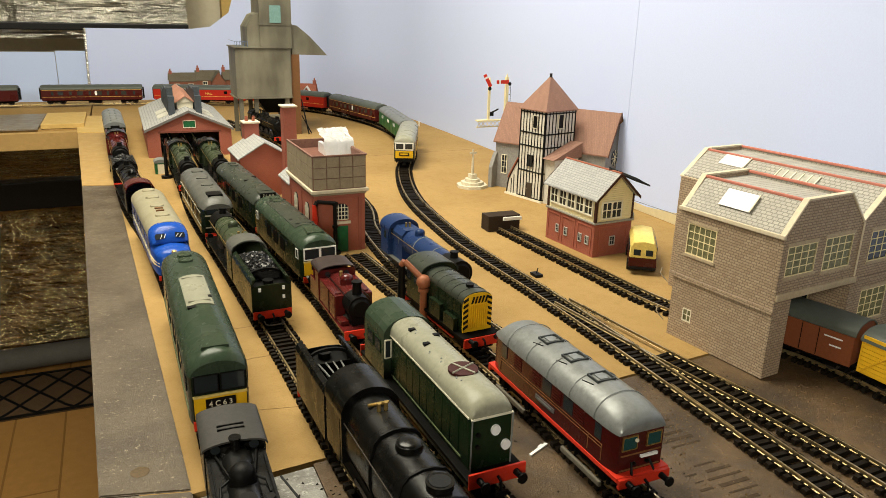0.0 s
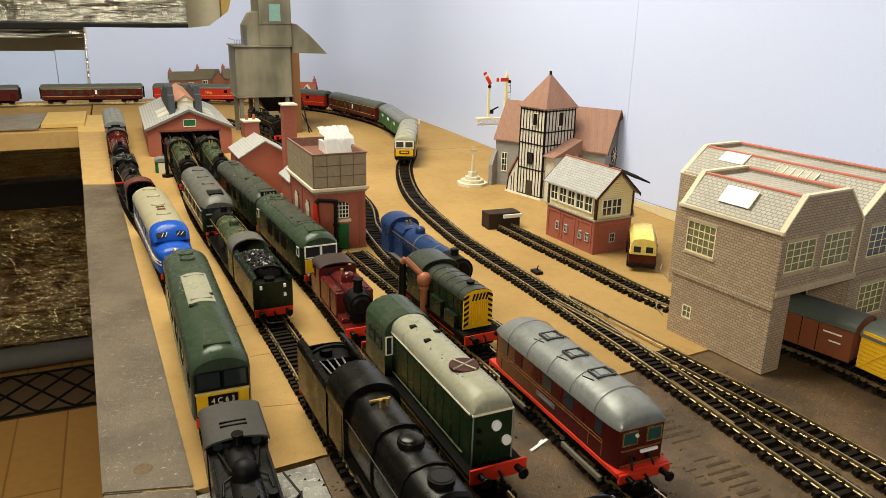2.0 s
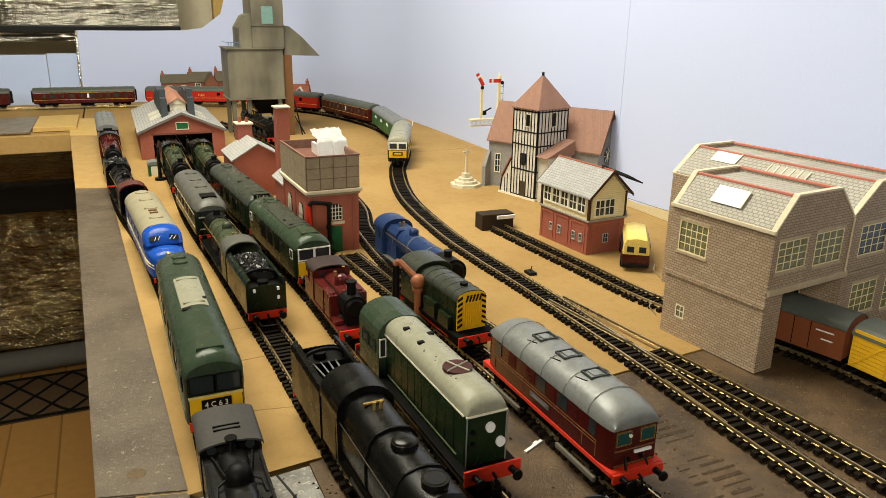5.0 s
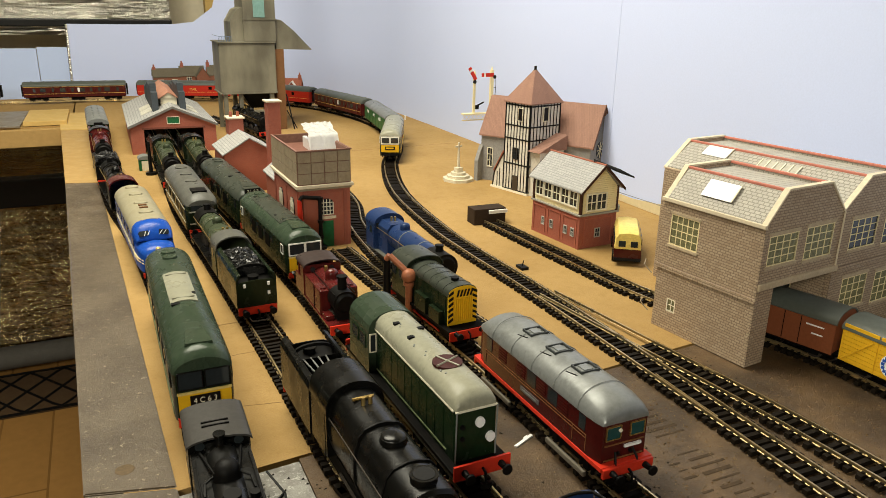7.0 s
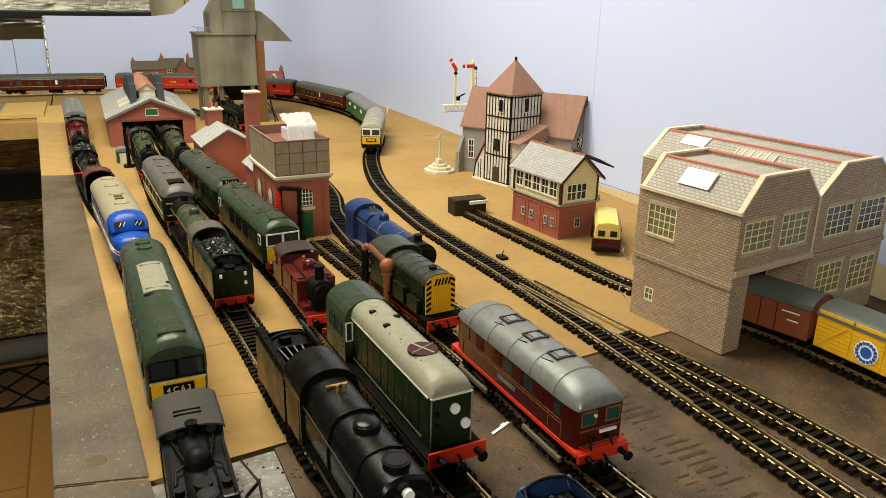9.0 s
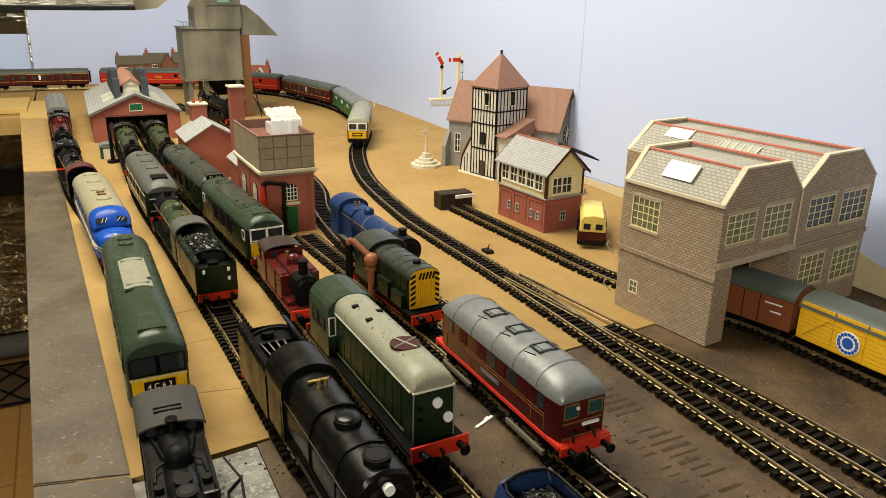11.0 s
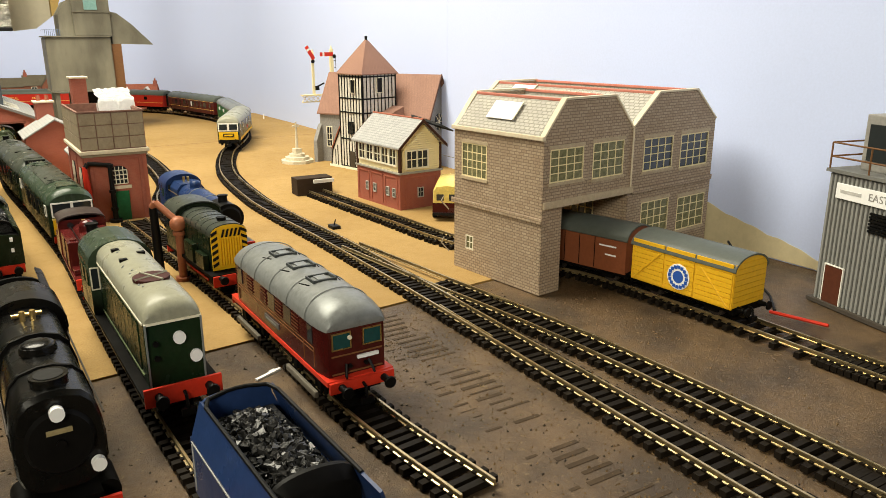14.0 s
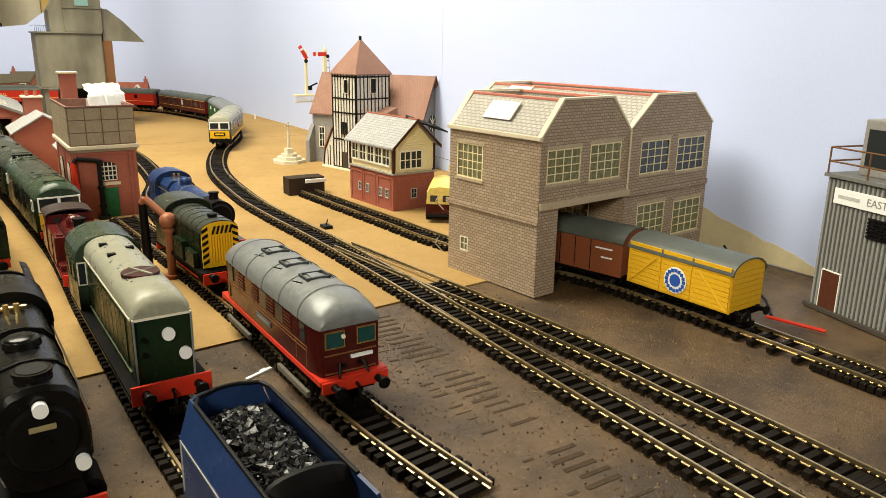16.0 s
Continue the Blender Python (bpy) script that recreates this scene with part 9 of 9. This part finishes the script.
def coach(spot, L, label, side_m, roof_m, style):
    x, y, rz = spot
    t = thing("railway_coach", x, y, 0, rz, label, "coach", "coaches of the train")
    z0, ze, zt = RT + 0.0110, 0.0445, 0.0560
    part("body", bb(-SIDE, SIDE, 0.001, L - 0.001, z0, ze, bev=0.0006), side_m, t)
    bm = bmesh.new()
    prof = roof_points(SIDE + 0.0005, ze, zt, 15, 0.9)
    loft(bm, [[(px, yy, ze + (z - ze) * k) for px, z in prof] for yy, k in ((0.0, 0.86), (0.004, 1), (L - 0.004, 1), (L, 0.86))])
    roof = part("roof", bm, roof_m, t, "", True)
    for s in (-1, 1):
        for f in np.arange(0.08, 0.95, 0.12):
            bm = bmesh.new()
            rod(bm, (s * 0.005, L * float(f), zt - 0.0016), (s * 0.005, L * float(f), zt + 0.0003), 0.0015, n=8)
            part("roof_vent", bm, roof_m, roof)
    for yy in (0.0, L):
        d = -1 if yy == 0 else 1
        part("gangway", bb(-0.0075, 0.0075, min(yy, yy + d * 0.004), max(yy, yy + d * 0.004), z0 + 0.002, ze + 0.004, bev=0.0006), SOOT, t)
    part("underframe", bb(-0.014, 0.014, 0.004, L - 0.004, RT + 0.0085, z0), FRAMEBLACK, t)
    part("battery_box", bb(-0.0135, 0.0135, L * 0.42, L * 0.55, RT + 0.003, RT + 0.0085), FRAMEBLACK, t)
    gold = TEXTM
    if style in ("coach", "mail"):
        for s in (-1, 1):
            for z in ((0.0265,) if style == "mail" else (0.0255, 0.0430)):
                part("lining", bb(s * SIDE - 0.0003, s * SIDE + 0.0003, 0.003, L - 0.003, z, z + 0.0006), gold, t)
    if style == "coach":
        spans = [(a, a + w) for a, w in ((0.018, 0.006), (0.040, 0.013), (0.062, 0.006), (0.082, 0.006), (0.100, 0.013), (0.126, 0.006), (0.146, 0.013), (0.172, 0.006), (0.192, 0.013), (0.215, 0.006)) if a + w < L - 0.01]
        side_panes(t, spans, 0.0305, 0.0400)
        for s in (-1, 1):
            part("white_door_light", bb(s * SIDE - 0.0006, s * SIDE + 0.0006, 0.112, 0.117, 0.030, 0.0405), PAPER, t)
    elif style == "blocked":
        for s in (-1, 1):
            part("upper_panel", bb(s * SIDE - 0.0004, s * SIDE + 0.0004, 0.003, L - 0.003, 0.0285, 0.0425), COACHYELLOW, t)
        side_panes(t, [(a, a + 0.010) for a in np.arange(0.018, L - 0.02, 0.027)], 0.0315, 0.0395, w=SIDE + 0.0004)
    elif style == "mail":
        for s in (-1, 1):
            m1 = pose(s * (SIDE + 0.0003), L * 0.40, 0.0340, 90, 0, 90 * s)
            m2 = pose(s * (SIDE + 0.0003), L * 0.62, 0.0340, 90, 0, 90 * s)
            writing("ROYAL", 0.0085, gold, t, m1 if s > 0 else m2)
            writing("MAIL", 0.0085, gold, t, m2 if s > 0 else m1)
            part("sorting_window", bb(s * SIDE - 0.0004, s * SIDE + 0.0004, L * 0.20, L * 0.235, 0.0335, 0.041), FRAMEBLACK, t)
    elif style == "parcels":
        for s in (-1, 1):
            for i in range(7):
                yy = 0.004 + (L - 0.008) * i / 7
                part("door_panel", bb(s * SIDE - 0.0004, s * SIDE + 0.0004, yy + 0.0008, yy + (L - 0.008) / 7 - 0.0008, z0 + 0.001, ze - 0.002), side_m, t)
                if i % 2:
                    for k in (0.008, 0.019):
                        o = part("window", bb(s * SIDE - 0.0007, s * SIDE + 0.0007, yy + k, yy + k + 0.007, 0.0345, 0.0405), GLASS, t)
                        for q in range(3):
                            part("window_bar", bb(s * SIDE - 0.0010, s * SIDE + 0.0010, yy + k + 0.001 + q * 0.0022, yy + k + 0.0018 + q * 0.0022, 0.0345, 0.0405), PAPER, o)
    for yy in (0.034, L - 0.034):
        bogie(t, yy, 0.030)
    return t


def train():
    lens = [0.196, 0.225, 0.245, 0.245, 0.245, 0.245, 0.245, 0.245, 0.245]
    spots = train_spots((0.655, 1.31), lens)
    x, y, rz = spots[0]
    t = thing("diesel_locomotive", x, y, 0, rz, "dark green diesel with white cab windows, yellow panel and pale roof", "locomotive")
    L = lens[0]
    z0, ze, zt = RT + 0.0125, 0.0470, 0.0595
    roof = body_and_roof(t, L, ze, zt, z0, GREEN, LIGHTROOF, round_end=0.008, taper=0.9, drop=0.5)
    part("warning_panel", bb(-0.0150, 0.0150, -0.0010, 0.0, RT + 0.0150, 0.0335), YELLOW, t)
    part("headcode_box", bb(-0.0085, 0.0085, -0.0018, -0.0010, 0.0255, 0.0310), BLACK, t)
    part("bar", bb(-0.0065, 0.0065, -0.0021, -0.0018, 0.0270, 0.0295), YELLOW, t)
    part("cab_surround", bb(-0.0158, 0.0158, -0.0008, 0.0, 0.0345, 0.0478), WHITE, t)
    for s in (-1, 1):
        end_pane(t, s * 0.0078 - 0.0062, s * 0.0078 + 0.0062, -0.0010, 0.0370, 0.0458, GLASS, "windscreen")
        part("side_stripe", bb(s * SIDE - 0.0004, s * SIDE + 0.0004, 0.009, L - 0.009, z0 + 0.0005, z0 + 0.0045), YELLOW, t)
        part("cab_surround", bb(s * SIDE - 0.0004, s * SIDE + 0.0004, 0.007, 0.020, 0.0355, 0.0470), WHITE, t)
        part("emblem", bb(s * SIDE - 0.0005, s * SIDE + 0.0005, L * 0.55, L * 0.55 + 0.006, 0.028, 0.034), BEAMRED, t)
    side_panes(t, [(0.009, 0.0175)], 0.037, 0.0455, w=SIDE + 0.0003)
    side_panes(t, [(0.045, 0.053), (0.10, 0.108), (0.14, 0.148)], 0.0365, 0.0435, frame=WHITE)
    part("buffer_beam", bb(-0.0165, 0.0165, -0.0014, 0.0, RT + 0.009, RT + 0.0145), SOOT, t)
    buffers(t, -0.0014, -1)
    part("solebar", bb(-0.015, 0.015, 0.003, L - 0.003, RT + 0.0092, z0), FRAMEBLACK, t)
    for yy in (0.038, L - 0.038):
        bogie(t, yy, 0.034)
    kinds = [("green parcels van with silver roof", mat("parcels_green", (0.012, 0.11, 0.035), 0.35), SILVERROOF, "parcels"),
             ("maroon brake coach with gold lining and grey roof", COACHRED, COACHROOF, "coach"),
             ("bright red mail coach with gold lettering", MAILRED, COACHROOF, "mail"),
             ("bright red mail coach with gold lettering", MAILRED, COACHROOF, "mail"),
             ("maroon coach with gold lining and grey roof", COACHRED, COACHROOF, "coach"),
             ("maroon parcels coach with grey roof", COACHRED, COACHROOF, "plain"),
             ("yellow-cream and red restaurant coach", MAILRED, COACHROOF, "blocked"),
             ("maroon coach with gold lining and grey roof", COACHRED, COACHROOF, "coach")]
    for spot, L, (label, a, b, st) in zip(spots[1:], lens[1:], kinds):
        coach(spot, L, label, a, b, st)


electric_loco()
hood_diesel()
shunter()
austerity_black()
black_tank()
crimson_tank()
big = flat_diesel("a", 0.553, 0.772, "two-tone green diesel with yellow front panel and pale roof panel", GREEN2, ROOFGREEN, "4C63", panels=((0.083, 0.145, LIGHTROOF, 0.0100),), band=LIMEGREEN, roof_rib=False)
big.location.z, big.scale = -0.0006, (1.0, 1.0, 1.09)
nosed_blue_diesel()
express_tender()
flat_diesel("c", 0.785, 0.962, "dark green diesel with white-edged cab windows", GREEN2, ROOFGREEN, "", yellow=True, white_surround=True, roof_rib=False, panels=((0.040, 0.150, DULLROOF, 0.0125),))
flat_diesel("c", 0.970, 1.172, "dark green diesel with roof headcode and yellow panel", GREEN2, DULLROOF, "7L89", white_surround=False, roof_rib=False, roof_code=True)
tender("b", 0.722, 0.802, "dark green tender full of coal, seen from behind", GREEN2, top=0.0480)
steam_loco("b", 0.806, 0.955, "dark green express locomotive with its tender behind", OLIVE, frame_m=LOCOBLACK, cab_roof=CABGREY, near="rear", domes=(0.45,), wheels=3, wr=0.0115)
striped_black_diesel()
steam_loco("b", 1.22, 1.40, "green express locomotive standing out of the shed", OLIVE, frame_m=LOCOBLACK, cab_m=GREEN2, domes=(0.5,), wheels=3, wr=0.0115)
steam_loco("c", 1.22, 1.40, "green express locomotive standing out of the shed", OLIVE, frame_m=LOCOBLACK, cab_m=GREEN2, domes=(0.5,), wheels=3, wr=0.0115)
tender("b", 1.405, 1.48, "black tender just inside the shed", LOCOBLACK, rear="far")
tender("c", 1.405, 1.48, "black tender just inside the shed", LOCOBLACK, rear="far")
steam_loco("e", 0.690, 0.855, "blue express locomotive with silver boiler bands", DARKBLUE, cab_m=DARKBLUE, frame_m=CABGREY, cab_roof=DARKBLUE, ring_m=ROOFGREY, rings=3, domes=(0.6,), wheels=3, wr=0.0115)
tender("a", 1.262, 1.335, "black tender with maroon curved plate", LOCOBLACK, top=0.0460)
steam_loco("a", 1.090, 1.255, "black locomotive with maroon cab roof", LOCOBLACK, near="rear", domes=(0.5,), cab_roof=CRIMSON, wheels=3, wr=0.010)
steam_loco("a", 1.365, 1.535, "maroon express locomotive with black smokebox", CRIMSON, domes=(0.6,), wheels=3, wr=0.0115)
tender("a", 1.540, 1.61, "maroon tender with coal", CRIMSON, rear="far")
coach((0.2005, 1.622, 1.4), 0.20, "dark green coach with pale blue-grey roof", GREEN2, SILVERROOF, "coach")
steam_loco("e", 1.60, 1.76, "dark grey locomotive standing under the coaling tower", LOCOBLACK, domes=(0.5,), wheels=4)
van(0.474, 0.550, "bauxite brown goods van with grey roof", VANBROWN, COACHROOF, "plain")
van(0.384, 0.466, "yellow planked goods van with round blue emblem", VANYELLOW, COACHROOF, "planks")
train()
